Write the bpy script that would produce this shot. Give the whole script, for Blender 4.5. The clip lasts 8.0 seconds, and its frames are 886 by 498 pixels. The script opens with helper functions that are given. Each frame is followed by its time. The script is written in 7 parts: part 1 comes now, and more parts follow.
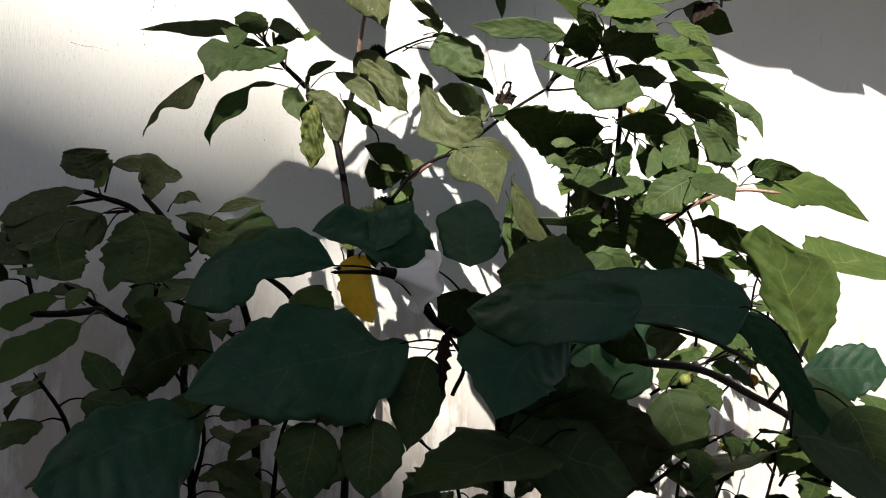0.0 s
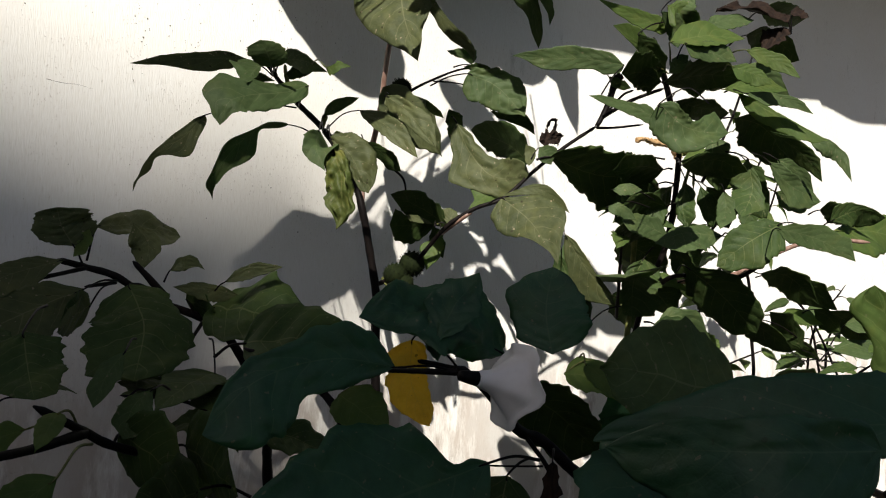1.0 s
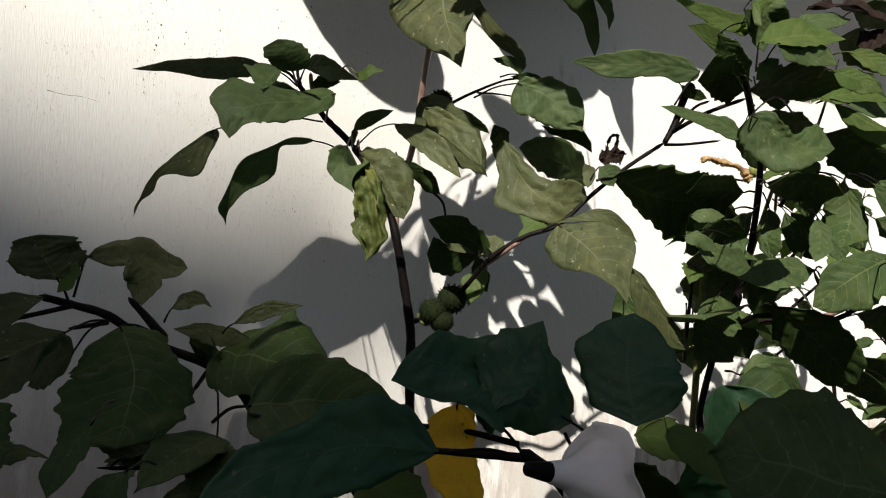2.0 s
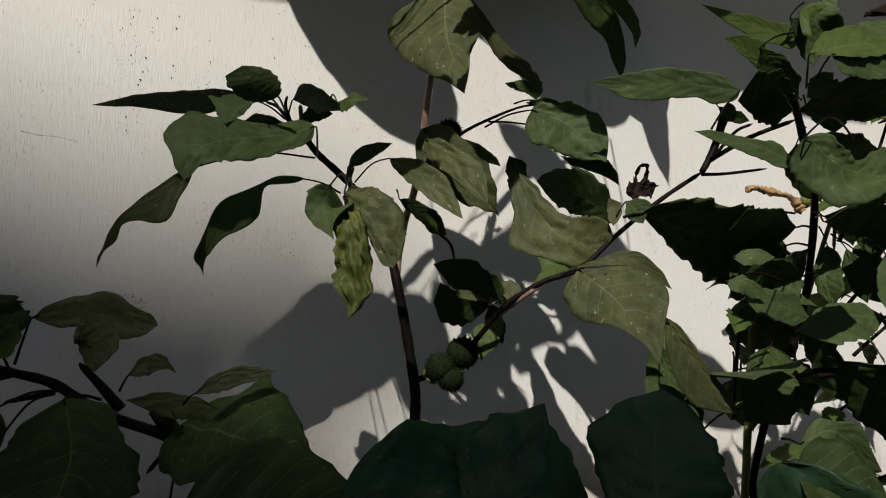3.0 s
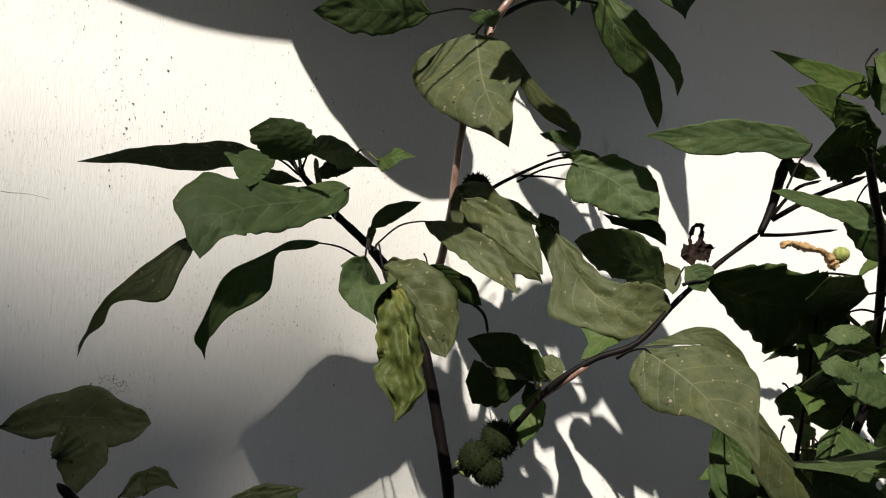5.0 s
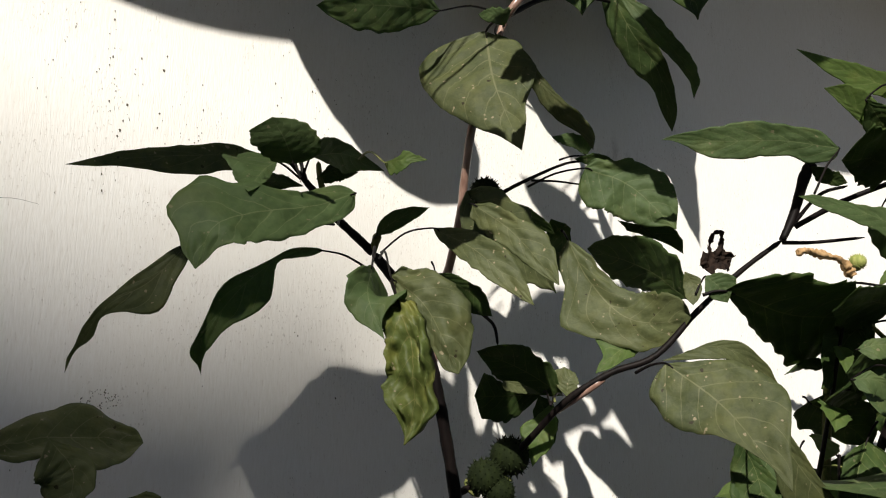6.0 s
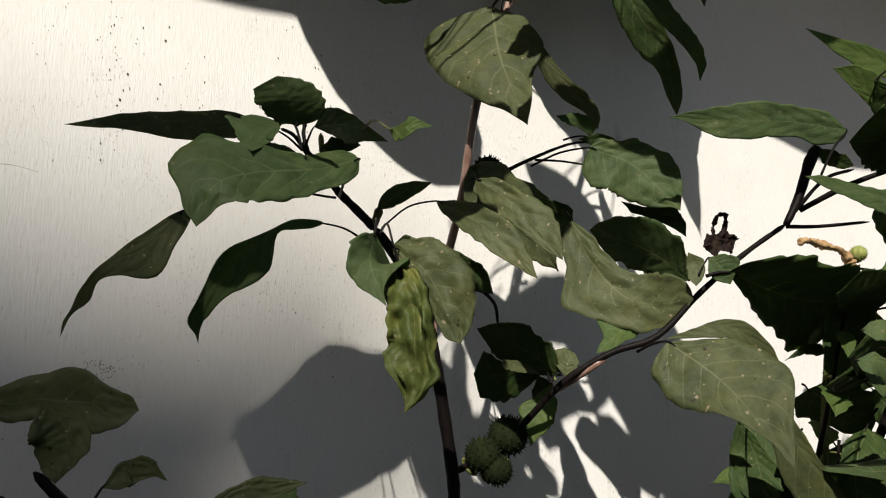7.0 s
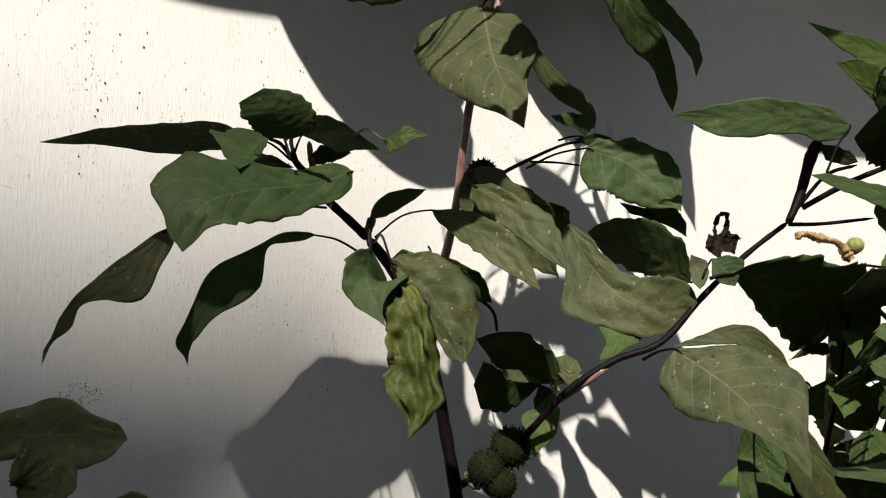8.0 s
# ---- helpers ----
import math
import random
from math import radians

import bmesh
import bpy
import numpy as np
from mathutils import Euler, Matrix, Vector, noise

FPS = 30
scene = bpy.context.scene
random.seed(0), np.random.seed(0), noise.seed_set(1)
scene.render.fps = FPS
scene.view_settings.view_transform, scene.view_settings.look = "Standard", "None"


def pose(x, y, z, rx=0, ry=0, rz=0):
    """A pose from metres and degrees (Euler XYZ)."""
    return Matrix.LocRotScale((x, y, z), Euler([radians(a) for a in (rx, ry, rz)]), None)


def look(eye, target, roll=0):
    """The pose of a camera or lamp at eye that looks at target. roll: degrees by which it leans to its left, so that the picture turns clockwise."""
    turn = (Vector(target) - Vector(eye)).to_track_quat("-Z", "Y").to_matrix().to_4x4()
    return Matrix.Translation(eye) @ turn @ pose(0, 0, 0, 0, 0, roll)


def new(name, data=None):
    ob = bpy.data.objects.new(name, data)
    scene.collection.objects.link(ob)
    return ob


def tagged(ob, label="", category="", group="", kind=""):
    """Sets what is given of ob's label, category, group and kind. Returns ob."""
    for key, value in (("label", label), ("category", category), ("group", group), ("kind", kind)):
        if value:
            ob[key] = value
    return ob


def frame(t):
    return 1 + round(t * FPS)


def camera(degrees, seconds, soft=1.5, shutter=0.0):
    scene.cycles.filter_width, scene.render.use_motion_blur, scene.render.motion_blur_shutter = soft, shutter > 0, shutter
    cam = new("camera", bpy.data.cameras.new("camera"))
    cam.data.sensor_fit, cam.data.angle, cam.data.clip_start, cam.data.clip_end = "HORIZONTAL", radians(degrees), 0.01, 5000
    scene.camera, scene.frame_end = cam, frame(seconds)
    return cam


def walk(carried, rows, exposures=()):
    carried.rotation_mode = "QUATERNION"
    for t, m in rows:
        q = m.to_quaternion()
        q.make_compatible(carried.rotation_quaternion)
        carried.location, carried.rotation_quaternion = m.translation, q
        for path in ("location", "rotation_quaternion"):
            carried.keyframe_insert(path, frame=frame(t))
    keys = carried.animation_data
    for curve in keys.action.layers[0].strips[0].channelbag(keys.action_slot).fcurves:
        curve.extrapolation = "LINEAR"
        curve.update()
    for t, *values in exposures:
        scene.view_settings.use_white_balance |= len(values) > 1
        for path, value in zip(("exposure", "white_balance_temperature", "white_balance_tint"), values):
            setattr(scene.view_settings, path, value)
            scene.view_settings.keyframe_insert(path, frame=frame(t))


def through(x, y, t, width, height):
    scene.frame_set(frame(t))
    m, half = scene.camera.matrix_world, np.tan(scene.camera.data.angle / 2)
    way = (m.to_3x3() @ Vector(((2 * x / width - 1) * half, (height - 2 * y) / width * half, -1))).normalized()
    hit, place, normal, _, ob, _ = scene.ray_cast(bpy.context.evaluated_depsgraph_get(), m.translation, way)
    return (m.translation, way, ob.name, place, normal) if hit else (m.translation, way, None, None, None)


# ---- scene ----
cam = camera(64.2, 8.0, soft=1.1)
PATH = [
    (0, (-0.681, 0.114, 1.052), (0.367, 1.817, 1.023), 3.5),
    (0.5, (-0.661, 0.177, 1.065), (0.367, 1.893, 1.064), 3.2),
    (1, (-0.668, 0.31, 1.096), (0.42, 1.987, 1.155), 2.6),
    (1.5, (-0.662, 0.379, 1.101), (0.491, 2.012, 1.164), 1.7),
    (2, (-0.609, 0.433, 1.113), (0.397, 2.157, 1.233), 3.1),
    (3.5, (-0.51, 0.54, 1.153), (0.382, 2.316, 1.379), 2.4),
    (4, (-0.542, 0.587, 1.162), (0.416, 2.324, 1.414), 2.5),
    (4.5, (-0.546, 0.608, 1.174), (0.428, 2.332, 1.462), 2.0),
    (6, (-0.537, 0.66, 1.192), (0.441, 2.374, 1.52), 1.9),
    (6.5, (-0.536, 0.668, 1.188), (0.438, 2.385, 1.507), 2.3),
    (7, (-0.536, 0.671, 1.173), (0.452, 2.38, 1.491), 3.0),
    (7.5, (-0.527, 0.68, 1.188), (0.49, 2.376, 1.487), 0.8),
    (8, (-0.534, 0.693, 1.191), (0.488, 2.385, 1.491), 1.3),
]
walk(cam, [(t, look(eye, target, roll)) for t, eye, target, roll in PATH], exposures=[(0.0, 1.17), (0.5, 1.02), (1.0, 0.72), (1.5, 0.68), (2.0, 0.66), (2.2, 0.4), (3.3, -0.15), (3.5, -0.15), (4.0, 0.0), (4.5, 0.38), (5.8, 0.65), (6.5, 0.5), (7.0, 0.43), (7.5, 0.36), (8.0, 0.5)])

# ---- light ----
RAY = Vector((0.86, 1.0, -1.18))
SUN = RAY.normalized()  # the way the sunlight travels
world = bpy.data.worlds.new("sky")
world.use_nodes = True
scene.world = world
sky = world.node_tree.nodes.new("ShaderNodeTexSky")
sky.sky_type, sky.sun_disc = "NISHITA", False
sky.ozone_density, sky.dust_density = 1.2, 1.6
sky.sun_elevation = math.asin(-SUN.z)
sky.sun_rotation = math.atan2(-SUN.x, -SUN.y)
background = world.node_tree.nodes["Background"]
background.inputs["Strength"].default_value = 0.032
world.node_tree.links.new(sky.outputs[0], background.inputs["Color"])
sun = new("sun", bpy.data.lights.new("sun", "SUN"))
sun.data.energy, sun.data.angle, sun.data.color = 5.0, radians(0.53), (1.0, 0.955, 0.875)
sun.rotation_euler = SUN.to_track_quat("-Z", "Y").to_euler()


# ---- materials ----
def material(name):
    m = bpy.data.materials.new(name)
    m.use_nodes = True
    return m, m.node_tree.nodes, m.node_tree.links, m.node_tree.nodes["Principled BSDF"]


def put(nodes, links, kind, props=(), **inputs):
    """A node with its properties and its inputs set or linked, by the inputs' names with _ for blanks, or i0, i1 by number."""
    n = nodes.new(kind)
    for key, value in props:
        if key == "operation":
            n.operation = value
        elif key == "blend_type":
            n.blend_type = value
        elif key == "data_type":
            n.data_type = value
    for key, value in inputs.items():
        socket = n.inputs[int(key[1:])] if key[0] == "i" and key[1:].isdigit() else n.inputs[key.replace("_", " ")]
        if isinstance(value, bpy.types.NodeSocket):
            links.new(value, socket)
        else:
            socket.default_value = value
    return n


def maths(nodes, links, op, a, b=0.0, c=0.0):
    return put(nodes, links, "ShaderNodeMath", (("operation", op),), i0=a, i1=b, i2=c).outputs[0]


def ramp(nodes, links, value, *stops):
    n = nodes.new("ShaderNodeValToRGB")
    links.new(value, n.inputs[0])
    els = n.color_ramp.elements
    while len(els) < len(stops):
        els.new(0.5)
    for e, (at, c) in zip(els, stops):
        e.position, e.color = at, (*c, 1) if len(c) == 3 else c
    return n.outputs[0]


def mix(nodes, links, factor, a, b, blend="MIX"):
    n = nodes.new("ShaderNodeMix")
    n.data_type, n.blend_type = "RGBA", blend
    for socket, value in ((n.inputs[0], factor), (n.inputs[6], a), (n.inputs[7], b)):
        if isinstance(value, bpy.types.NodeSocket):
            links.new(value, socket)
        elif isinstance(value, tuple):
            socket.default_value = (*value, 1)
        else:
            socket.default_value = value
    return n.outputs[2]


def stretched(nodes, links, sx, sy, sz, coords="Object"):
    tc = nodes.new("ShaderNodeTexCoord")
    mp = put(nodes, links, "ShaderNodeMapping", Vector=tc.outputs[coords])
    mp.inputs["Scale"].default_value = (sx, sy, sz)
    return mp.outputs[0]


def grain(nodes, links, vec, scale, detail=4.0, rough=0.55):
    return put(nodes, links, "ShaderNodeTexNoise", Vector=vec, Scale=scale, Detail=detail, Roughness=rough).outputs[0]


def bump(nodes, links, bsdf, height, strength, distance):
    b = put(nodes, links, "ShaderNodeBump", Height=height, Strength=strength, Distance=distance)
    links.new(b.outputs[0], bsdf.inputs["Normal"])


def leaf_material(name, dark, light, vein, yellowed, worn, gloss=0.6, through=(0.10, 0.17, 0.03), share=0.3):
    m, n, l, p = material(name)
    uv = n.new("ShaderNodeUVMap")
    xyz = put(n, l, "ShaderNodeSeparateXYZ", Vector=uv.outputs[0])
    u, v = xyz.outputs[0], xyz.outputs[1]
    half = maths(n, l, "ABSOLUTE", maths(n, l, "MULTIPLY_ADD", v, 2.0, -1.0))
    info = n.new("ShaderNodeObjectInfo")
    obj = n.new("ShaderNodeTexCoord").outputs["Object"]
    shifted = put(n, l, "ShaderNodeVectorMath", (("operation", "ADD"),), i0=obj, i1=info.outputs["Random"]).outputs[0]
    big, fine = grain(n, l, shifted, 22.0, 3.0), grain(n, l, shifted, 210.0, 6.0, 0.7)
    # midrib, and side veins that run forward from it
    rib = maths(n, l, "LESS_THAN", half, maths(n, l, "MULTIPLY_ADD", u, -0.018, 0.024))
    wob = maths(n, l, "MULTIPLY", maths(n, l, "SUBTRACT", big, 0.5), 0.05)
    run = maths(n, l, "ADD", maths(n, l, "SUBTRACT", u, maths(n, l, "MULTIPLY", maths(n, l, "POWER", half, 1.25), 0.26)), wob)
    saw = maths(n, l, "PINGPONG", maths(n, l, "MULTIPLY", run, 7.0), 0.5)
    side = maths(n, l, "LESS_THAN", saw, maths(n, l, "MULTIPLY_ADD", half, -0.024, 0.036))
    veins = maths(n, l, "MAXIMUM", rib, maths(n, l, "MULTIPLY", side, 0.75))
    net = put(n, l, "ShaderNodeTexVoronoi", Vector=shifted, Scale=140.0)
    net.feature = "DISTANCE_TO_EDGE"
    tone = ramp(n, l, big, (0.3, dark), (0.72, light))
    blotch = ramp(n, l, grain(n, l, shifted, 75.0, 5.0, 0.65), (0.42, (0, 0, 0)), (0.62, (0.42, 0.42, 0.42)))
    tone = mix(n, l, blotch, tone, tuple(c * 0.55 for c in dark))
    tone = mix(n, l, ramp(n, l, fine, (0.45, (0, 0, 0)), (0.65, (0.32, 0.32, 0.32))), tone, tuple(c * 1.25 for c in light))
    tone = mix(n, l, maths(n, l, "MULTIPLY", info.outputs["Random"], 0.3), tone, light)
    edge = maths(n, l, "MULTIPLY", ramp(n, l, grain(n, l, shifted, 35.0, 2.0), (0.52, (0, 0, 0)), (0.66, (1, 1, 1))), yellowed)
    tone = mix(n, l, edge, tone, (0.30, 0.26, 0.05))
    tone = mix(n, l, maths(n, l, "MULTIPLY", veins, 0.65), tone, vein)
    specks = maths(n, l, "MULTIPLY", maths(n, l, "GREATER_THAN", grain(n, l, shifted, 190.0, 1.0), 0.73), worn)
    tone = mix(n, l, specks, tone, (0.26, 0.22, 0.13))
    holes = maths(n, l, "MULTIPLY", maths(n, l, "GREATER_THAN", grain(n, l, shifted, 140.0, 1.0), 0.765), worn)
    tone = mix(n, l, holes, tone, (0.03, 0.022, 0.012))
    l.new(tone, p.inputs["Base Color"])
    p.inputs["Roughness"].default_value = gloss
    p.inputs["Specular IOR Level"].default_value = 0.2
    quilt = maths(n, l, "MULTIPLY", maths(n, l, "SUBTRACT", saw, 0.0), 0.2)
    relief = maths(n, l, "ADD", quilt, maths(n, l, "MULTIPLY", maths(n, l, "MINIMUM", net.outputs["Distance"], 0.12), 0.6))
    relief = maths(n, l, "ADD", relief, maths(n, l, "MULTIPLY", grain(n, l, shifted, 60.0, 4.0), 1.6))
    bump(n, l, p, relief, 0.6, 0.0016)
    thin = n.new("ShaderNodeBsdfTranslucent")
    l.new(mix(n, l, 0.7, tone, through), thin.inputs["Color"])
    both = n.new("ShaderNodeMixShader")
    both.inputs[0].default_value = share
    l.new(p.outputs[0], both.inputs[1])
    l.new(thin.outputs[0], both.inputs[2])
    l.new(both.outputs[0], n["Material Output"].inputs["Surface"])
    return m


LEAF = leaf_material("leaf_green", (0.026, 0.050, 0.014), (0.056, 0.088, 0.024), (0.16, 0.18, 0.07), 0.05, 0.35)
LEAF_MID = leaf_material("leaf_mid_green", (0.050, 0.082, 0.028), (0.088, 0.126, 0.048), (0.17, 0.20, 0.09), 0.06, 0.5, 0.6, (0.14, 0.25, 0.07), 0.4)
# front plant's leaves: the sky's blue tint is put into their green
LEAF_SKY_TINTED = leaf_material("leaf_sky_tinted_green", (0.026, 0.078, 0.036), (0.048, 0.118, 0.056), (0.10, 0.17, 0.08), 0.05, 0.5, 0.5, (0.08, 0.26, 0.08), 0.45)
LEAF_SKY_TINTED.node_tree.nodes["Principled BSDF"].inputs["Specular IOR Level"].default_value = 0.5
LEAF_WORN = leaf_material("leaf_worn", (0.052, 0.066, 0.026), (0.094, 0.104, 0.042), (0.17, 0.17, 0.085), 0.06, 1.0, 0.6)
LEAF_YOUNG = leaf_material("leaf_young", (0.060, 0.105, 0.026), (0.112, 0.155, 0.044), (0.22, 0.26, 0.09), 0.10, 0.3, 0.55, (0.24, 0.38, 0.10), 0.5)
LEAF_MOTTLED = leaf_material("leaf_mottled", (0.050, 0.080, 0.018), (0.120, 0.135, 0.036), (0.20, 0.19, 0.07), 0.30, 1.0, 0.5)
LEAF_YELLOW = leaf_material("leaf_yellow", (0.80, 0.56, 0.06), (0.88, 0.68, 0.12), (0.62, 0.5, 0.15), 0.0, 0.8, 0.6, (0.90, 0.70, 0.12), 0.5)


def bark_material(name, a, b, gloss=0.55):
    m, n, l, p = material(name)
    vec = stretched(n, l, 60, 60, 14)
    g = grain(n, l, vec, 3.0, 5.0)
    l.new(ramp(n, l, g, (0.35, a), (0.7, b)), p.inputs["Base Color"])
    p.inputs["Roughness"].default_value = gloss
    p.inputs["Specular IOR Level"].default_value = 0.1 if gloss > 0.5 else 0.5
    bump(n, l, p, g, 0.4, 0.001)
    return m


# dark bark taken down to near black: surrounding shade is put into the colour
STEM = bark_material("stem_dark_purple_shaded", (0.004, 0.003, 0.003), (0.010, 0.007, 0.006))
STEM_RED = bark_material("stem_reddish", (0.17, 0.095, 0.07), (0.30, 0.19, 0.15), 0.3)
STEM_GREEN = bark_material("stem_green", (0.06, 0.075, 0.02), (0.15, 0.15, 0.05))
DRY = bark_material("dry_brown", (0.009, 0.006, 0.005), (0.026, 0.015, 0.010), 0.8)
DRY_TAN = bark_material("dry_tan", (0.28, 0.17, 0.08), (0.46, 0.30, 0.15), 0.8)
# pod green darkened far down: the shade they hang in is in the colour
POD = bark_material("pod_green_shaded", (0.005, 0.008, 0.002), (0.011, 0.016, 0.004), 0.85)
STAIN = bark_material("dark_stain", (0.06, 0.05, 0.04), (0.16, 0.14, 0.11), 0.9)
POD_RIPE = bark_material("pod_yellow_green", (0.17, 0.20, 0.05), (0.30, 0.31, 0.10))

ORANGE = bark_material("orange_skin", (0.42, 0.15, 0.02), (0.60, 0.26, 0.05), 0.6)
m, n, l, p = material("white_plastic_film")
g = grain(n, l, stretched(n, l, 1, 1, 1), 90.0)
l.new(ramp(n, l, g, (0.35, (0.55, 0.58, 0.62)), (0.65, (0.82, 0.83, 0.85))), p.inputs["Base Color"])
p.inputs["Roughness"].default_value = 0.25
bump(n, l, p, g, 0.6, 0.004)
FILM = m

m, n, l, p = material("petal_white")
g = grain(n, l, stretched(n, l, 1, 1, 1), 60.0)
l.new(ramp(n, l, g, (0.3, (0.84, 0.78, 0.74)), (0.7, (0.94, 0.90, 0.86))), p.inputs["Base Color"])
p.inputs["Roughness"].default_value = 0.6
thin = put(n, l, "ShaderNodeBsdfTranslucent", Color=(0.9, 0.86, 0.86, 1))
both = put(n, l, "ShaderNodeMixShader", i0=0.3, i1=p.outputs[0], i2=thin.outputs[0])
l.new(both.outputs[0], n["Material Output"].inputs["Surface"])
PETAL = m

# limewashed plaster: vertical brush marks, pits and specks, older coats laid bare low down
m, n, l, p = material("whitewashed_plaster")
xyz = put(n, l, "ShaderNodeSeparateXYZ", Vector=stretched(n, l, 1, 1, 1)).outputs
brush = grain(n, l, stretched(n, l, 230, 1, 30), 2.2, 6.0, 0.7)
wide = grain(n, l, stretched(n, l, 1, 1, 1), 2.3, 3.0)
patch = grain(n, l, stretched(n, l, 1, 1, 0.55), 7.0, 5.0)
streak = grain(n, l, stretched(n, l, 14, 1, 3.4), 2.2, 7.0, 0.7)
fleck = grain(n, l, stretched(n, l, 2.4, 1, 1.0), 210.0, 3.0, 0.6)
where = grain(n, l, stretched(n, l, 1, 1, 1), 9.0, 3.0)
tone = ramp(n, l, brush, (0.24, (0.56, 0.51, 0.45)), (0.37, (0.77, 0.745, 0.70)), (0.70, (0.83, 0.815, 0.785)))
tone = mix(n, l, ramp(n, l, wide, (0.4, (0, 0, 0)), (0.75, (0.45, 0.45, 0.45))), tone, (0.74, 0.69, 0.60))
scuffs = maths(n, l, "MULTIPLY", ramp(n, l, streak, (0.60, (0, 0, 0)), (0.70, (1, 1, 1))), ramp(n, l, where, (0.50, (0, 0, 0)), (0.62, (0.5, 0.5, 0.5))))
tone = mix(n, l, scuffs, tone, (0.42, 0.40, 0.35))
pits = maths(n, l, "MULTIPLY", ramp(n, l, fleck, (0.62, (0, 0, 0)), (0.68, (1, 1, 1))), ramp(n, l, maths(n, l, "ADD", maths(n, l, "MULTIPLY", where, 0.6), maths(n, l, "MULTIPLY", streak, 0.4)), (0.46, (0.03, 0.03, 0.03)), (0.58, (1, 1, 1))))
tone = mix(n, l, maths(n, l, "MULTIPLY", pits, 0.5), tone, (0.32, 0.26, 0.21))
low = maths(n, l, "ADD", xyz[2], maths(n, l, "MULTIPLY", maths(n, l, "SUBTRACT", streak, 0.5), 0.34))
bare = ramp(n, l, low, (0.86, (1, 1, 1)), (0.97, (0, 0, 0)))
bare = maths(n, l, "MULTIPLY", bare, ramp(n, l, maths(n, l, "ADD", maths(n, l, "MULTIPLY", patch, 0.5), maths(n, l, "MULTIPLY", streak, 0.5)), (0.44, (0, 0, 0)), (0.52, (1, 1, 1))))
old = ramp(n, l, patch, (0.35, (0.27, 0.20, 0.15)), (0.5, (0.42, 0.34, 0.28)), (0.62, (0.50, 0.47, 0.43)))
tone = mix(n, l, maths(n, l, "MULTIPLY", bare, 0.65), tone, old)
l.new(tone, p.inputs["Base Color"])
p.inputs["Roughness"].default_value = 0.75
p.inputs["Specular IOR Level"].default_value = 0.25
height = maths(n, l, "ADD", maths(n, l, "MULTIPLY", brush, 0.8), maths(n, l, "MULTIPLY", pits, -1.0))
height = maths(n, l, "ADD", height, maths(n, l, "MULTIPLY", bare, -0.8))
bump(n, l, p, height, 0.5, 0.0012)
PLASTER = m

m, n, l, p = material("garden_soil")
g = grain(n, l, stretched(n, l, 1, 1, 1), 30.0, 8.0)
l.new(ramp(n, l, g, (0.3, (0.035, 0.027, 0.02)), (0.7, (0.085, 0.066, 0.05))), p.inputs["Base Color"])
p.inputs["Roughness"].default_value = 0.95
bump(n, l, p, g, 0.8, 0.02)
SOIL = m

m, n, l, p = material("cement_sheet")
g = grain(n, l, stretched(n, l, 1, 1, 1), 14.0, 6.0)
l.new(ramp(n, l, g, (0.3, (0.20, 0.19, 0.18)), (0.7, (0.33, 0.32, 0.30))), p.inputs["Base Color"])
p.inputs["Roughness"].default_value = 0.9
SHEET = m

m, n, l, p = material("screen_render")
g = grain(n, l, stretched(n, l, 1, 1, 1), 3.0, 6.0)
l.new(ramp(n, l, g, (0.3, (0.42, 0.40, 0.36)), (0.7, (0.55, 0.52, 0.47))), p.inputs["Base Color"])
p.inputs["Roughness"].default_value = 0.9
SCREEN = m

m, n, l, p = material("sky_block_render")
g = grain(n, l, stretched(n, l, 1, 1, 1), 5.0, 7.0)
l.new(ramp(n, l, g, (0.3, (0.12, 0.115, 0.10)), (0.7, (0.23, 0.22, 0.19))), p.inputs["Base Color"])
p.inputs["Roughness"].default_value = 0.9
SKY_BLOCK = m


# ---- shapes ----
WALL_Y = 1.475  # the plaster's face

def mesh_object(name, bm, mat, parent=None, label="", smooth=True):
    me = bpy.data.meshes.new(name)
    bm.normal_update()
    bm.to_mesh(me)
    bm.free()
    if smooth:
        for f in me.polygons:
            f.use_smooth = True
    me.materials.append(mat)
    ob = new(name, me)
    ob.parent = parent
    if label:
        tagged(ob, label)
    return ob


def part(name, bm, mat, parent, label="", smooth=True):
    return mesh_object(name, bm, mat, parent, label, smooth)


def box(bm, lo, hi):
    vs = [bm.verts.new((x, y, z)) for x in (lo[0], hi[0]) for y in (lo[1], hi[1]) for z in (lo[2], hi[2])]
    for q in ((0, 1, 3, 2), (4, 6, 7, 5), (0, 4, 5, 1), (2, 3, 7, 6), (0, 2, 6, 4), (1, 5, 7, 3)):
        bm.faces.new([vs[i] for i in q])


def glide(points, steps):
    """A smooth line through the points."""
    pts = [Vector(q) for q in points]
    ext = [pts[0] * 2 - pts[1], *pts, pts[-1] * 2 - pts[-2]]
    line = []
    for i in range(1, len(ext) - 2):
        a, b, c, d = ext[i - 1:i + 3]
        for k in range(steps):
            t = k / steps
            line.append(0.5 * (2 * b + (c - a) * t + (2 * a - 5 * b + 4 * c - d) * t * t + (3 * b - a - 3 * c + d) * t ** 3))
    return line + [pts[-1]]


def tube(bm, points, r0, r1, sides=8, steps=5, knots=0.0, seed=0):
    """A tapered round stem along a smooth line, with swellings where it is knotty."""
    rnd = random.Random(seed)
    line = glide(points, steps) if len(points) > 2 else [Vector(points[0]).lerp(Vector(points[-1]), k / steps) for k in range(steps + 1)]
    rings, count = [], len(line) - 1
    for i, q in enumerate(line):
        way = (line[min(i + 1, count)] - line[max(i - 1, 0)]).normalized()
        a = way.orthogonal().normalized()
        b = way.cross(a)
        r = r0 + (r1 - r0) * i / count
        r *= 1 + knots * rnd.uniform(-0.5, 1.0)
        if i == count:
            r *= 0.3
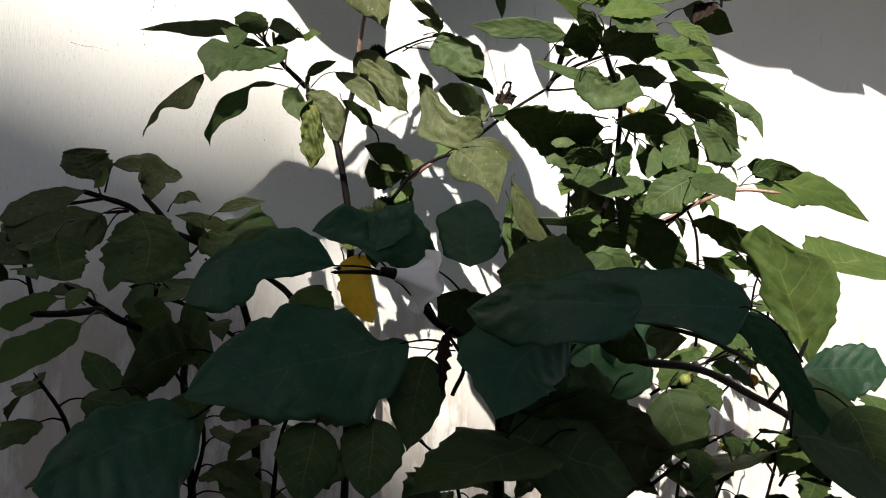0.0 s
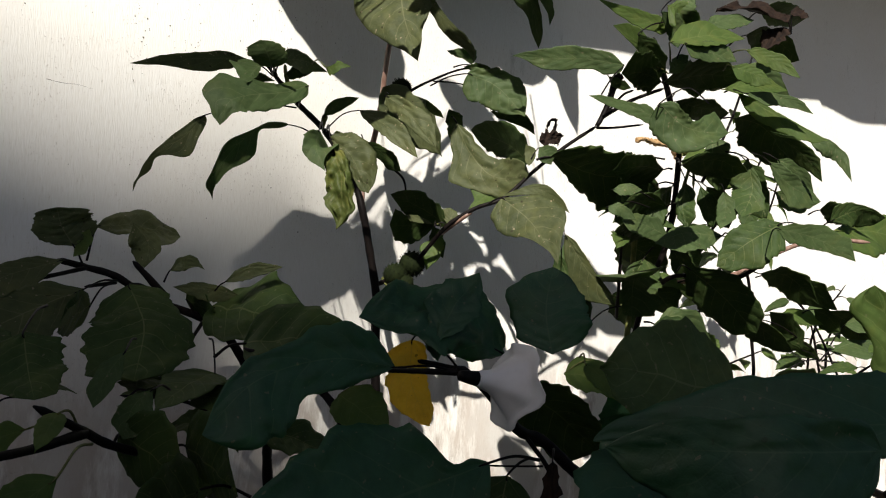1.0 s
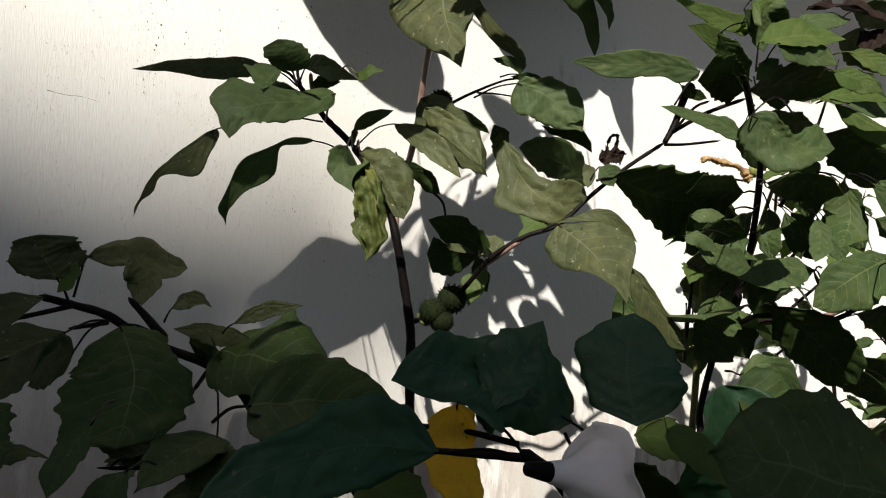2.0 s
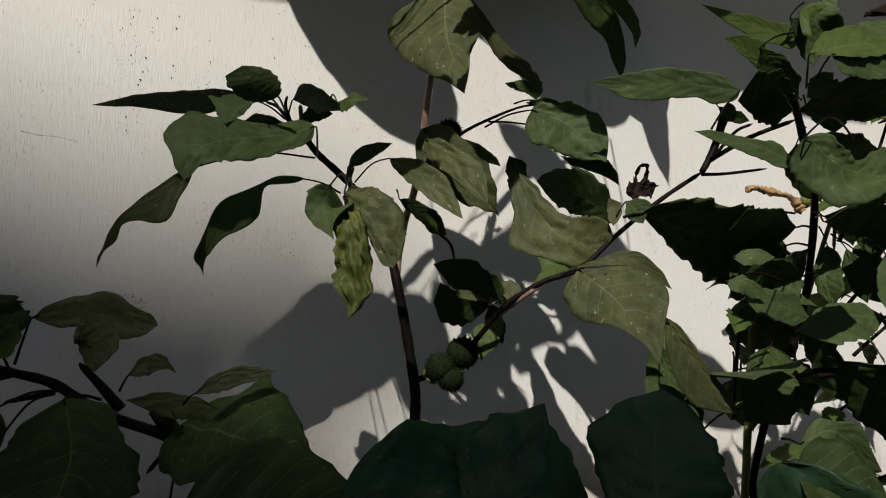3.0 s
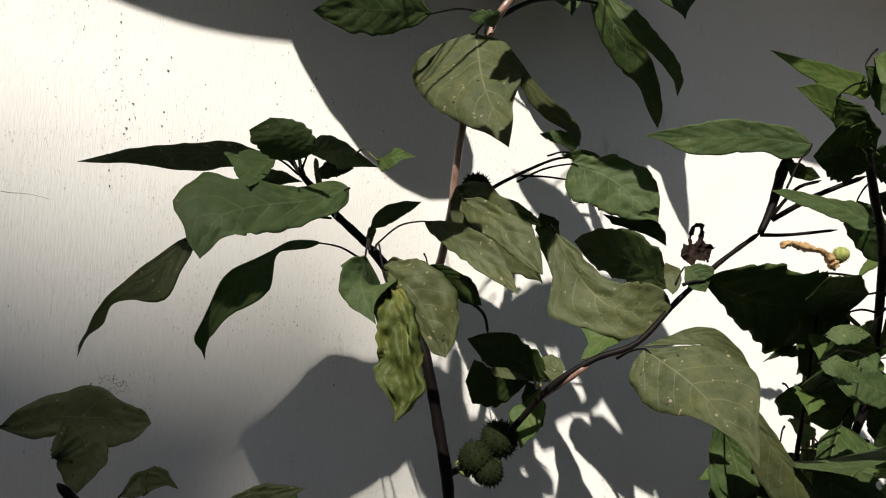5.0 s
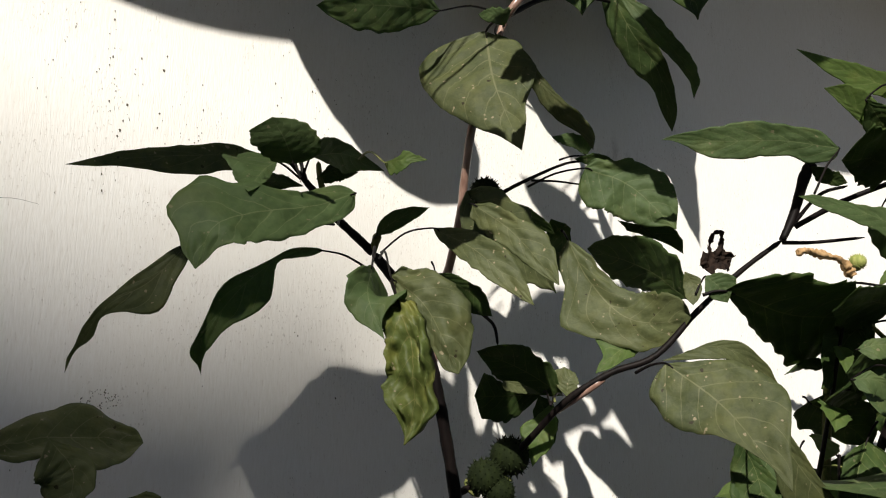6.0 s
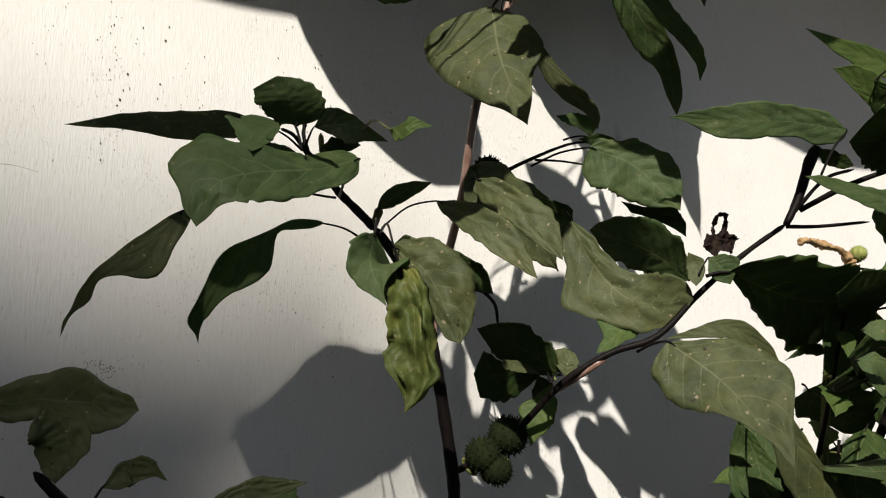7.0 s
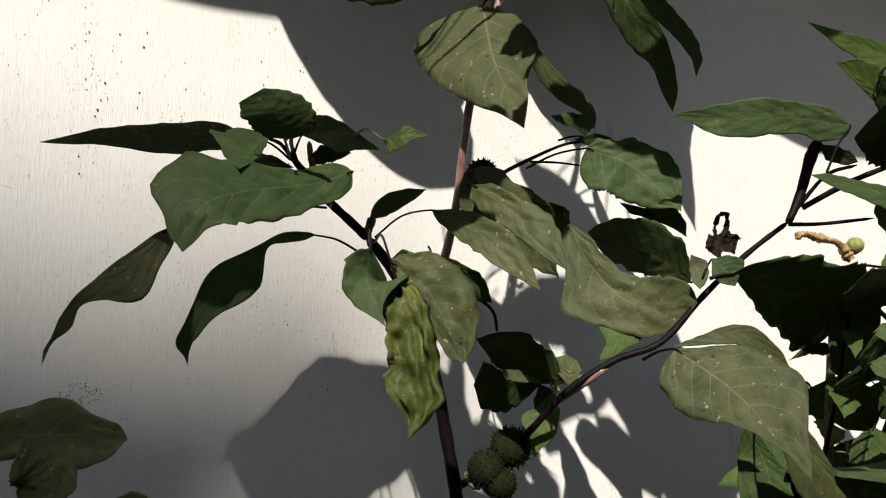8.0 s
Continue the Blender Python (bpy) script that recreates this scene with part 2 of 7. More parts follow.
        rings.append([bm.verts.new(q + r * (math.cos(t) * a + math.sin(t) * b)) for t in (2 * math.pi * k / sides for k in range(sides))])
    for one, two in zip(rings, rings[1:]):
        best = min(range(sides), key=lambda s: (one[0].co - two[s].co).length)
        for k in range(sides):
            bm.faces.new((one[k], one[(k + 1) % sides], two[(k + 1 + best) % sides], two[(k + best) % sides]))
    bm.faces.new(rings[0][::-1])
    bm.faces.new(rings[-1])


def leaf(plant, base, tip, width, normal, start=None, sag=0.04, fold=0.05, curl=0.0, asym=0.0, acum=1.0, peak=0.36, teeth=0.06, wave=0.02,
         crinkle=0.0, tint=0.0, spots=0, yellow=0, dry=0, bow=0.0, beak=1.0, hook=0.0, heart=0.0, seed=0):
    """An ovate leaf from base to tip: a wavy, coarsely toothed edge, a bowed midrib, and a stalk from the stem."""
    rnd = random.Random(seed * 7 + 1)
    base, tip, up = Vector(base), Vector(tip), Vector(normal).normalized()
    along = tip - base
    length = along.length
    along.normalize()
    across = up.cross(along).normalized()
    nu, nv = 30, 14
    cuts = [(rnd.uniform(4.2, 6.5), rnd.random()) for _ in (0, 1)]
    phase = [rnd.uniform(0, 6.28) for _ in range(6)]
    bm = bmesh.new()
    grid = []
    for i in range(nu + 1):
        u = i / nu
        # rounded at the base, widest at the peak, drawn out to the tip
        if u < peak:
            w = math.sqrt(max(0.0, 1 - ((peak - u) / peak) ** 2.2))
        else:
            k = (u - peak) / (1 - peak)
            w = max(0.0, 1 - k ** (1.9 / (0.5 + 0.5 * acum))) ** (0.75 + 0.35 * acum)
        if u > beak - 0.12:  # drawn out into a narrow beak
            w *= 1 - 0.72 * min(1, (u - beak + 0.12) / 0.12)
        drop = Vector((0, 0, -hook * length * max(0.0, (u - 0.55) / 0.45) ** 2))
        row = []
        for j in range(nv + 1):
            v = 2 * j / nv - 1
            freq, off = cuts[v > 0]
            saw = (u * freq + off) % 1.0
            tooth = 1 + teeth * 2.2 * (abs(saw - 0.3) / 0.7 - 0.5) * (0.3 + 0.7 * min(1, 4 * u) * min(1, 5 * (1 - u))) + teeth * 0.35 * math.sin(23 * u + phase[5])
            reach = v * w * tooth * width / 2 * (1 + asym * (1 if v > 0 else -1))
            lift = sag * length * 4 * u * (1 - u)
            lift += abs(v) * w * fold * width - curl * width * v * v * w
            lift += wave * width * w * abs(v) * (math.sin(9 * u + phase[0] + (2.2 if v > 0 else 0)) + 0.5 * math.sin(17 * u + phase[1]))
            lift += 0.012 * width * math.sin(22 * (u - 0.25 * abs(v)) + phase[2]) * (1 - abs(v) * 0.5)
            if crinkle:
                q = Vector((u * 5 + seed, v * 2.4, 0.3))
                lift += crinkle * width * 0.11 * noise.noise(q) + crinkle * width * 0.05 * noise.noise(q * 2.6) - crinkle * width * 0.10 * (1 - min(1, abs(abs(v) - 0.3) / 0.12)) * w
            bend = length * 4 * u * (1 - u) * (bow + 0.02 * math.sin(3.1 * u + phase[3]))
            row.append((bm.verts.new(base + along * (length * (u - heart * abs(v) * (1 - u) ** 4)) + across * (reach + bend) + up * lift + drop), (u, (v + 1) / 2)))
        grid.append(row)
    uv = bm.loops.layers.uv.new("uv")
    for i in range(nu):
        for j in range(nv):
            quad = (grid[i][j], grid[i + 1][j], grid[i + 1][j + 1], grid[i][j + 1])
            f = bm.faces.new([q[0] for q in quad])
            for loop, q in zip(f.loops, quad):
                loop[uv].uv = q[1]
    bmesh.ops.remove_doubles(bm, verts=bm.verts[:], dist=0.00003)
    mat = DRY if dry else LEAF_YELLOW if yellow else LEAF_YOUNG if tint > 0.12 else LEAF_MID if tint > 0.05 else LEAF_WORN if spots else LEAF
    label = "shrivelled dry leaf" if dry else "yellowed dying leaf" if yellow else "leaf with insect marks" if spots else ""
    ob = part("leaf", bm, mat, plant, label)
    ob.modifiers.new("thickness", "SOLIDIFY").thickness = 0.0004
    if start:
        bm = bmesh.new()
        s = Vector(start)
        d = (base - s).length
        mid = s.lerp(base, 0.5) + Vector((0, 0, 0.10 * d)) + up * 0.04 * d
        thick = 0.0009 + 0.0045 * min(width, 0.16)
        tube(bm, [s, mid, base, base + along * length * 0.05 + up * (sag * length * 0.19 - 0.0016)], thick * 1.15, thick * 0.6, 6, 5)
        part("petiole", bm, STEM if not tint > 0.12 else STEM_GREEN, ob)
    return ob


def profile(widths, s):
    """A smooth half width, in metres, at s from 0 at the base to 1 at the tip, from widths in millimetres."""
    top = len(widths) - 1
    x = min(max(s, 0.0) * top, top - 1e-6)
    k, t = int(x), x - int(x)
    a, b, c, d = widths[max(k - 1, 0)], widths[k], widths[k + 1], widths[min(k + 2, top)]
    w = 0.5 * (2 * b + (c - a) * t + (2 * a - 5 * b + 4 * c - d) * t * t + (3 * b - a - 3 * c + d) * t ** 3)
    return max(0.0, min(w, 1.06 * max(b, c))) / 1000


def blade(plant, rib, left, right, normal, start=None, seed=0, mat=None, teeth=0.055, fold=0.03, wave=0.045, crinkle=0.15, puff=0.035, label=""):
    """A leaf along its own bent midrib, with the half widths of its two sides, a toothed and wavy edge, veins that lie in furrows, and a stalk from the stem."""
    rnd = random.Random(seed * 13 + 5)
    up = Vector(normal).normalized()
    line = glide(rib, 12) if len(rib) > 2 else [Vector(rib[0]).lerp(Vector(rib[1]), k / 12) for k in range(13)]
    ends = len(line) - 1
    phase = [rnd.uniform(0, 6.28) for _ in range(6)]
    nu, nv = 54, 16
    full = max(max(left), max(right)) / 500
    bm = bmesh.new()
    grid = []
    for i in range(nu + 1):
        s = i / nu
        u = (1 - math.cos(math.pi * s)) / 2
        x = min(u * ends, ends - 1e-6)
        k = int(x)
        q = line[k].lerp(line[k + 1], x - k)
        along = (line[min(k + 2, ends)] - line[max(k - 1, 0)]).normalized()
        across = up.cross(along).normalized()
        out = along.cross(across).normalized()
        row = []
        for j in range(nv + 1):
            v = 2 * j / nv - 1
            w = profile(left if v > 0 else right, s)
            side = 1.7 if v > 0 else 0.0
            jag = (u * (6.5 + 1.3 * math.sin(phase[0] + side)) + phase[1] + side) % 1.0
            edge = 1 + teeth * (1.6 * (abs(jag - 0.35) / 0.65 - 0.5) + 1.3 * noise.noise(Vector((u * 17 + side * 9, seed, 0.5))) + 0.9 * noise.noise(Vector((u * 41 + side * 9, seed, 2.5))) + 0.8 * math.sin(6.28 * 2.6 * u + phase[5] + side)) * min(1, 6 * u) * min(1, 5 * (1 - u))
            reach = v * w * edge
            h = abs(v)
            lift = fold * w * h - 0.06 * w * h * h * math.sin(phase[2] + 2.5 * u)
            lift += wave * w * h * (math.sin(11 * u + phase[3] + side) + 0.5 * math.sin(19 * u + phase[4]))
            # the blade swells between its side veins
            rise = (u - 0.24 * h ** 1.25) * 7.0
            lift += puff * full * 0.5 * (abs(math.sin(math.pi * rise)) - 0.6) * min(1, 5 * h) * min(1, w / (0.3 * full + 1e-6)) * (1 - 0.4 * h)
            if crinkle:
                c = Vector((u * 4.5 + seed, v * 2.2, 0.3))
                lift += crinkle * full * (0.10 * noise.noise(c) + 0.05 * noise.noise(c * 2.7) + 0.02 * noise.noise(c * 6.1)) * min(1, w / (0.25 * full + 1e-6))
            row.append((bm.verts.new(q + across * reach + out * lift), (u, (v + 1) / 2)))
        grid.append(row)
    uv = bm.loops.layers.uv.new("uv")
    for i in range(nu):
        for j in range(nv):
            quad = (grid[i][j], grid[i + 1][j], grid[i + 1][j + 1], grid[i][j + 1])
            f = bm.faces.new([q[0] for q in quad])
            for loop, q in zip(f.loops, quad):
                loop[uv].uv = q[1]
    bmesh.ops.remove_doubles(bm, verts=bm.verts[:], dist=0.00003)
    mat = mat or LEAF
    label = label or ("leaf with insect marks" if mat is LEAF_WORN else "crumpled mottled leaf" if mat is LEAF_MOTTLED else "yellowed dying leaf" if mat is LEAF_YELLOW else "")
    ob = part("leaf", bm, mat, plant, label)
    ob.modifiers.new("thickness", "SOLIDIFY").thickness = 0.0004
    if start:
        bm = bmesh.new()
        s, base = Vector(start), line[0]
        d = (base - s).length
        thick = 0.0009 + 0.0045 * min(full, 0.16)
        mid = s.lerp(base, 0.5) + Vector((0, 0, 0.07 * d))
        tube(bm, [s, mid, base, line[2] - up * 0.0008], thick * 1.15, thick * 0.5, 6, 5)
        part("petiole", bm, STEM_GREEN if mat is LEAF_YOUNG else STEM, ob)
    return ob


def plant_at(x, y, label):
    e = new("thorn_apple_plant")
    e.location = (0, 0, 0)
    e.empty_display_size = 0.05
    tagged(e, label, "plant", "thorn apple plants by the wall")
    return e


def branch(plant, points, r0, r1, mat=None, name="branch", label="", seed=0):
    bm = bmesh.new()
    tube(bm, points, r0, r1, 10, 6, 0.10, seed)
    return part(name, bm, mat or STEM, plant, label)


def pod(plant, centre, r, mat=None, stalk=None, seed=0):
    """A round seed capsule set all over with short blunt spines, on a stalk with a collar."""
    c = Vector(centre)
    rnd = random.Random(seed)
    bm = bmesh.new()
    bmesh.ops.create_uvsphere(bm, u_segments=16, v_segments=10, radius=r, matrix=Matrix.Translation(c) @ Matrix.Diagonal((1, 1, 0.93, 1)))
    body = part("seed_pod", bm, mat or POD, plant, "round spiny seed pod")
    bm = bmesh.new()
    golden = math.pi * (3 - math.sqrt(5))
    count = 120
    for i in range(count):
        z = 1 - 2 * (i + 0.5) / count
        s = math.sqrt(1 - z * z)
        d = Vector((s * math.cos(i * golden), s * math.sin(i * golden), z))
        a = d.orthogonal().normalized()
        b = d.cross(a)
        root = c + d * r * 0.94
        h = r * rnd.uniform(0.16, 0.28)
        ring = [bm.verts.new(root + r * 0.06 * (math.cos(t) * a + math.sin(t) * b)) for t in (0, 1.57, 3.14, 4.71)]
        top = bm.verts.new(root + d * h + a * h * rnd.uniform(-0.2, 0.2))
        for k in range(4):
            bm.faces.new((ring[k], ring[(k + 1) % 4], top))
    part("prickly_coat", bm, mat or POD, body)
    if stalk:
        s = Vector(stalk)
        way = (s - c).normalized()
        bm = bmesh.new()
        tube(bm, [s, s.lerp(c, 0.5), c + way * r * 0.9], 0.0022, 0.0026, 7, 4)
        tube(bm, [c + way * r * 1.12, c + way * r * 0.9], r * 0.55, r * 0.7, 10, 2)
        part("stalk", bm, STEM_GREEN, body)
    return body


def sprig(plant, points, count, size, seed, tint=0.0, thick=0.003, mat=None, droop=0.5):
    """A side shoot with leaves on stalks, set by turns round it."""
    rnd = random.Random(seed)
    branch(plant, points, thick, thick * 0.5, mat or STEM, seed=seed)
    line = glide(points, 8) if len(points) > 2 else [Vector(points[0]).lerp(Vector(points[-1]), k / 8) for k in range(9)]
    for k in range(count):
        f = (k + 0.6) / count
        q = line[min(len(line) - 1, int(f * (len(line) - 1)))]
        turn = k * 2.4 + rnd.uniform(-0.5, 0.5)
        out = Vector((math.cos(turn), math.sin(turn), rnd.uniform(-0.1, 0.5))).normalized()
        long = size * rnd.uniform(0.65, 1.15) * (1.15 - 0.45 * f)
        base = q + out * long * rnd.uniform(0.2, 0.35)
        way = (out + Vector((0, 0, -droop * rnd.uniform(0.3, 1.6)))).normalized()
        tip = base + way * long
        if max(base.y, tip.y) > WALL_Y - 0.02:
            continue
        face = (Vector((-0.35, -0.45, 1)) + out * 0.4 * droop + Vector((rnd.uniform(-0.3, 0.3), rnd.uniform(-0.4, 0.2), 0))).normalized()
        leaf(plant, base, tip, long * rnd.uniform(0.55, 0.75) * (1 - 0.3 * min(1, droop)), face, start=q, sag=rnd.uniform(0.03, 0.12), fold=rnd.uniform(-0.05, 0.18), acum=rnd.uniform(0.6, 1.4),
             teeth=rnd.uniform(0.05, 0.14), wave=0.04, hook=rnd.uniform(0.0, 0.22) * droop, tint=tint if rnd.random() < 0.75 else 0.0, seed=seed * 31 + k)


def flower(plant, foot, mouth, radius, seed):
    """A trumpet flower in its calyx, the rim flaring into five points."""
    a, b = Vector(foot), Vector(mouth)
    way = (b - a)
    length = way.length
    way.normalize()
    s = way.orthogonal().normalized()
    t = way.cross(s)
    rnd = random.Random(seed)
    bm = bmesh.new()
    rings = []
    for i in range(17):
        u = i / 16
        ring = []
        for k in range(40):
            ang = 2 * math.pi * k / 40
            point = abs(math.cos(2.5 * ang)) ** 3
            r = radius * (0.18 + 0.30 * u + 0.52 * max(0, u - 0.25) ** 1.3 / 0.75 ** 1.3 * (1 + 0.14 * point))
            r *= 1 + 0.05 * math.sin(5 * ang + 1) * u + 0.20 * u * u * noise.noise(Vector((math.cos(ang), math.sin(ang), u + seed)) * 1.6)
            back = -0.3 * length * max(0, u - 0.75) / 0.25 * (1 - 0.5 * point) + 0.16 * length * u * noise.noise(Vector((math.cos(ang) * 2, math.sin(ang) * 2, seed)))
            ring.append(bm.verts.new(a + way * (u * length + back) + r * (math.cos(ang) * s + math.sin(ang) * t)))
        rings.append(ring)
    for one, two in zip(rings, rings[1:]):
        for k in range(40):
            bm.faces.new((one[k], one[(k + 1) % 40], two[(k + 1) % 40], two[k]))
    e = new("flower")
    e.parent = plant
    tagged(e, "white trumpet flower, slightly wilted")
    c = part("corolla", bm, PETAL, e)
    c.modifiers.new("thickness", "SOLIDIFY").thickness = 0.0004
    bm = bmesh.new()
    tube(bm, [a - way * length * 0.32, a - way * length * 0.1, a + way * length * 0.18], radius * 0.12, radius * 0.2, 10, 5)
    part("calyx", bm, STEM, e, "dark purple calyx")
    return e


def crumpled(plant, name, points, r0, r1, mat, label, seed):
    """A dried, shrivelled stalk or petal tube."""
    bm = bmesh.new()
    tube(bm, points, r0, r1, 9, 7, 0.5, seed)
    for v in bm.verts:
        v.co += Vector((noise.noise(v.co * 220), noise.noise(v.co * 220 + Vector((5, 0, 0))), noise.noise(v.co * 220 + Vector((0, 7, 0))))) * max(r0, r1) * 0.7
    return part(name, bm, mat, plant, label)


# ---- setting ----
bm = bmesh.new()
box(bm, (-4.0, WALL_Y, -0.2), (5.0, WALL_Y + 0.25, 2.5))
wall_north = tagged(mesh_object("wall_north", bm, PLASTER, smooth=False), "whitewashed plaster wall with brush marks and pits", "wall", kind="structure")

# pits, a crack and stains in the plaster
def blot(rnd, size, tall=1.3):
    bm = bmesh.new()
    ring = [(math.cos(a) * size * rnd.uniform(0.6, 1.1), math.sin(a) * size * tall * rnd.uniform(0.6, 1.1)) for a in (6.283 * k / 9 for k in range(9))]
    low = [bm.verts.new((x, 0, z)) for x, z in ring]
    top = [bm.verts.new((x * 0.7, -0.0004, z * 0.7)) for x, z in ring]
    for k in range(9):
        bm.faces.new((low[k], low[(k + 1) % 9], top[(k + 1) % 9], top[k]))
    bm.faces.new(top)
    bmesh.ops.recalc_face_normals(bm, faces=bm.faces[:])
    me = bpy.data.meshes.new("plaster_pit")
    bm.to_mesh(me)
    bm.free()
    me.materials.append(STAIN)
    return me


rnd = random.Random(12)
blots = [blot(rnd, 0.00038 * 1.32 ** k, rnd.uniform(1.2, 2.8)) for k in range(6)]


def pit(x, z, k):
    ob = new("plaster_pit", blots[k])
    ob.location, ob.parent = (x, WALL_Y - 0.0003, z), wall_north


for x, z, k in ((-0.440, 1.528, 3), (-0.442, 1.511, 5), (-0.442, 1.460, 4), (-0.443, 1.443, 3), (-0.480, 1.433, 5), (-0.478, 1.444, 3), (-0.482, 1.426, 4), (-0.214, 1.150, 4), (-0.270, 1.226, 2), (-0.266, 1.222, 3)):
    pit(x, z, k)
for k in range(26):  # the brush has dragged grit into short upright trails
    x0, z0 = rnd.triangular(-0.78, -0.12, -0.48), rnd.triangular(1.34, 1.60, 1.52)
    for _ in range(rnd.randint(3, 9)):
        pit(x0 + rnd.gauss(0, 0.004), z0 + rnd.gauss(0, 0.020), rnd.choice((0, 0, 0, 1, 1, 2, 3)))
for k in range(70):
    pit(rnd.uniform(-0.75, 0.9), rnd.uniform(0.95, 1.6), rnd.choice((0, 0, 1, 1, 2)))
for k in range(60):  # a tuft of dark moss
    a = rnd.uniform(0.3, 2.8)
    r = rnd.random() ** 0.7 * 0.022
    pit(-0.470 + r * math.cos(a), 1.136 + r * math.sin(a), rnd.choice((0, 1, 2)))
bm = bmesh.new()
tube(bm, [(-0.606, WALL_Y, 1.345), (-0.585, WALL_Y, 1.343), (-0.566, WALL_Y, 1.344), (-0.545, WALL_Y, 1.341)], 0.00028, 0.0001, 5, 5, 0.6, 2)
part("crack", bm, STAIN, wall_north)

bm = bmesh.new()
rnd = random.Random(5)
size, steps = 24.0, 60
rows = []
for i in range(steps + 1):
    rows.append([])
    for j in range(steps + 1):
        x, y = size * (i / steps - 0.5) * 2, size * (j / steps - 0.5) * 2
        rows[-1].append(bm.verts.new((x, y, 0.03 * noise.noise(Vector((x, y, 0)) * 0.7))))
for i in range(steps):
    for j in range(steps):
        bm.faces.new((rows[i][j], rows[i + 1][j], rows[i + 1][j + 1], rows[i][j + 1]))
tagged(mesh_object("ground", bm, SOIL), "bare brown garden soil", "ground", kind="structure")

# the roof: sheets that reach out past the wall, their ends not quite in line
OUT, EDGE = 0.46, 2.161
roof = new("roof")
tagged(roof, "overhanging roof of grey cement sheets", "roof", kind="structure")
rnd = random.Random(3)
for k in range(22):
    x0 = -3.9 + 0.41 * k
    drop = 0.03 * x0 + rnd.uniform(-0.012, 0.012)
    far = WALL_Y - OUT + rnd.uniform(-0.01, 0.01)
    bm = bmesh.new()
    top = []
    for i in range(13):
        a = i / 12
        x = x0 + 0.43 * a
        rise = 0.010 * math.cos(6.283 * a * 1.0)
        top.append([bm.verts.new((x, y, EDGE + drop + rise + dz + (y - far) * 0.25)) for y, dz in ((far, 0), (WALL_Y + 0.6, 0), (WALL_Y + 0.6, 0.008), (far, 0.008))])
    for a, b in zip(top, top[1:]):
        for q in range(4):
            bm.faces.new((a[q], b[q], b[(q + 1) % 4], a[(q + 1) % 4]))
    bm.faces.new(top[0])
    bm.faces.new(top[-1][::-1])
    part("roof_sheet", bm, SHEET, roof, smooth=False)

# an unseen wall added behind the camera, outlined to shade part of the plaster
T = 17.0
def screen_edge(x, z):
    q = Vector((x, WALL_Y, z)) - RAY * T
    return q.x, q.z
bm = bmesh.new()
outline = [screen_edge(x, z) for x, z in ((-3.0, 1.6), (-0.80, 1.40), (-0.71, 1.36), (-0.62, 1.335), (-0.565, 1.315), (-0.515, 1.295), (-0.45, 1.285), (-0.35, 1.285), (-0.25, 1.285), (-0.17, 1.285), (-0.10, 1.23), (-0.06, 1.08), (-0.12, 1.0), (-0.19, 0.95), (-0.23, 0.87), (-0.18, 0.78), (-0.05, 0.74), (0.02, 0.70), (0.05, 0.6), (0.1, 0.55), (0.30, 0.55), (0.39, 0.54), (0.46, 0.45), (0.57, 0.37), (0.66, 0.26), (0.78, 0.12), (0.9, 0.02), (1.1, -0.1), (1.2, -0.4))]
outline = [(outline[0][0], -0.2), *outline, (outline[-1][0], -0.2)]
y0 = WALL_Y - T
front = [bm.verts.new((x, y0, z)) for x, z in outline]
rear = [bm.verts.new((x - 0.3 * RAY.x, y0 - 0.3, z - 0.3 * RAY.z if z > 0 else z)) for x, z in outline]  # rear edge follows the ray, so it adds no shade
bm.faces.new(front)
bm.faces.new(rear[::-1])
for i in range(len(front)):
    j = (i + 1) % len(front)
    bm.faces.new((front[i], rear[i], rear[j], front[j]))
bmesh.ops.recalc_face_normals(bm, faces=bm.faces[:])
tagged(mesh_object("shade_screen", bm, SCREEN, smooth=False), "unseen wall added behind the camera to shade part of the plaster", "wall", kind="structure")

# unseen low walls added behind and beside the camera to cut skylight low down
for name, lo, hi in (("sky_block_back", (-2.4, -1.15, -0.2), (3.4, -1.0, 1.35)), ("sky_block_west", (-2.4, -1.0, -0.2), (-2.25, WALL_Y, 1.35))):
    bm = bmesh.new()
    box(bm, lo, hi)
    tagged(mesh_object(name, bm, SKY_BLOCK, smooth=False), "unseen low wall added to cut skylight on the plants", "wall", kind="structure")

# ---- plants ----
main_plant = plant_at(0, 0, "tall thorn apple plant with broad leaves and spiny pods")
left_plant = plant_at(0, 0, "low thorn apple plant with shaded broad leaves")
front_plant = plant_at(0, 0, "thorn apple plant with large dark leaves and a white flower")
right_plant = plant_at(0, 0, "bushy thorn apple plant with many young green leaves")

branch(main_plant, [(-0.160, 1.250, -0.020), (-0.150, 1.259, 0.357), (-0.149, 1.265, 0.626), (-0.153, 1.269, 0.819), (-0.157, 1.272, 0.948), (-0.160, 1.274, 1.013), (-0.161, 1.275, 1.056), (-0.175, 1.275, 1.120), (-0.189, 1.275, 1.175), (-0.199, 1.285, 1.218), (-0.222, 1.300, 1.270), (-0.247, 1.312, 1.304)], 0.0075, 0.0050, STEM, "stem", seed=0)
branch(main_plant, [(-0.183, 1.276, 1.153), (-0.190, 1.281, 1.191), (-0.176, 1.300, 1.255), (-0.169, 1.290, 1.296), (-0.170, 1.270, 1.347), (-0.170, 1.252, 1.433), (-0.142, 1.255, 1.528), (-0.125, 1.260, 1.574)], 0.0048, 0.0038, STEM_RED, "branch", seed=3)
branch(main_plant, [(-0.125, 1.260, 1.574), (-0.035, 1.245, 1.72), (-0.03, 1.24, 1.86), (-0.02, 1.24, 1.97)], .0046, .003, STEM_RED)
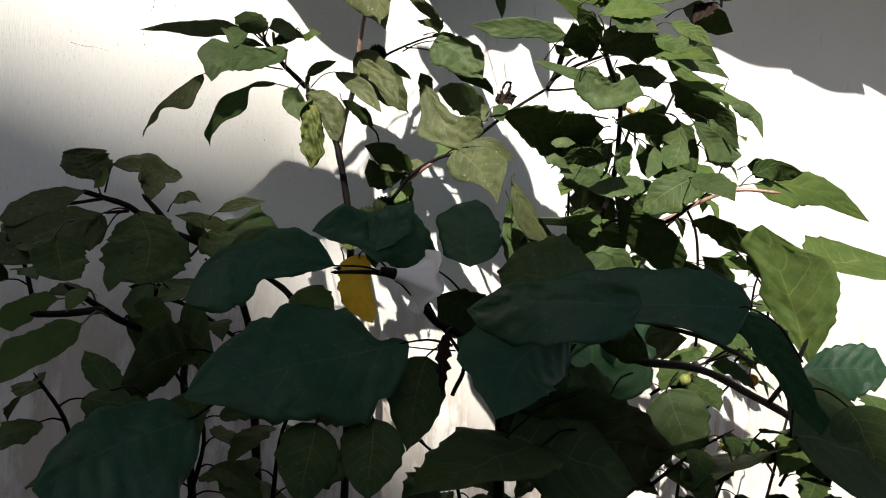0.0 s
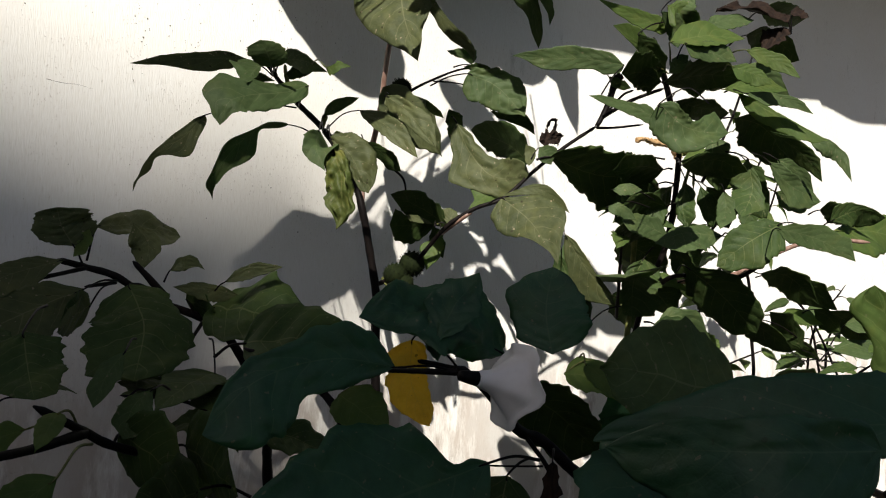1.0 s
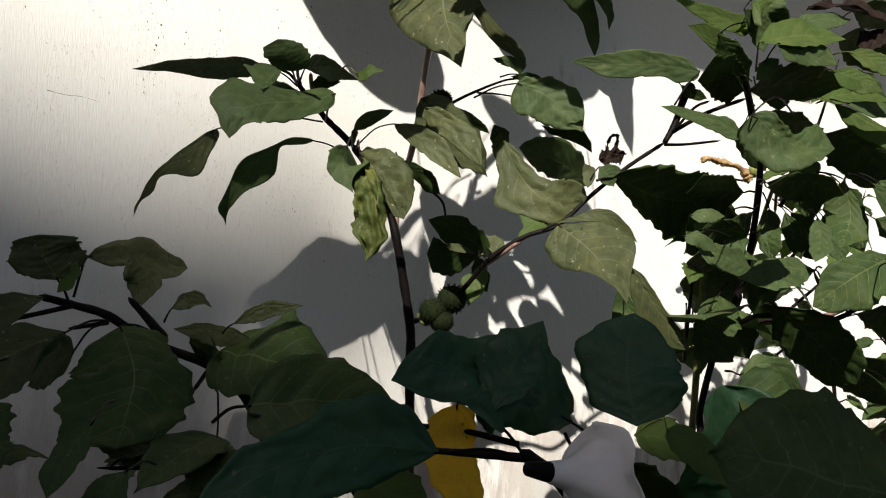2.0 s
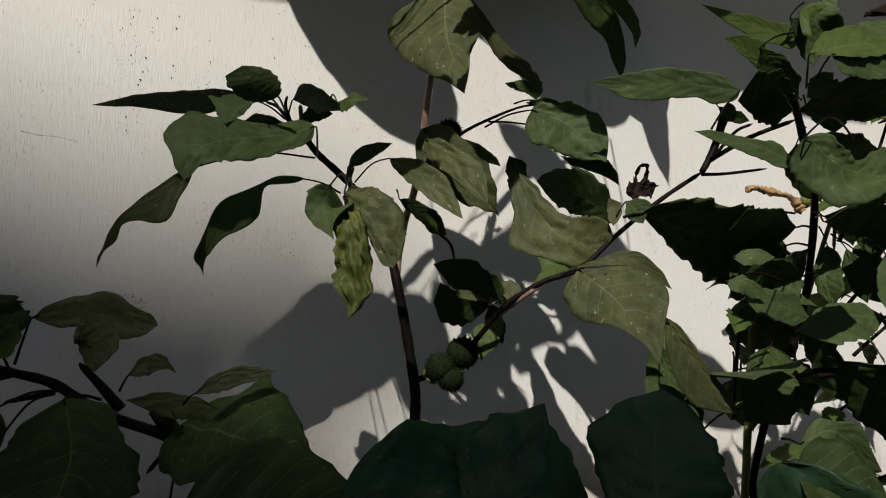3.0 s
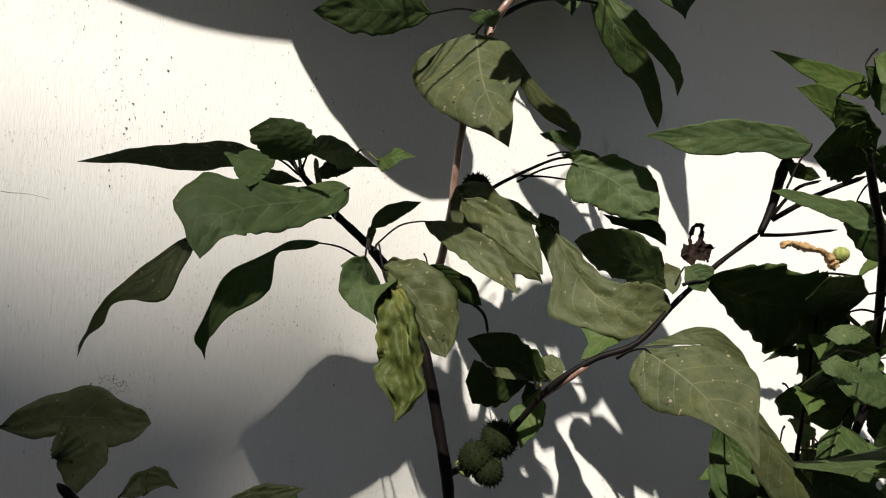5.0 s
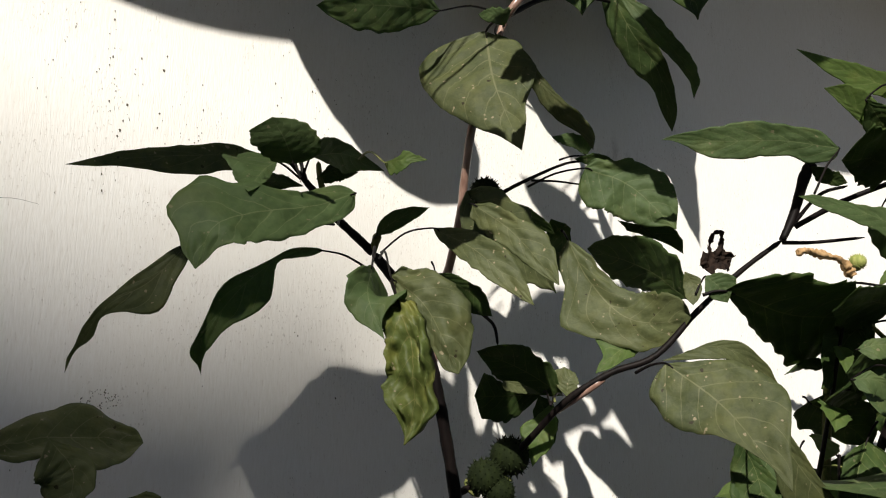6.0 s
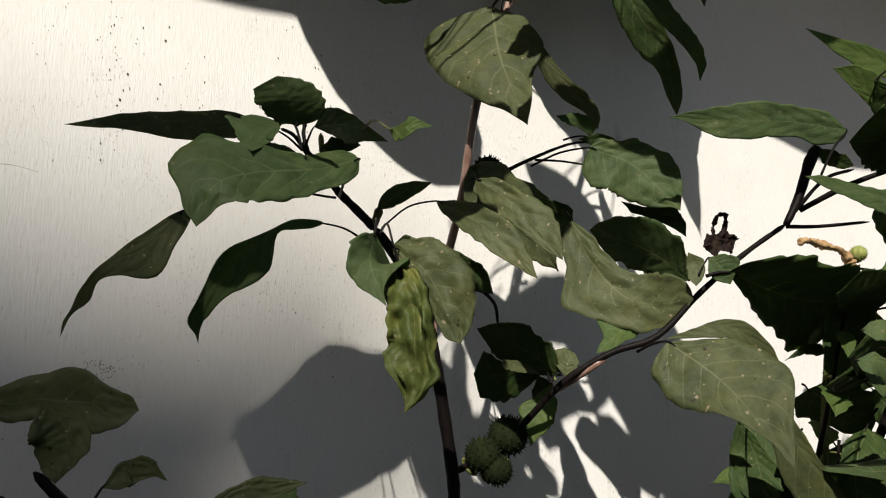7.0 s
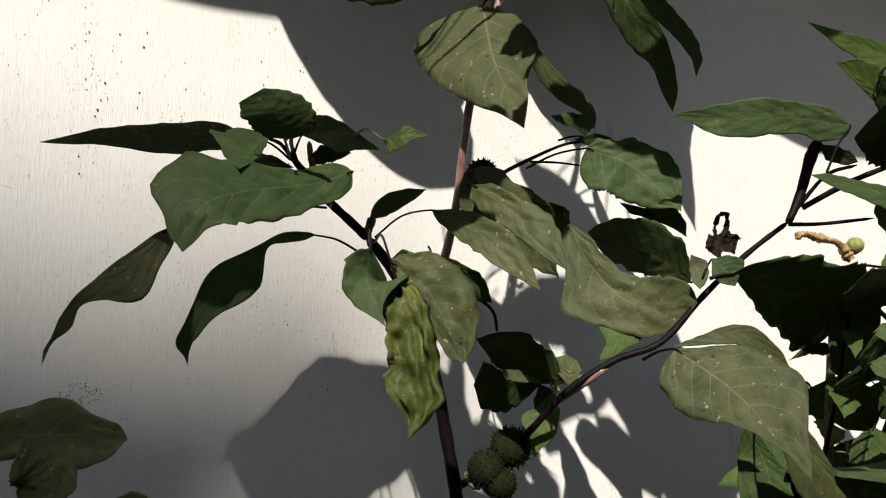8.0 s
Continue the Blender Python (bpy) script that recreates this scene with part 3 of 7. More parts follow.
branch(main_plant, [(-0.125, 1.260, 1.574), (-0.067, 1.270, 1.617), (0.002, 1.280, 1.646), (0.053, 1.280, 1.654)], 0.0030, 0.0020, STEM, "branch", seed=5)
branch(main_plant, [(-0.150, 1.305, 1.344), (-0.104, 1.295, 1.383), (-0.072, 1.280, 1.404), (-0.028, 1.275, 1.427), (-0.003, 1.260, 1.432)], 0.0026, 0.0012, STEM, "branch", seed=6)
branch(main_plant, [(-0.072, 1.280, 1.401), (-0.052, 1.260, 1.399), (-0.033, 1.240, 1.394)], 0.0014, 0.0010, STEM, "branch", seed=7)
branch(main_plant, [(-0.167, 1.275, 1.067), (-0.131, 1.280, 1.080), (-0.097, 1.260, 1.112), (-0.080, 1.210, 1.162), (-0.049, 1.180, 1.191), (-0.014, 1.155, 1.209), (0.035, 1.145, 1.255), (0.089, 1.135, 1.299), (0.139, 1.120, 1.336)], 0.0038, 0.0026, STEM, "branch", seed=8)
# sunlit stretch of the dark branch, painted on as a lighter overlay
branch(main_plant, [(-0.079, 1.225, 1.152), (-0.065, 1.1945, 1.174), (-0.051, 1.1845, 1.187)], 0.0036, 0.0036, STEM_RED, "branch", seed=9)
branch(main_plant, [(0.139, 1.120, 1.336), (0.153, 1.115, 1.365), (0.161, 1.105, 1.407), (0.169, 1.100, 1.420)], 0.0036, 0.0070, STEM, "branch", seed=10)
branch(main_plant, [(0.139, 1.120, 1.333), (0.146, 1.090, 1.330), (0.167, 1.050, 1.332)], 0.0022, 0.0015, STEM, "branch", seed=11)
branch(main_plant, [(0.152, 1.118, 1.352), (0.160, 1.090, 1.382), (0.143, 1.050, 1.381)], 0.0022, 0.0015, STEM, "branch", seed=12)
pod(main_plant, (-0.099, 1.275, 1.103), 0.0205, POD, (-0.107, 1.280, 1.079), 13)
pod(main_plant, (-0.132, 1.270, 1.085), 0.0180, POD, (-0.138, 1.280, 1.075), 14)
pod(main_plant, (-0.121, 1.260, 1.072), 0.0150, POD, (-0.124, 1.280, 1.064), 15)
pod(main_plant, (-0.114, 1.310, 1.387), 0.0170, POD, (-0.126, 1.305, 1.356), 16)
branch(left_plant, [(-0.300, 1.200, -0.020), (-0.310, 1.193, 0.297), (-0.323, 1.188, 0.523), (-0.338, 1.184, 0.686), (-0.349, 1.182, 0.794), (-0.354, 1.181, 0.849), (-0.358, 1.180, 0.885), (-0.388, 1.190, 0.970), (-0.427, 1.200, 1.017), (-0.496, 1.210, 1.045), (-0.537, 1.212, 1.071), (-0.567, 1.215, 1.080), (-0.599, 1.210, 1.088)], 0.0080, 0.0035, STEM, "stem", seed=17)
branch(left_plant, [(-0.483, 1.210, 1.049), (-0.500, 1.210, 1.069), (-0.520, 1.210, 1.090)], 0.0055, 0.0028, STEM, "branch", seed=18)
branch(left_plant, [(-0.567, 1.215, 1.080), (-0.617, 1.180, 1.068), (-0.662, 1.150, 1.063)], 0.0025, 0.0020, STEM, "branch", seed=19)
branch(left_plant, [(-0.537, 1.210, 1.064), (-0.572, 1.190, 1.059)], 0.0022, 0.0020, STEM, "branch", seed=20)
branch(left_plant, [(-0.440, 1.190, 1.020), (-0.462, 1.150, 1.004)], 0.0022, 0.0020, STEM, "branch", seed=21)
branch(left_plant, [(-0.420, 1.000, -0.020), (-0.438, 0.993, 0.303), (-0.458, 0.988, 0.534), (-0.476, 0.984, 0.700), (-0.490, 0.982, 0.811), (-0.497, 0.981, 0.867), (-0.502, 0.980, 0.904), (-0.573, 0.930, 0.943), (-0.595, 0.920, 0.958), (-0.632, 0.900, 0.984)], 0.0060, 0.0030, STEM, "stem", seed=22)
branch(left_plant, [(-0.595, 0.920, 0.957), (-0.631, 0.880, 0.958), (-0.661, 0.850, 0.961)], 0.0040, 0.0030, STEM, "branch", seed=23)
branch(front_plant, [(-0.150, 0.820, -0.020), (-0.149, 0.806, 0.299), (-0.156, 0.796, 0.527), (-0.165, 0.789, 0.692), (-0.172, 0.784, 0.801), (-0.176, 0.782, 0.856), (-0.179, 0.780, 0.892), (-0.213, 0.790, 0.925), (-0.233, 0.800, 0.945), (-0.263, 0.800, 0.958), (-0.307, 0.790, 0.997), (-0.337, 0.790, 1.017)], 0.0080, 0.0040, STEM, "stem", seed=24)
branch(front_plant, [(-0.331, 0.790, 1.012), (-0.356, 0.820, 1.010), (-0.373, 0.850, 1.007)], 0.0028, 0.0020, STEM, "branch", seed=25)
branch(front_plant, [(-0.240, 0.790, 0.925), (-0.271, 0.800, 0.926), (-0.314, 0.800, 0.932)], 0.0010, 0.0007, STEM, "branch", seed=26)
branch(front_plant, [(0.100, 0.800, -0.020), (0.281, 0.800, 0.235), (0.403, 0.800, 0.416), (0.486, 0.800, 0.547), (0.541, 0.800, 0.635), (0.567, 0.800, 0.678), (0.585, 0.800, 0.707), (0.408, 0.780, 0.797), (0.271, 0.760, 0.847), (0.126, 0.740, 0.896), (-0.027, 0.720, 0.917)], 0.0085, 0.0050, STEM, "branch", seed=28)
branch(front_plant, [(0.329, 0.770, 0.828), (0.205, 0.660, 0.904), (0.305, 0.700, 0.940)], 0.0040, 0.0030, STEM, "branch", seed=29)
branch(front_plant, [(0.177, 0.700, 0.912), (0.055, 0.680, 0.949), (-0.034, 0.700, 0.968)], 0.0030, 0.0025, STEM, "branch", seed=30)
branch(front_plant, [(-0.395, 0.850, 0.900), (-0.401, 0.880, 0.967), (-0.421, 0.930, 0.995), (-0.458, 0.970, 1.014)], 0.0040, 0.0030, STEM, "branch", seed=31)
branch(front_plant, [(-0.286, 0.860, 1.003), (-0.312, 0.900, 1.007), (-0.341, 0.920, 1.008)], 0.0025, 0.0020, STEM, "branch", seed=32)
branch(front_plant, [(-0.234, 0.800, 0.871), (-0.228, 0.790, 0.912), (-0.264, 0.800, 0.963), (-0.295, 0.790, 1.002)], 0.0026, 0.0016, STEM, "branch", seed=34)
pod(front_plant, (0.389, 0.880, 0.727), 0.0125, POD_RIPE, (0.442, 0.900, 0.673), 35)
pod(front_plant, (0.462, 0.860, 0.705), 0.0125, POD_RIPE, (0.530, 0.880, 0.658), 36)
pod(front_plant, (0.293, 0.900, 0.841), 0.0095, POD_RIPE, (0.317, 0.900, 0.861), 37)
branch(right_plant, [(0.200, 1.200, -0.020), (0.249, 1.200, 0.308), (0.277, 1.200, 0.543), (0.293, 1.200, 0.712), (0.303, 1.200, 0.824), (0.307, 1.200, 0.881), (0.310, 1.200, 0.918), (0.319, 1.200, 1.060), (0.305, 1.180, 1.203), (0.307, 1.170, 1.238)], 0.0062, 0.0050, STEM_GREEN, "stem", seed=38)
branch(right_plant, [(0.250, 1.160, -0.020), (0.267, 1.156, 0.324), (0.272, 1.154, 0.570), (0.271, 1.152, 0.747), (0.269, 1.151, 0.865), (0.268, 1.150, 0.924), (0.267, 1.150, 0.963), (0.281, 1.130, 1.074), (0.294, 1.100, 1.167), (0.265, 1.060, 1.308), (0.202, 1.030, 1.372), (0.156, 1.010, 1.411), (0.125, 1.000, 1.445)], 0.0060, 0.0040, STEM, "stem", seed=39)
branch(right_plant, [(0.281, 1.130, 1.065), (0.253, 1.050, 1.103), (0.295, 0.980, 1.100), (0.315, 0.920, 1.140)], 0.0040, 0.0030, STEM, "branch", seed=40)
branch(right_plant, [(0.299, 1.080, 1.093), (0.320, 1.000, 1.106), (0.360, 0.950, 1.144), (0.397, 0.900, 1.168), (0.446, 0.850, 1.166)], 0.0045, 0.0030, STEM_RED, "branch", seed=41)
branch(right_plant, [(0.131, 1.100, 1.346), (0.150, 1.060, 1.368), (0.190, 1.030, 1.389)], 0.0030, 0.0025, STEM, "branch", seed=42)
branch(right_plant, [(0.294, 1.100, 1.167), (0.297, 1.060, 1.288), (0.330, 1.080, 1.252)], 0.0030, 0.0020, STEM_GREEN, "branch", seed=43)
branch(right_plant, [(0.216, 1.120, 1.280), (0.246, 1.100, 1.257), (0.291, 1.090, 1.224)], 0.0022, 0.0026, STEM_GREEN, "branch", seed=44)
branch(right_plant, [(0.620, 1.220, -0.020), (0.659, 1.213, 0.309), (0.680, 1.208, 0.543), (0.691, 1.204, 0.712), (0.696, 1.202, 0.825), (0.699, 1.201, 0.881), (0.701, 1.200, 0.919), (0.687, 1.200, 1.002), (0.642, 1.180, 1.106), (0.540, 1.150, 1.182)], 0.0040, 0.0030, STEM, "stem", seed=45)
branch(right_plant, [(0.750, 1.150, -0.020), (0.859, 1.150, 0.257), (0.930, 1.150, 0.455), (0.977, 1.150, 0.598), (1.007, 1.150, 0.693), (1.021, 1.150, 0.740), (1.031, 1.150, 0.772), (0.925, 1.150, 0.917), (0.731, 1.100, 1.034), (0.537, 1.050, 1.099)], 0.0040, 0.0020, STEM, "branch", seed=46)
pod(right_plant, (0.558, 1.280, 1.373), 0.0125, POD_RIPE, (0.537, 1.280, 1.346), 47)
sprig(right_plant, [(0.445, 1.150, 1.281), (0.484, 1.120, 1.400), (0.517, 1.100, 1.531)], 6, 0.06, 348, 0.20, 0.0030, STEM, 0.50)
sprig(right_plant, [(0.510, 1.200, 1.170), (0.640, 1.180, 1.308), (0.684, 1.150, 1.451)], 10, 0.090, 349, 0.15, 0.0030, STEM, 0.90)
sprig(right_plant, [(0.628, 1.250, 1.114), (0.741, 1.220, 1.216), (0.784, 1.200, 1.354)], 8, 0.080, 350, 0.15, 0.0030, STEM, 0.90)
sprig(right_plant, [(1.046, 1.250, 0.888), (0.936, 1.220, 1.027), (0.733, 1.180, 1.113)], 9, 0.075, 352, 0.15, 0.0030, STEM, 0.50)
sprig(right_plant, [(1.071, 1.250, 0.887), (1.036, 1.220, 0.987), (1.048, 1.150, 1.033)], 7, 0.070, 353, 0.15, 0.0030, STEM, 0.50)
sprig(right_plant, [(0.458, 1.200, 0.941), (0.477, 1.180, 1.029), (0.494, 1.120, 1.076)], 8, 0.080, 354, 0.15, 0.0030, STEM, 0.50)
sprig(right_plant, [(0.509, 1.250, 0.800), (0.553, 1.200, 0.909), (0.656, 1.150, 0.965)], 9, 0.085, 355, 0.15, 0.0030, STEM, 0.50)
sprig(right_plant, [(0.606, 1.100, 0.823), (0.612, 1.000, 0.887), (0.770, 0.920, 0.943)], 9, 0.085, 356, 0.15, 0.0030, STEM, 0.50)
sprig(right_plant, [(0.285, 1.200, 1.025), (0.206, 1.120, 1.160), (0.177, 1.080, 1.262)], 9, 0.075, 357, 0.15, 0.0030, STEM, 0.50)
sprig(front_plant, [(0.215, 1.000, 0.600), (0.208, 0.950, 0.714), (0.254, 0.900, 0.789)], 9, 0.090, 358, 0.00, 0.0030, STEM, 0.50)
sprig(front_plant, [(0.441, 0.950, 0.552), (0.426, 0.900, 0.675), (0.487, 0.880, 0.745)], 8, 0.085, 359, 0.00, 0.0030, STEM, 0.50)
sprig(front_plant, [(0.034, 0.950, 0.618), (-0.004, 0.900, 0.718), (-0.112, 0.850, 0.837)], 9, 0.095, 360, 0.00, 0.0030, STEM, 0.50)
sprig(front_plant, [(-0.069, 1.000, 0.616), (-0.128, 0.950, 0.718), (-0.235, 0.900, 0.805)], 8, 0.095, 361, 0.00, 0.0030, STEM, 0.50)
sprig(front_plant, [(0.599, 0.850, 0.565), (0.572, 0.820, 0.662), (0.656, 0.800, 0.731)], 8, 0.085, 362, 0.00, 0.0030, STEM, 0.50)
sprig(front_plant, [(0.120, 1.000, 0.804), (0.081, 0.950, 0.889), (0.112, 0.900, 0.949)], 8, 0.090, 363, 0.00, 0.0030, STEM, 0.50)
sprig(left_plant, [(-0.492, 0.950, 0.723), (-0.485, 0.920, 0.822), (-0.530, 0.900, 0.904)], 9, 0.095, 364, 0.00, 0.0030, STEM, 0.50)
sprig(left_plant, [(-0.391, 0.950, 0.708), (-0.393, 0.920, 0.814), (-0.371, 0.880, 0.888)], 8, 0.095, 365, 0.00, 0.0030, STEM, 0.50)
sprig(left_plant, [(-0.613, 0.900, 0.759), (-0.622, 0.900, 0.840), (-0.656, 0.860, 0.906)], 8, 0.090, 366, 0.00, 0.0030, STEM, 0.50)
sprig(left_plant, [(-0.402, 1.100, 0.895), (-0.478, 1.080, 0.944), (-0.551, 1.050, 0.961)], 9, 0.085, 367, 0.00, 0.0030, STEM, 0.50)
sprig(left_plant, [(-0.651, 1.100, 0.942), (-0.665, 1.120, 0.995), (-0.684, 1.100, 1.022)], 7, 0.080, 368, 0.00, 0.0030, STEM, 0.50)
sprig(right_plant, [(0.632, 1.050, 0.831), (0.671, 0.980, 0.936), (0.704, 0.920, 0.988)], 10, 0.095, 371, 0.15, 0.0030, STEM, 0.80)
sprig(front_plant, [(0.324, 1.000, 0.791), (0.380, 0.950, 0.849), (0.452, 0.900, 0.886)], 9, 0.095, 372, 0.00, 0.0030, STEM, 0.50)
sprig(front_plant, [(0.502, 0.850, 0.651), (0.509, 0.800, 0.765), (0.585, 0.760, 0.837)], 8, 0.095, 373, 0.00, 0.0030, STEM, 0.50)
sprig(front_plant, [(0.225, 0.900, 0.671), (0.280, 0.860, 0.733), (0.349, 0.840, 0.768)], 8, 0.090, 374, 0.00, 0.0030, STEM, 0.50)
sprig(right_plant, [(0.907, 1.200, 0.738), (0.828, 1.150, 0.982), (0.865, 1.100, 1.103)], 12, 0.090, 375, 0.10, 0.0030, STEM, 0.90)
# worn-leaf material picked for its lighter tone, in place of missing sunlight
blade(main_plant, [(-0.363, 1.300, 1.380), (-0.409, 1.285, 1.371), (-0.479, 1.265, 1.351), (-0.530, 1.250, 1.333)], (0, 0.8, 3.2, 7, 11.9, 17.4, 19.2, 12.4, 7.1, 4.7, 2.5, 0.6, 0), (0, 0.9, 3.1, 6.5, 10.7, 11.7, 9.7, 7.6, 6.6, 3.7, 1.6, 0.4, 0), (-0.36, -0.93, 0.11), start=(-0.330, 1.305, 1.366), seed=1, mat=LEAF_WORN)
blade(main_plant, [(-0.344, 1.130, 1.315), (-0.382, 1.115, 1.297), (-0.422, 1.105, 1.286), (-0.448, 1.100, 1.272), (-0.457, 1.100, 1.245)], (0, 3, 11.6, 16, 15.9, 20.5, 22.6, 20.8, 19, 9.5, 4.7, 1.1, 0), (3.5, 8.5, 12.8, 14.2, 14.8, 15.5, 23.8, 35.4, 33.8, 17.3, 10.1, 2.8, 0), (-0.46, -0.87, 0.16), start=(-0.289, 1.305, 1.327), seed=2, mat=LEAF_MID, crinkle=0.3, fold=-0.05)
blade(main_plant, [(-0.398, 1.110, 1.323), (-0.408, 1.100, 1.335), (-0.419, 1.095, 1.347)], (0, 1.4, 5.7, 13.1, 15.5, 17.2, 18.3, 19.2, 20.1, 18.8, 17.7, 15.9, 0), (4.7, 11.3, 15.2, 18.9, 21.6, 21.6, 20, 17.8, 12.6, 8, 3.7, 1, 0), (-0.50, -0.87, -0.02), start=(-0.329, 1.305, 1.372), seed=3, mat=LEAF_MID, teeth=0.04, puff=0.005, wave=0.01, crinkle=0.05)
blade(main_plant, [(-0.394, 1.160, 1.339), (-0.414, 1.130, 1.319), (-0.427, 1.108, 1.299)], (0, 0.3, 1, 2.3, 4, 5.9, 7.2, 7.1, 6.3, 4.7, 2, 0.5, 0), (6.3, 15.1, 22.1, 25.1, 27.2, 30.4, 23.8, 17.1, 12.1, 8.3, 4.1, 1.1, 0), (-0.43, -0.90, -0.02), start=(-0.332, 1.300, 1.367), seed=4, mat=LEAF_MID)
blade(main_plant, [(-0.323, 1.315, 1.362), (-0.350, 1.310, 1.361), (-0.378, 1.300, 1.354)], (0, 0.4, 1.4, 3.1, 5.4, 7.9, 9.3, 9.3, 8.8, 5.2, 2.3, 0.6, 0), (0, 0.3, 1.4, 2.9, 4.9, 7.4, 9.9, 11.3, 13, 11.7, 5.4, 1.4, 0), (-0.10, -0.62, -0.78), seed=5, mat=LEAF)
blade(main_plant, [(-0.329, 1.280, 1.383), (-0.311, 1.240, 1.378), (-0.290, 1.200, 1.357)], (0, 1.7, 6.1, 12.5, 16.3, 14.4, 9.9, 6.7, 4.5, 2.8, 1.4, 0.4, 0), (0, 0.5, 2.2, 5.1, 8.8, 12.8, 15.4, 16, 10.4, 5.4, 2.3, 0.6, 0), (-0.45, -0.87, -0.20), start=(-0.327, 1.305, 1.372), seed=6, mat=LEAF, fold=0.15)
blade(main_plant, [(-0.327, 1.120, 1.339), (-0.317, 1.105, 1.339), (-0.304, 1.095, 1.339)], (0, 0.1, 0.5, 1, 2.2, 4.2, 6.7, 6, 3.6, 2.1, 1, 0.3, 0), (0, 1.2, 5, 9.3, 9.8, 9.8, 6.4, 2.7, 1.9, 1.1, 0.5, 0.1, 0), (-0.45, -0.89, -0.01), start=(-0.300, 1.240, 1.373), seed=7, mat=LEAF_YOUNG, teeth=0.12)
blade(main_plant, [(-0.316, 1.300, 1.367), (-0.299, 1.290, 1.376), (-0.281, 1.280, 1.375)], (0, 0.4, 1.6, 3.4, 5.7, 9, 7.1, 6.9, 7.7, 5, 2.4, 0.6, 0), (0, 0.9, 3.6, 8.2, 11.3, 12, 12.1, 10.9, 8.8, 5.4, 2.4, 0.6, 0), (-0.14, -0.59, -0.79), seed=8, mat=LEAF)
branch(main_plant, [(-0.247, 1.312, 1.304), (-0.266, 1.310, 1.317), (-0.290, 1.305, 1.332), (-0.304, 1.300, 1.344), (-0.321, 1.305, 1.361), (-0.330, 1.305, 1.371)], 0.0046, 0.0030, STEM, "branch", seed=1)
branch(main_plant, [(-0.304, 1.300, 1.344), (-0.312, 1.300, 1.368), (-0.315, 1.300, 1.385)], 0.0032, 0.0024, STEM_GREEN, "branch", seed=2)
branch(main_plant, [(-0.330, 1.305, 1.370), (-0.342, 1.300, 1.378), (-0.357, 1.290, 1.378)], 0.0022, 0.0014, STEM, "branch", seed=3)
branch(main_plant, [(-0.325, 1.305, 1.367), (-0.332, 1.300, 1.381), (-0.332, 1.295, 1.391)], 0.0022, 0.0014, STEM, "branch", seed=4)
# lighter worn-leaf material again stands in for sun on this leaf
blade(main_plant, [(-0.437, 1.250, 1.283), (-0.463, 1.245, 1.250), (-0.489, 1.245, 1.231), (-0.501, 1.260, 1.212), (-0.511, 1.280, 1.193), (-0.513, 1.285, 1.177)], (0, 6.2, 9.9, 13.8, 23.6, 11.4, 2.6, 6.7, 3.1, 2.3, 1.1, 0.2, 0), (0, 2.6, 6.6, 8.9, 9.8, 4.9, 4.6, 3.8, 0, 0.5, 0.2, 0.1, 0), (-0.25, -0.97, 0.01), start=(-0.291, 1.310, 1.327), seed=9, mat=LEAF_WORN, teeth=0.02, fold=0.05)
blade(main_plant, [(-0.305, 1.300, 1.298), (-0.340, 1.290, 1.291), (-0.368, 1.280, 1.271), (-0.391, 1.275, 1.247), (-0.410, 1.280, 1.215), (-0.417, 1.290, 1.198), (-0.408, 1.300, 1.178)], (0, 2.2, 5.6, 6.2, 3.8, 24.2, 24.5, 11.5, 10.1, 8.6, 3.7, 0.8, 0), (0, 2.3, 3.4, 3.8, 2.9, 6.8, 13.3, 7.7, 3.6, 3.7, 0, 0, 0), (-0.21, -0.87, -0.46), start=(-0.256, 1.312, 1.289), seed=10, mat=LEAF_MID, teeth=0.02, fold=0.08)
blade(main_plant, [(-0.255, 1.290, 1.317), (-0.240, 1.270, 1.333), (-0.217, 1.250, 1.344)], (0, 0.9, 3.2, 6.9, 8.8, 9.4, 9.6, 7.6, 6.3, 3.9, 1.8, 0.5, 0), (0, 0.5, 2, 4.5, 7.6, 8.4, 8.7, 8, 6.3, 4.1, 1.8, 0.4, 0), (-0.44, -0.89, -0.11), start=(-0.249, 1.312, 1.311), seed=11, mat=LEAF, teeth=0.03)
branch(main_plant, [(-0.247, 1.312, 1.304), (-0.248, 1.305, 1.312), (-0.250, 1.295, 1.320)], 0.0030, 0.0045, STEM_GREEN, "branch", seed=5)
blade(main_plant, [(-0.319, 1.150, 1.267), (-0.332, 1.125, 1.239), (-0.327, 1.105, 1.209)], (8.9, 21.4, 32.1, 35.7, 31.2, 24.4, 25.2, 25.1, 9.2, 2.3, 0.9, 0.2, 0), (0, 0.9, 3.6, 7.6, 13.1, 18.3, 18.1, 13.7, 9.8, 5.3, 2.2, 0.6, 0), (-0.17, -0.79, -0.59), start=(-0.250, 1.300, 1.298), seed=12, mat=LEAF_MID)
blade(main_plant, [(-0.310, 1.135, 1.257), (-0.292, 1.110, 1.233), (-0.273, 1.095, 1.187)], (0, 9.8, 13, 16.4, 21.3, 24.1, 28.4, 27.8, 23.8, 18.3, 11.5, 3.2, 0), (0, 1.3, 5.2, 9.4, 10.7, 11.6, 11.5, 10, 9.3, 9.1, 7.5, 1.8, 0), (-0.57, -0.82, 0.06), start=(-0.245, 1.300, 1.297), seed=13, mat=LEAF_WORN, crinkle=0.9)
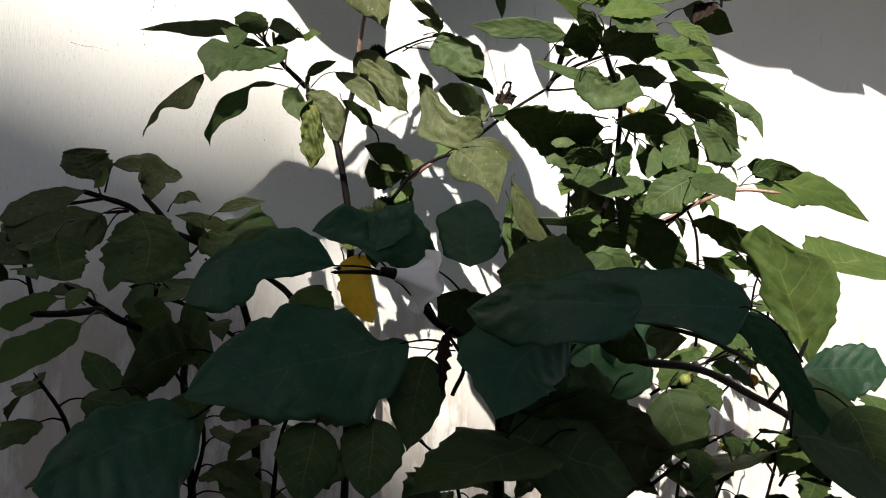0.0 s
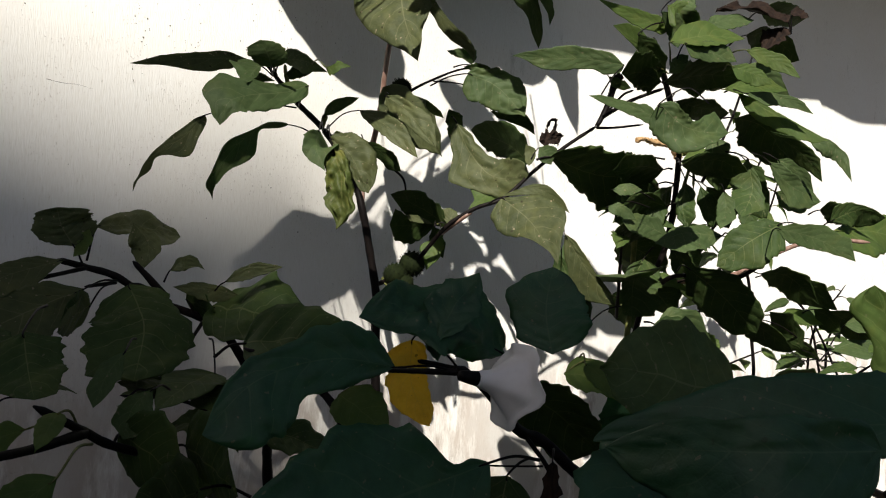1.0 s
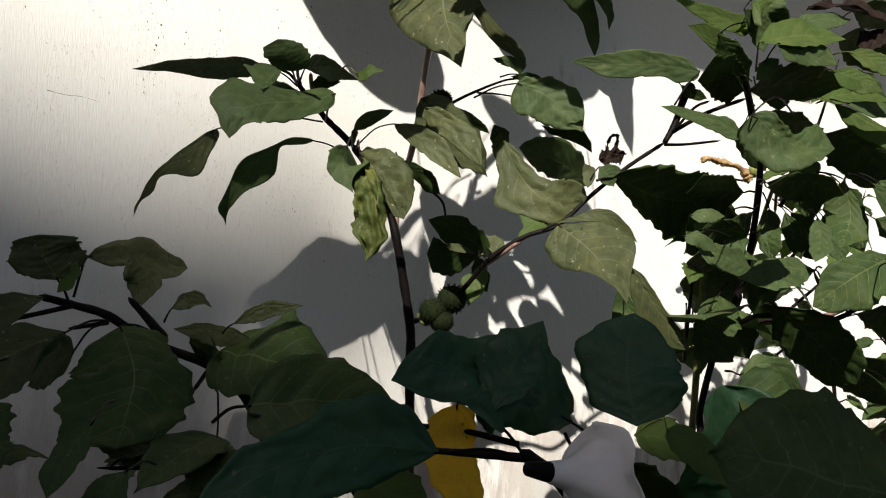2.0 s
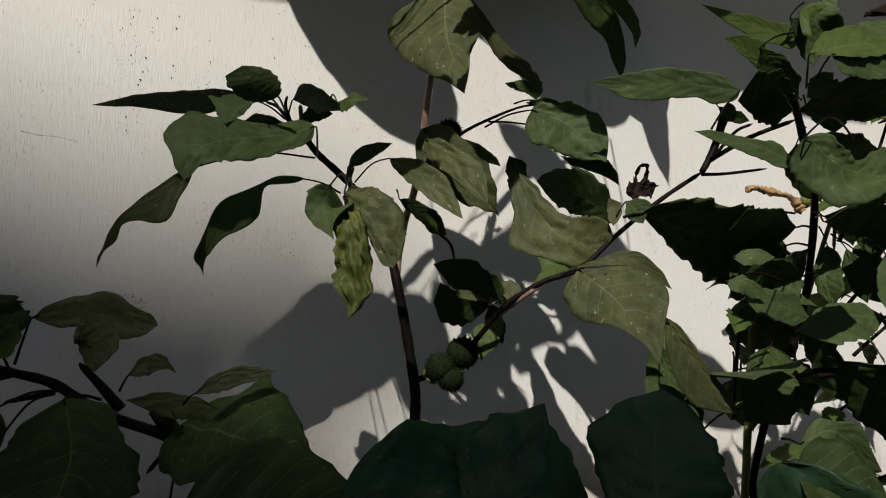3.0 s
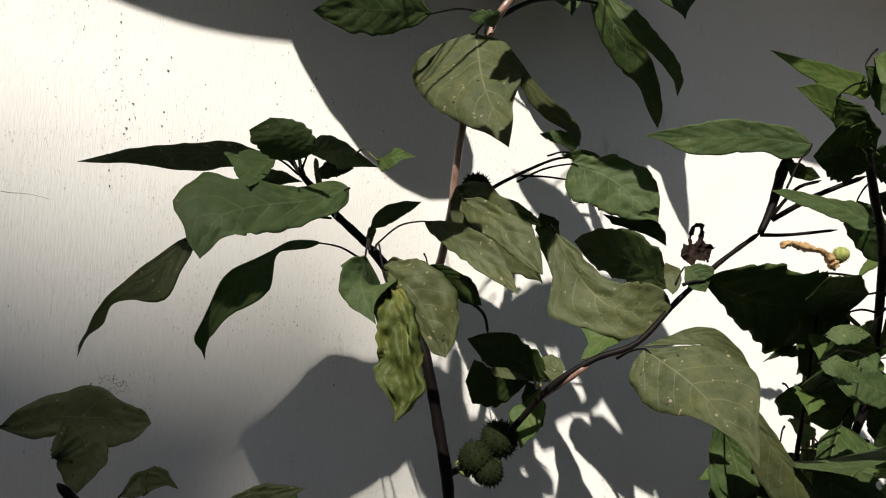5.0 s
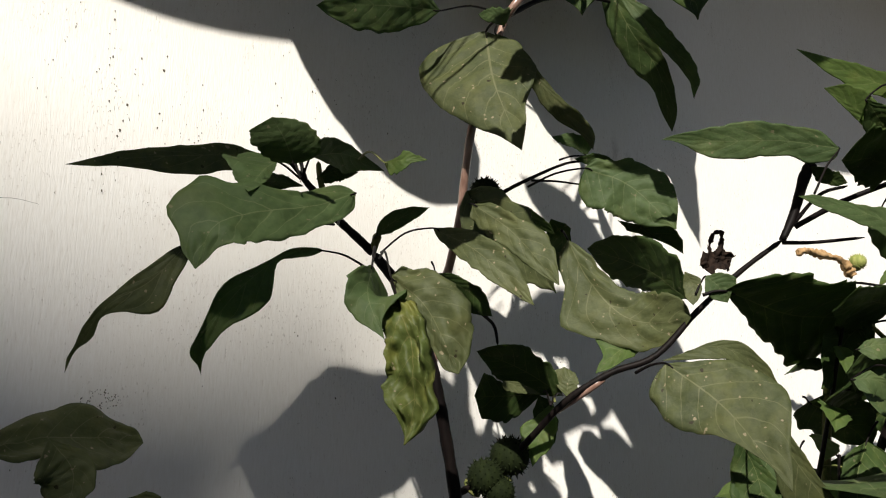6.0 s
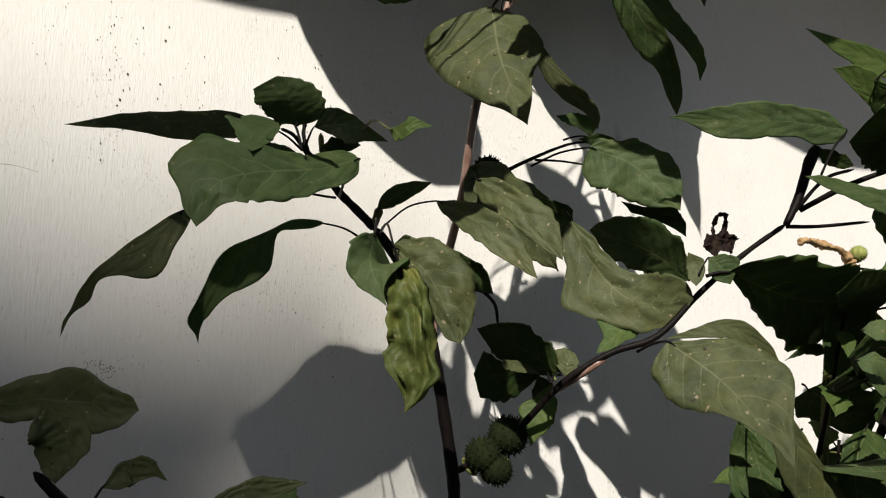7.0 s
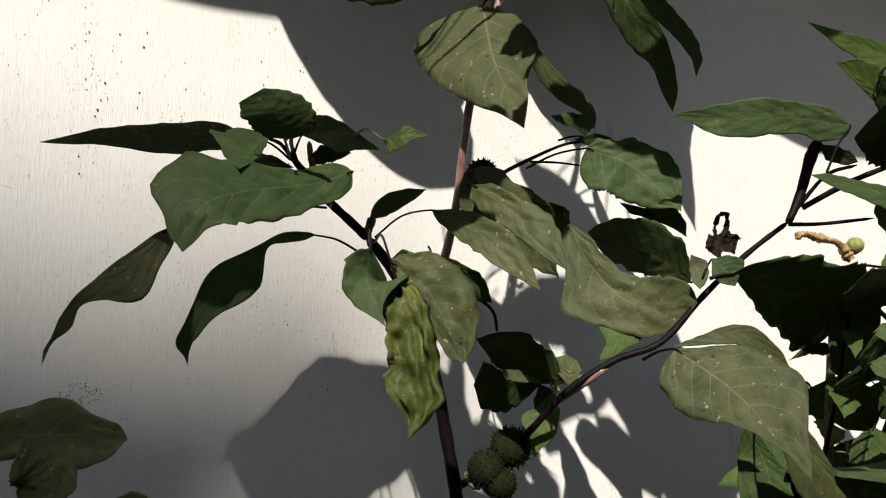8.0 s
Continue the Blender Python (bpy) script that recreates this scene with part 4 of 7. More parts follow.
blade(main_plant, [(-0.314, 1.115, 1.239), (-0.310, 1.100, 1.208), (-0.307, 1.095, 1.174), (-0.314, 1.095, 1.139)], (0, 3.3, 11.3, 12.5, 14.4, 13.9, 13.3, 12.8, 19.5, 12.3, 6, 1.6, 0), (4.6, 11, 16.5, 18.3, 16.8, 18, 19.8, 21.7, 18.6, 8.2, 1.5, 0.3, 0), (-0.67, -0.73, 0.13), start=(-0.312, 1.130, 1.253), seed=14, mat=LEAF_MOTTLED, crinkle=2.6, wave=0.05)
blade(main_plant, [(-0.240, 1.200, 1.313), (-0.222, 1.150, 1.286), (-0.195, 1.110, 1.242)], (0, 1, 3.7, 7.3, 10.1, 14, 15.6, 16.2, 13.7, 9.3, 4.3, 1.1, 0), (0, 1, 4.2, 7.7, 10, 12.1, 13.2, 12.1, 9.2, 5.8, 3.1, 0.7, 0), (-0.55, -0.84, -0.02), start=(-0.238, 1.312, 1.305), seed=15, mat=LEAF_WORN, crinkle=0.4)
blade(main_plant, [(-0.199, 1.200, 1.341), (-0.181, 1.160, 1.310), (-0.162, 1.120, 1.262)], (0, 1.3, 4.9, 10.1, 11.1, 12.7, 15.7, 19.9, 18.5, 12.9, 6.1, 1.6, 0), (0, 2.8, 11.5, 14, 15.8, 16.4, 15.4, 13, 9.9, 6.8, 3, 0.7, 0), (-0.58, -0.81, -0.10), start=(-0.165, 1.280, 1.345), seed=16, mat=LEAF_WORN, crinkle=0.5)
blade(main_plant, [(-0.150, 1.240, 1.352), (-0.121, 1.230, 1.347), (-0.087, 1.220, 1.329)], (0, 1.1, 4, 8.4, 9.3, 9, 10, 9.7, 8.8, 7.8, 3.6, 0.9, 0), (0, 0.6, 2.5, 5.7, 9.7, 11.3, 11.2, 9.5, 6.8, 3.9, 1.7, 0.4, 0), (-0.32, -0.57, -0.76), start=(-0.162, 1.280, 1.346), seed=17, mat=LEAF)
blade(main_plant, [(-0.196, 1.270, 1.283), (-0.162, 1.260, 1.266), (-0.141, 1.250, 1.243)], (0, 1.2, 4.6, 7.7, 8.5, 9.6, 11.2, 10.4, 8.5, 5.1, 2.4, 0.6, 0), (0, 1, 3.9, 8.4, 10.6, 12.7, 14.4, 14.6, 14, 10.2, 4.6, 1.1, 0), (-0.32, -0.66, -0.68), start=(-0.196, 1.280, 1.296), seed=18, mat=LEAF)
branch(main_plant, [(-0.148, 1.260, 1.247), (-0.125, 1.270, 1.235), (-0.113, 1.280, 1.216)], 0.0020, 0.0014, STEM, "branch", seed=6)
blade(main_plant, [(-0.036, 1.260, 1.335), (-0.025, 1.240, 1.291), (-0.006, 1.210, 1.252), (0.011, 1.180, 1.243), (0.019, 1.140, 1.247)], (0, 2.2, 9.1, 15.5, 16.6, 20.9, 28.8, 29.6, 31.3, 30, 23.6, 12.6, 0), (0, 4.8, 16.8, 21.1, 30.8, 50.9, 36, 31.9, 25.9, 19.1, 10.9, 2.9, 0), (-0.73, -0.68, 0.11), start=(-0.053, 1.250, 1.342), seed=19, mat=LEAF_WORN, crinkle=0.5)
blade(main_plant, [(0.024, 1.200, 1.224), (-0.007, 1.205, 1.217), (-0.041, 1.210, 1.190)], (0, 0.5, 2, 4.7, 8.2, 11.4, 13, 12.4, 10.3, 7, 3, 0.7, 0), (0, 2.1, 7, 13.5, 17.5, 23.6, 32.4, 30.3, 9.5, 5.6, 2.6, 0.7, 0), (-0.72, -0.60, 0.33), seed=20, mat=LEAF_YOUNG, teeth=0.06)
blade(main_plant, [(-0.020, 1.310, 1.369), (-0.003, 1.310, 1.348), (-0.015, 1.300, 1.305)], (0, 0.7, 2.7, 5.4, 9.2, 13.5, 10.8, 9.9, 7.5, 5.4, 2.5, 0.7, 0), (0, 1.2, 4.9, 11.6, 16.2, 17.5, 17.6, 16.4, 13.4, 8.3, 3.6, 0.9, 0), (-0.59, -0.71, -0.38), seed=21, mat=LEAF)
blade(main_plant, [(0.047, 1.170, 1.270), (0.027, 1.210, 1.305), (-0.008, 1.260, 1.328)], (0, 2.2, 8.7, 16.4, 21.8, 27.7, 32.7, 34.8, 34.9, 26, 11.6, 2.9, 0), (0, 4.3, 16, 27.2, 37.3, 39.5, 40.1, 35.3, 30.9, 22.4, 13.2, 3.4, 0), (-0.41, -0.49, -0.77), start=(0.020, 1.140, 1.265), seed=22, mat=LEAF)
blade(main_plant, [(-0.046, 1.220, 1.406), (-0.009, 1.190, 1.385), (0.024, 1.160, 1.339)], (0, 6.4, 13.7, 15.6, 18.3, 27.3, 26, 33.8, 29.3, 19.1, 9.4, 2.4, 0), (9.3, 22.4, 32.2, 37.3, 37.9, 37.7, 36.3, 32.8, 27.8, 17.8, 4.7, 1.1, 0), (-0.74, -0.67, 0.08), start=(-0.077, 1.280, 1.393), seed=23, mat=LEAF_MID, crinkle=0.4, teeth=0.05)
blade(main_plant, [(0.000, 1.220, 1.355), (0.036, 1.210, 1.345), (0.079, 1.200, 1.324)], (0, 0.2, 0.9, 1.7, 2.8, 4.5, 12.2, 22.5, 18.7, 14.3, 6.5, 1.6, 0), (0, 0.6, 2.2, 4.9, 8.4, 7.9, 6.3, 3.5, 1.3, 0, 0, 0, 0), (-0.43, -0.52, -0.74), seed=24, mat=LEAF)
blade(main_plant, [(-0.019, 1.250, 1.432), (-0.042, 1.250, 1.445), (-0.068, 1.250, 1.445)], (0, 0.1, 0.6, 1.4, 2.6, 4.7, 6.2, 6.8, 6.5, 4.3, 1.8, 0.4, 0), (4.7, 11.2, 16.8, 18.7, 19.1, 14, 9.9, 6.3, 4, 2.4, 1.2, 0.3, 0), (-0.65, -0.76, -0.03), start=(-0.041, 1.270, 1.428), seed=25, mat=LEAF_MID, teeth=0.1)
blade(main_plant, [(-0.036, 1.250, 1.425), (-0.014, 1.245, 1.427), (0.014, 1.240, 1.430)], (0, 0.3, 1.1, 2.4, 4, 6, 7.5, 6.9, 6.3, 4.5, 2, 0.5, 0), (0, 0.2, 0.9, 2, 3.5, 5.2, 7.1, 7.1, 6.3, 5.6, 2.6, 0.6, 0), (-0.59, -0.65, -0.48), seed=26, mat=LEAF)
blade(main_plant, [(-0.163, 1.240, 1.538), (-0.174, 1.205, 1.466), (-0.173, 1.160, 1.387)], (0, 2.5, 11.7, 28.1, 34.6, 40.2, 42.2, 33.3, 20.3, 13.9, 6.4, 1.6, 0), (18.7, 44.9, 67.3, 74.8, 73.7, 71.2, 61.2, 43.6, 29, 14.7, 6.5, 1.7, 0), (-0.63, -0.75, -0.21), start=(-0.136, 1.260, 1.566), seed=27, mat=LEAF_WORN, crinkle=0.25, teeth=0.015)
blade(main_plant, [(-0.145, 1.250, 1.545), (-0.106, 1.235, 1.503), (-0.072, 1.225, 1.467), (-0.039, 1.215, 1.426)], (0, 1.5, 6.1, 10.3, 9.2, 6.5, 6.4, 7.3, 11.7, 12.9, 10.6, 2.7, 0), (0, 0.7, 2.8, 6.1, 8.4, 9.8, 12.3, 14.2, 8.7, 1.5, 0, 0, 0), (-0.57, -0.76, -0.31), start=(-0.136, 1.260, 1.566), seed=28, mat=LEAF_WORN, crinkle=0.3, fold=-0.08)
blade(main_plant, [(-0.133, 1.250, 1.557), (-0.151, 1.240, 1.558), (-0.179, 1.230, 1.548)], (0, 0.3, 1.3, 3, 5, 6.7, 8.2, 8.9, 8.1, 6.7, 4.9, 1.1, 0), (4.3, 10.2, 15.4, 17.1, 15.1, 12.8, 9.6, 7.9, 6.9, 4.1, 1.9, 0.5, 0), (-0.55, -0.81, -0.20), start=(-0.132, 1.260, 1.557), seed=29, mat=LEAF_MID, teeth=0.1)
blade(main_plant, [(-0.218, 1.240, 1.545), (-0.290, 1.220, 1.520), (-0.360, 1.200, 1.490)], (0, 1.6, 6.1, 13.2, 17.5, 22.3, 25.4, 23.4, 19.4, 13.8, 7.3, 1.8, 0), (0, 2.2, 8.8, 19.1, 22.5, 23.9, 25.1, 20.4, 16.3, 10.4, 4.8, 1.2, 0), (-0.38, -0.84, -0.39), start=(-0.136, 1.260, 1.576), seed=30, mat=LEAF_MID, teeth=0.05)
blade(main_plant, [(0.040, 1.280, 1.680), (0.068, 1.265, 1.614), (0.105, 1.255, 1.564), (0.121, 1.250, 1.488)], (0, 1.1, 4.5, 10, 16.8, 19.8, 16.6, 12.8, 13, 12.1, 8.2, 2.2, 0), (0, 3.4, 13.4, 19.4, 22.5, 25.8, 28.8, 22.8, 12.1, 9.7, 4.8, 1.1, 0), (-0.33, -0.41, -0.85), start=(-0.002, 1.280, 1.659), seed=31, mat=LEAF, teeth=0.05)
blade(main_plant, [(0.025, 1.250, 1.653), (0.063, 1.220, 1.594), (0.087, 1.200, 1.550), (0.097, 1.195, 1.508)], (0, 1, 3.8, 8.3, 12.2, 12.4, 11.3, 10.8, 11.1, 11.4, 5.4, 1.5, 0), (0, 0.9, 3.5, 7.8, 9.4, 9.5, 9.1, 7.5, 3.5, 0, 0, 0, 0), (-0.75, -0.64, -0.12), start=(-0.002, 1.280, 1.659), seed=32, mat=LEAF_MID, teeth=0.08, fold=0.1)
blade(main_plant, [(0.099, 1.030, 1.406), (0.055, 1.060, 1.413), (0.006, 1.090, 1.411), (-0.039, 1.120, 1.412)], (4.4, 10.6, 14.6, 17.6, 13.6, 14.9, 16.2, 16.2, 14, 5.3, 0.8, 0.2, 0), (0, 2, 7.6, 15, 14.3, 15.4, 20.4, 15.6, 11.7, 8.2, 4.6, 1.2, 0), (-0.76, -0.59, -0.26), start=(0.056, 1.030, 1.356), seed=33, mat=LEAF_MID, teeth=0.05)
blade(main_plant, [(0.029, 1.130, 1.288), (0.035, 1.120, 1.278), (0.042, 1.115, 1.262)], (0, 0.7, 2.7, 5.5, 9.5, 13, 16.7, 16.6, 10.3, 6, 2.8, 0.7, 0), (0, 0.7, 2.7, 6.3, 10.5, 12.5, 12.6, 12.3, 11.4, 7.5, 3.3, 0.8, 0), (-0.78, -0.62, -0.02), start=(0.015, 1.130, 1.269), seed=34, mat=LEAF_MID, teeth=0.03)
blade(main_plant, [(0.012, 1.140, 1.292), (0.017, 1.135, 1.278), (0.011, 1.130, 1.258)], (0, 0.4, 1.6, 3.3, 5.6, 8.6, 8.2, 8.1, 6.2, 4.9, 2.3, 0.6, 0), (0, 0.4, 1.8, 4.2, 7.1, 8.4, 8.8, 8.6, 8, 5.7, 2.5, 0.6, 0), (-0.76, -0.64, -0.02), seed=35, mat=LEAF_WORN, teeth=0.03)
blade(main_plant, [(0.039, 1.115, 1.273), (0.122, 1.100, 1.254), (0.220, 1.085, 1.259)], (0, 14.8, 27.5, 41.1, 48.8, 55.3, 62.5, 56.4, 43.7, 25.2, 11.2, 2.8, 0), (0, 1.7, 6.4, 13.5, 21.8, 31.9, 45.6, 62.6, 71.5, 77.3, 81.8, 28.1, 0), (-0.53, -0.44, -0.73), start=(0.025, 1.130, 1.269), seed=36, mat=LEAF, teeth=0.06)
blade(main_plant, [(-0.060, 1.100, 1.201), (-0.046, 1.050, 1.165), (-0.046, 0.995, 1.110)], (0, 2.1, 8, 16.8, 28.8, 38.9, 43.4, 43.4, 27.6, 16.3, 7.6, 2, 0), (8.9, 21.4, 32.1, 35.7, 39.8, 38.3, 30.2, 17, 7.5, 1.4, 0.7, 0.2, 0), (-0.66, -0.73, 0.18), start=(-0.061, 1.135, 1.192), seed=37, mat=LEAF_WORN, crinkle=0.35, teeth=0.015)
blade(main_plant, [(0.033, 1.070, 1.156), (0.067, 1.060, 1.109), (0.121, 1.050, 1.055)], (0, 1, 4, 8.2, 8.8, 9.4, 8.9, 7.4, 7, 6.7, 4.1, 1, 0), (0, 1.2, 4.8, 10.1, 17, 21.2, 27, 30.3, 29.8, 19.3, 9.5, 2.4, 0), (-0.77, -0.60, 0.22), start=(0.084, 1.130, 1.174), seed=46, mat=LEAF_WORN, crinkle=0.35, teeth=0.02)
blade(main_plant, [(-0.065, 1.100, 1.203), (-0.038, 1.075, 1.216), (-0.012, 1.060, 1.210), (0.023, 1.050, 1.184)], (0, 0, 0, 0, 0.4, 3.5, 7, 9.7, 7.6, 6.9, 3.2, 0.8, 0), (0, 0.6, 2.6, 6, 9.6, 10.8, 9.4, 8.8, 7.4, 4.5, 1.9, 0.4, 0), (-0.69, -0.72, 0.07), seed=38, mat=LEAF_WORN, teeth=0.02)
blade(main_plant, [(-0.050, 1.250, 1.166), (-0.098, 1.260, 1.192), (-0.152, 1.260, 1.208)], (0, 2.1, 8.3, 13.6, 20.1, 23.7, 23.8, 22.7, 15.8, 9.2, 4.2, 1.1, 0), (0, 1.4, 5.6, 12.3, 21.1, 23.7, 26.7, 29.2, 24.2, 20.4, 11.9, 3, 0), (-0.38, -0.64, -0.67), start=(-0.114, 1.190, 1.160), seed=39, mat=LEAF)
blade(main_plant, [(-0.053, 1.240, 1.165), (-0.051, 1.240, 1.181), (-0.042, 1.240, 1.190)], (0, 0.7, 2.6, 5.5, 9.5, 13.9, 17.1, 16.9, 13.2, 11.6, 7, 2.3, 0), (0, 0.7, 3.2, 7.2, 8.7, 9.9, 10.4, 10.3, 9.9, 6.2, 2.6, 0.6, 0), (-0.63, -0.75, 0.21), seed=40, mat=LEAF_WORN)
blade(main_plant, [(-0.058, 1.275, 1.167), (-0.097, 1.280, 1.164), (-0.137, 1.285, 1.163)], (0, 1.8, 7.2, 15.4, 22.8, 27.3, 31.8, 30, 28.6, 23.2, 10.7, 2.8, 0), (0, 0.4, 1.4, 3.2, 5.4, 8, 11.8, 17, 21.8, 25.5, 27.1, 28.1, 0), (-0.51, -0.71, -0.49), start=(-0.114, 1.190, 1.160), seed=41, mat=LEAF)
blade(main_plant, [(-0.056, 1.260, 1.158), (-0.071, 1.260, 1.128), (-0.081, 1.260, 1.094)], (0, 0.8, 3.3, 7.2, 12.4, 14.5, 15.3, 15.5, 10.7, 5.3, 2.4, 0.6, 0), (0, 0.6, 2.3, 4.9, 8.4, 13.4, 19.9, 19.1, 17.3, 6.6, 2.9, 0.7, 0), (-0.58, -0.73, 0.36), start=(-0.109, 1.190, 1.163), seed=42, mat=LEAF_YOUNG)
blade(main_plant, [(-0.066, 1.270, 1.165), (-0.056, 1.270, 1.142), (-0.044, 1.270, 1.115)], (0, 1, 4, 8.8, 11.2, 11, 10.9, 10.7, 7.9, 4.6, 2.1, 0.5, 0), (0, 0.7, 2.7, 5.8, 9.8, 12.2, 11.9, 11.7, 11.4, 7.6, 3.5, 0.9, 0), (-0.46, -0.70, -0.55), seed=43, mat=LEAF)
blade(main_plant, [(-0.119, 1.260, 1.180), (-0.101, 1.255, 1.173), (-0.078, 1.250, 1.167)], (0, 0.2, 0.8, 1.9, 3.2, 4.7, 4.5, 4, 3.3, 2, 0.9, 0.2, 0), (2, 4.8, 7.2, 8, 8, 7.6, 5.9, 4.3, 2.9, 1.7, 0.8, 0.2, 0), (-0.58, -0.78, 0.22), seed=44, mat=LEAF_WORN)
blade(main_plant, [(0.083, 1.140, 1.131), (0.095, 1.130, 1.099), (0.097, 1.120, 1.053)], (0, 0.6, 2.2, 4.6, 7.3, 9, 12.2, 16.2, 17.2, 18.1, 8.3, 2.1, 0), (0, 1.3, 5.3, 11.7, 16.9, 20, 22.4, 24.1, 22.5, 20.3, 13.6, 3.3, 0), (-0.65, -0.57, -0.50), start=(0.081, 1.150, 1.145), seed=45, mat=LEAF)
leaf(main_plant, (-0.186, 1.215, 1.347), (-0.100, 1.200, 1.266), 0.067, (-0.216, -0.975, -0.049), start=(-0.134, 1.310, 1.349), teeth=0.1, seed=14, heart=0.12, sag=0.05, spots=1, crinkle=0.3)
blade(front_plant, [(-0.207, 0.820, 1.020), (-0.204, 0.835, 1.061), (-0.183, 0.850, 1.104)], (0, 2.5, 9.2, 19.3, 30.9, 32.3, 35.7, 41.6, 31.3, 23.3, 11.1, 3, 0), (0, 5.7, 25, 35.7, 41.2, 41.2, 40.8, 39.4, 34.9, 24.7, 16.2, 4.1, 0), (-0.66, -0.75, -0.05), seed=85, mat=LEAF_SKY_TINTED, teeth=0.03)
blade(front_plant, [(-0.390, 0.800, 1.017), (-0.450, 0.790, 1.027), (-0.506, 0.785, 1.015), (-0.543, 0.780, 0.982)], (0, 1.5, 6.3, 13.4, 20.1, 23.3, 26.8, 38.6, 39.7, 38.1, 28.5, 12.5, 0), (0, 3.6, 13.2, 24.5, 28.5, 24.7, 17.3, 16.6, 11.8, 8.4, 4, 1.1, 0), (-0.24, -0.94, 0.25), start=(-0.318, 0.800, 1.006), seed=81, mat=LEAF_SKY_TINTED, crinkle=0.3)
blade(front_plant, [(-0.308, 0.780, 0.938), (-0.392, 0.770, 0.927), (-0.472, 0.755, 0.917), (-0.546, 0.745, 0.902)], (0, 11.6, 31, 49.6, 60.4, 70, 56.4, 51.8, 37.4, 20.2, 11.8, 4.8, 0), (0, 3, 8.4, 10.1, 48.2, 57, 58.6, 52.8, 42, 27.9, 15.8, 4.2, 0), (-0.29, -0.88, 0.38), start=(-0.245, 0.790, 0.931), seed=82, mat=LEAF_SKY_TINTED, crinkle=0.35)
blade(front_plant, [(-0.532, 0.760, 0.880), (-0.602, 0.730, 0.869), (-0.658, 0.710, 0.848)], (0, 7.1, 29.2, 42, 57.3, 72.6, 68.8, 64.4, 59.1, 43.5, 31, 10.9, 0), (0, 3.4, 13, 22.3, 26.9, 31.4, 31.8, 29.1, 22.9, 15.6, 7.8, 2, 0), (-0.11, -0.88, 0.47), start=(-0.490, 0.780, 0.892), seed=94, mat=LEAF_SKY_TINTED, crinkle=0.4)
blade(front_plant, [(-0.079, 0.530, 1.004), (-0.157, 0.550, 1.005), (-0.239, 0.610, 0.995), (-0.301, 0.670, 0.980)], (0, 5.4, 20.5, 37.7, 33.4, 20.5, 15.9, 19.2, 14, 5.7, 2.3, 0.6, 0), (8.7, 20.9, 29.1, 34.9, 35.5, 37.1, 36.4, 32.8, 27.7, 19, 13.1, 5.7, 0), (-0.62, -0.69, 0.37), start=(0.062, 0.560, 0.942), seed=116, mat=LEAF_SKY_TINTED, crinkle=0.4)
blade(front_plant, [(-0.162, 0.690, 0.967), (-0.265, 0.640, 0.941), (-0.318, 0.600, 0.900)], (0, 2.7, 11.4, 26.3, 36.6, 41.2, 43, 39.7, 31.6, 21, 9, 2.2, 0), (0, 1.9, 7, 14.8, 25.4, 39.8, 58.8, 55.6, 34.6, 20.4, 9.9, 2.7, 0), (-0.60, -0.76, 0.26), start=(-0.090, 0.700, 0.975), seed=89, mat=LEAF_SKY_TINTED)
blade(front_plant, [(-0.000, 0.600, 0.992), (0.043, 0.570, 0.932), (0.089, 0.550, 0.861)], (0, 3.5, 13.5, 21.7, 24.2, 26.7, 20.9, 16.6, 16, 16.4, 16.6, 6.1, 0), (0, 1.3, 5, 11.2, 13.1, 12.6, 11.7, 12.5, 12.6, 7.4, 3.3, 0.8, 0), (-0.82, -0.52, 0.24), start=(0.013, 0.640, 0.956), seed=90, mat=LEAF_SKY_TINTED)
blade(front_plant, [(0.227, 0.660, 0.906), (0.284, 0.630, 0.912), (0.332, 0.600, 0.909)], (0, 1.8, 6.9, 14.9, 25.3, 28.6, 33, 36.3, 32.5, 29, 13.8, 3.7, 0), (0, 6.6, 27.5, 33.3, 39, 44.7, 42.6, 37, 30.8, 21.5, 9.6, 2.4, 0), (-0.84, -0.45, 0.32), start=(0.147, 0.640, 0.925), seed=104, mat=LEAF_SKY_TINTED)
blade(front_plant, [(0.346, 0.720, 0.898), (0.317, 0.735, 0.985), (0.253, 0.750, 1.101)], (0, 1.1, 4.4, 9.7, 16.5, 24.6, 33, 34.1, 29.3, 33.2, 37.4, 22.7, 0), (0, 3.1, 12, 25.6, 38, 51.2, 67.4, 68.9, 53.5, 28.4, 11.9, 3, 0), (-0.81, -0.50, 0.30), start=(0.272, 0.700, 0.869), seed=91, mat=LEAF_YOUNG, teeth=0.06, crinkle=0.4)
blade(front_plant, [(0.472, 0.920, 1.187), (0.641, 0.920, 1.192), (0.874, 0.920, 1.142)], (0, 1.8, 6.6, 13.3, 21.9, 26.1, 35.5, 38.1, 32.1, 19.6, 9.2, 2.4, 0), (0, 11.9, 28.6, 37.9, 47.6, 42.6, 32.7, 19.9, 15.3, 9.8, 4.2, 1, 0), (-0.84, -0.51, 0.20), start=(0.411, 0.950, 1.162), seed=93, mat=LEAF_YOUNG, teeth=0.06)
blade(left_plant, [(-0.528, 1.180, 1.063), (-0.520, 1.120, 1.023), (-0.537, 1.060, 0.973)], (0, 5.8, 20.4, 30.7, 32.8, 36.9, 46, 48.5, 48.2, 38, 28.4, 7.8, 0), (0, 3.8, 15.9, 35.4, 43.4, 49.9, 53.2, 54.8, 55.1, 50.2, 46.2, 41.2, 0), (-0.12, -0.77, 0.62), start=(-0.500, 1.210, 1.058), seed=58, mat=LEAF, crinkle=0.4)
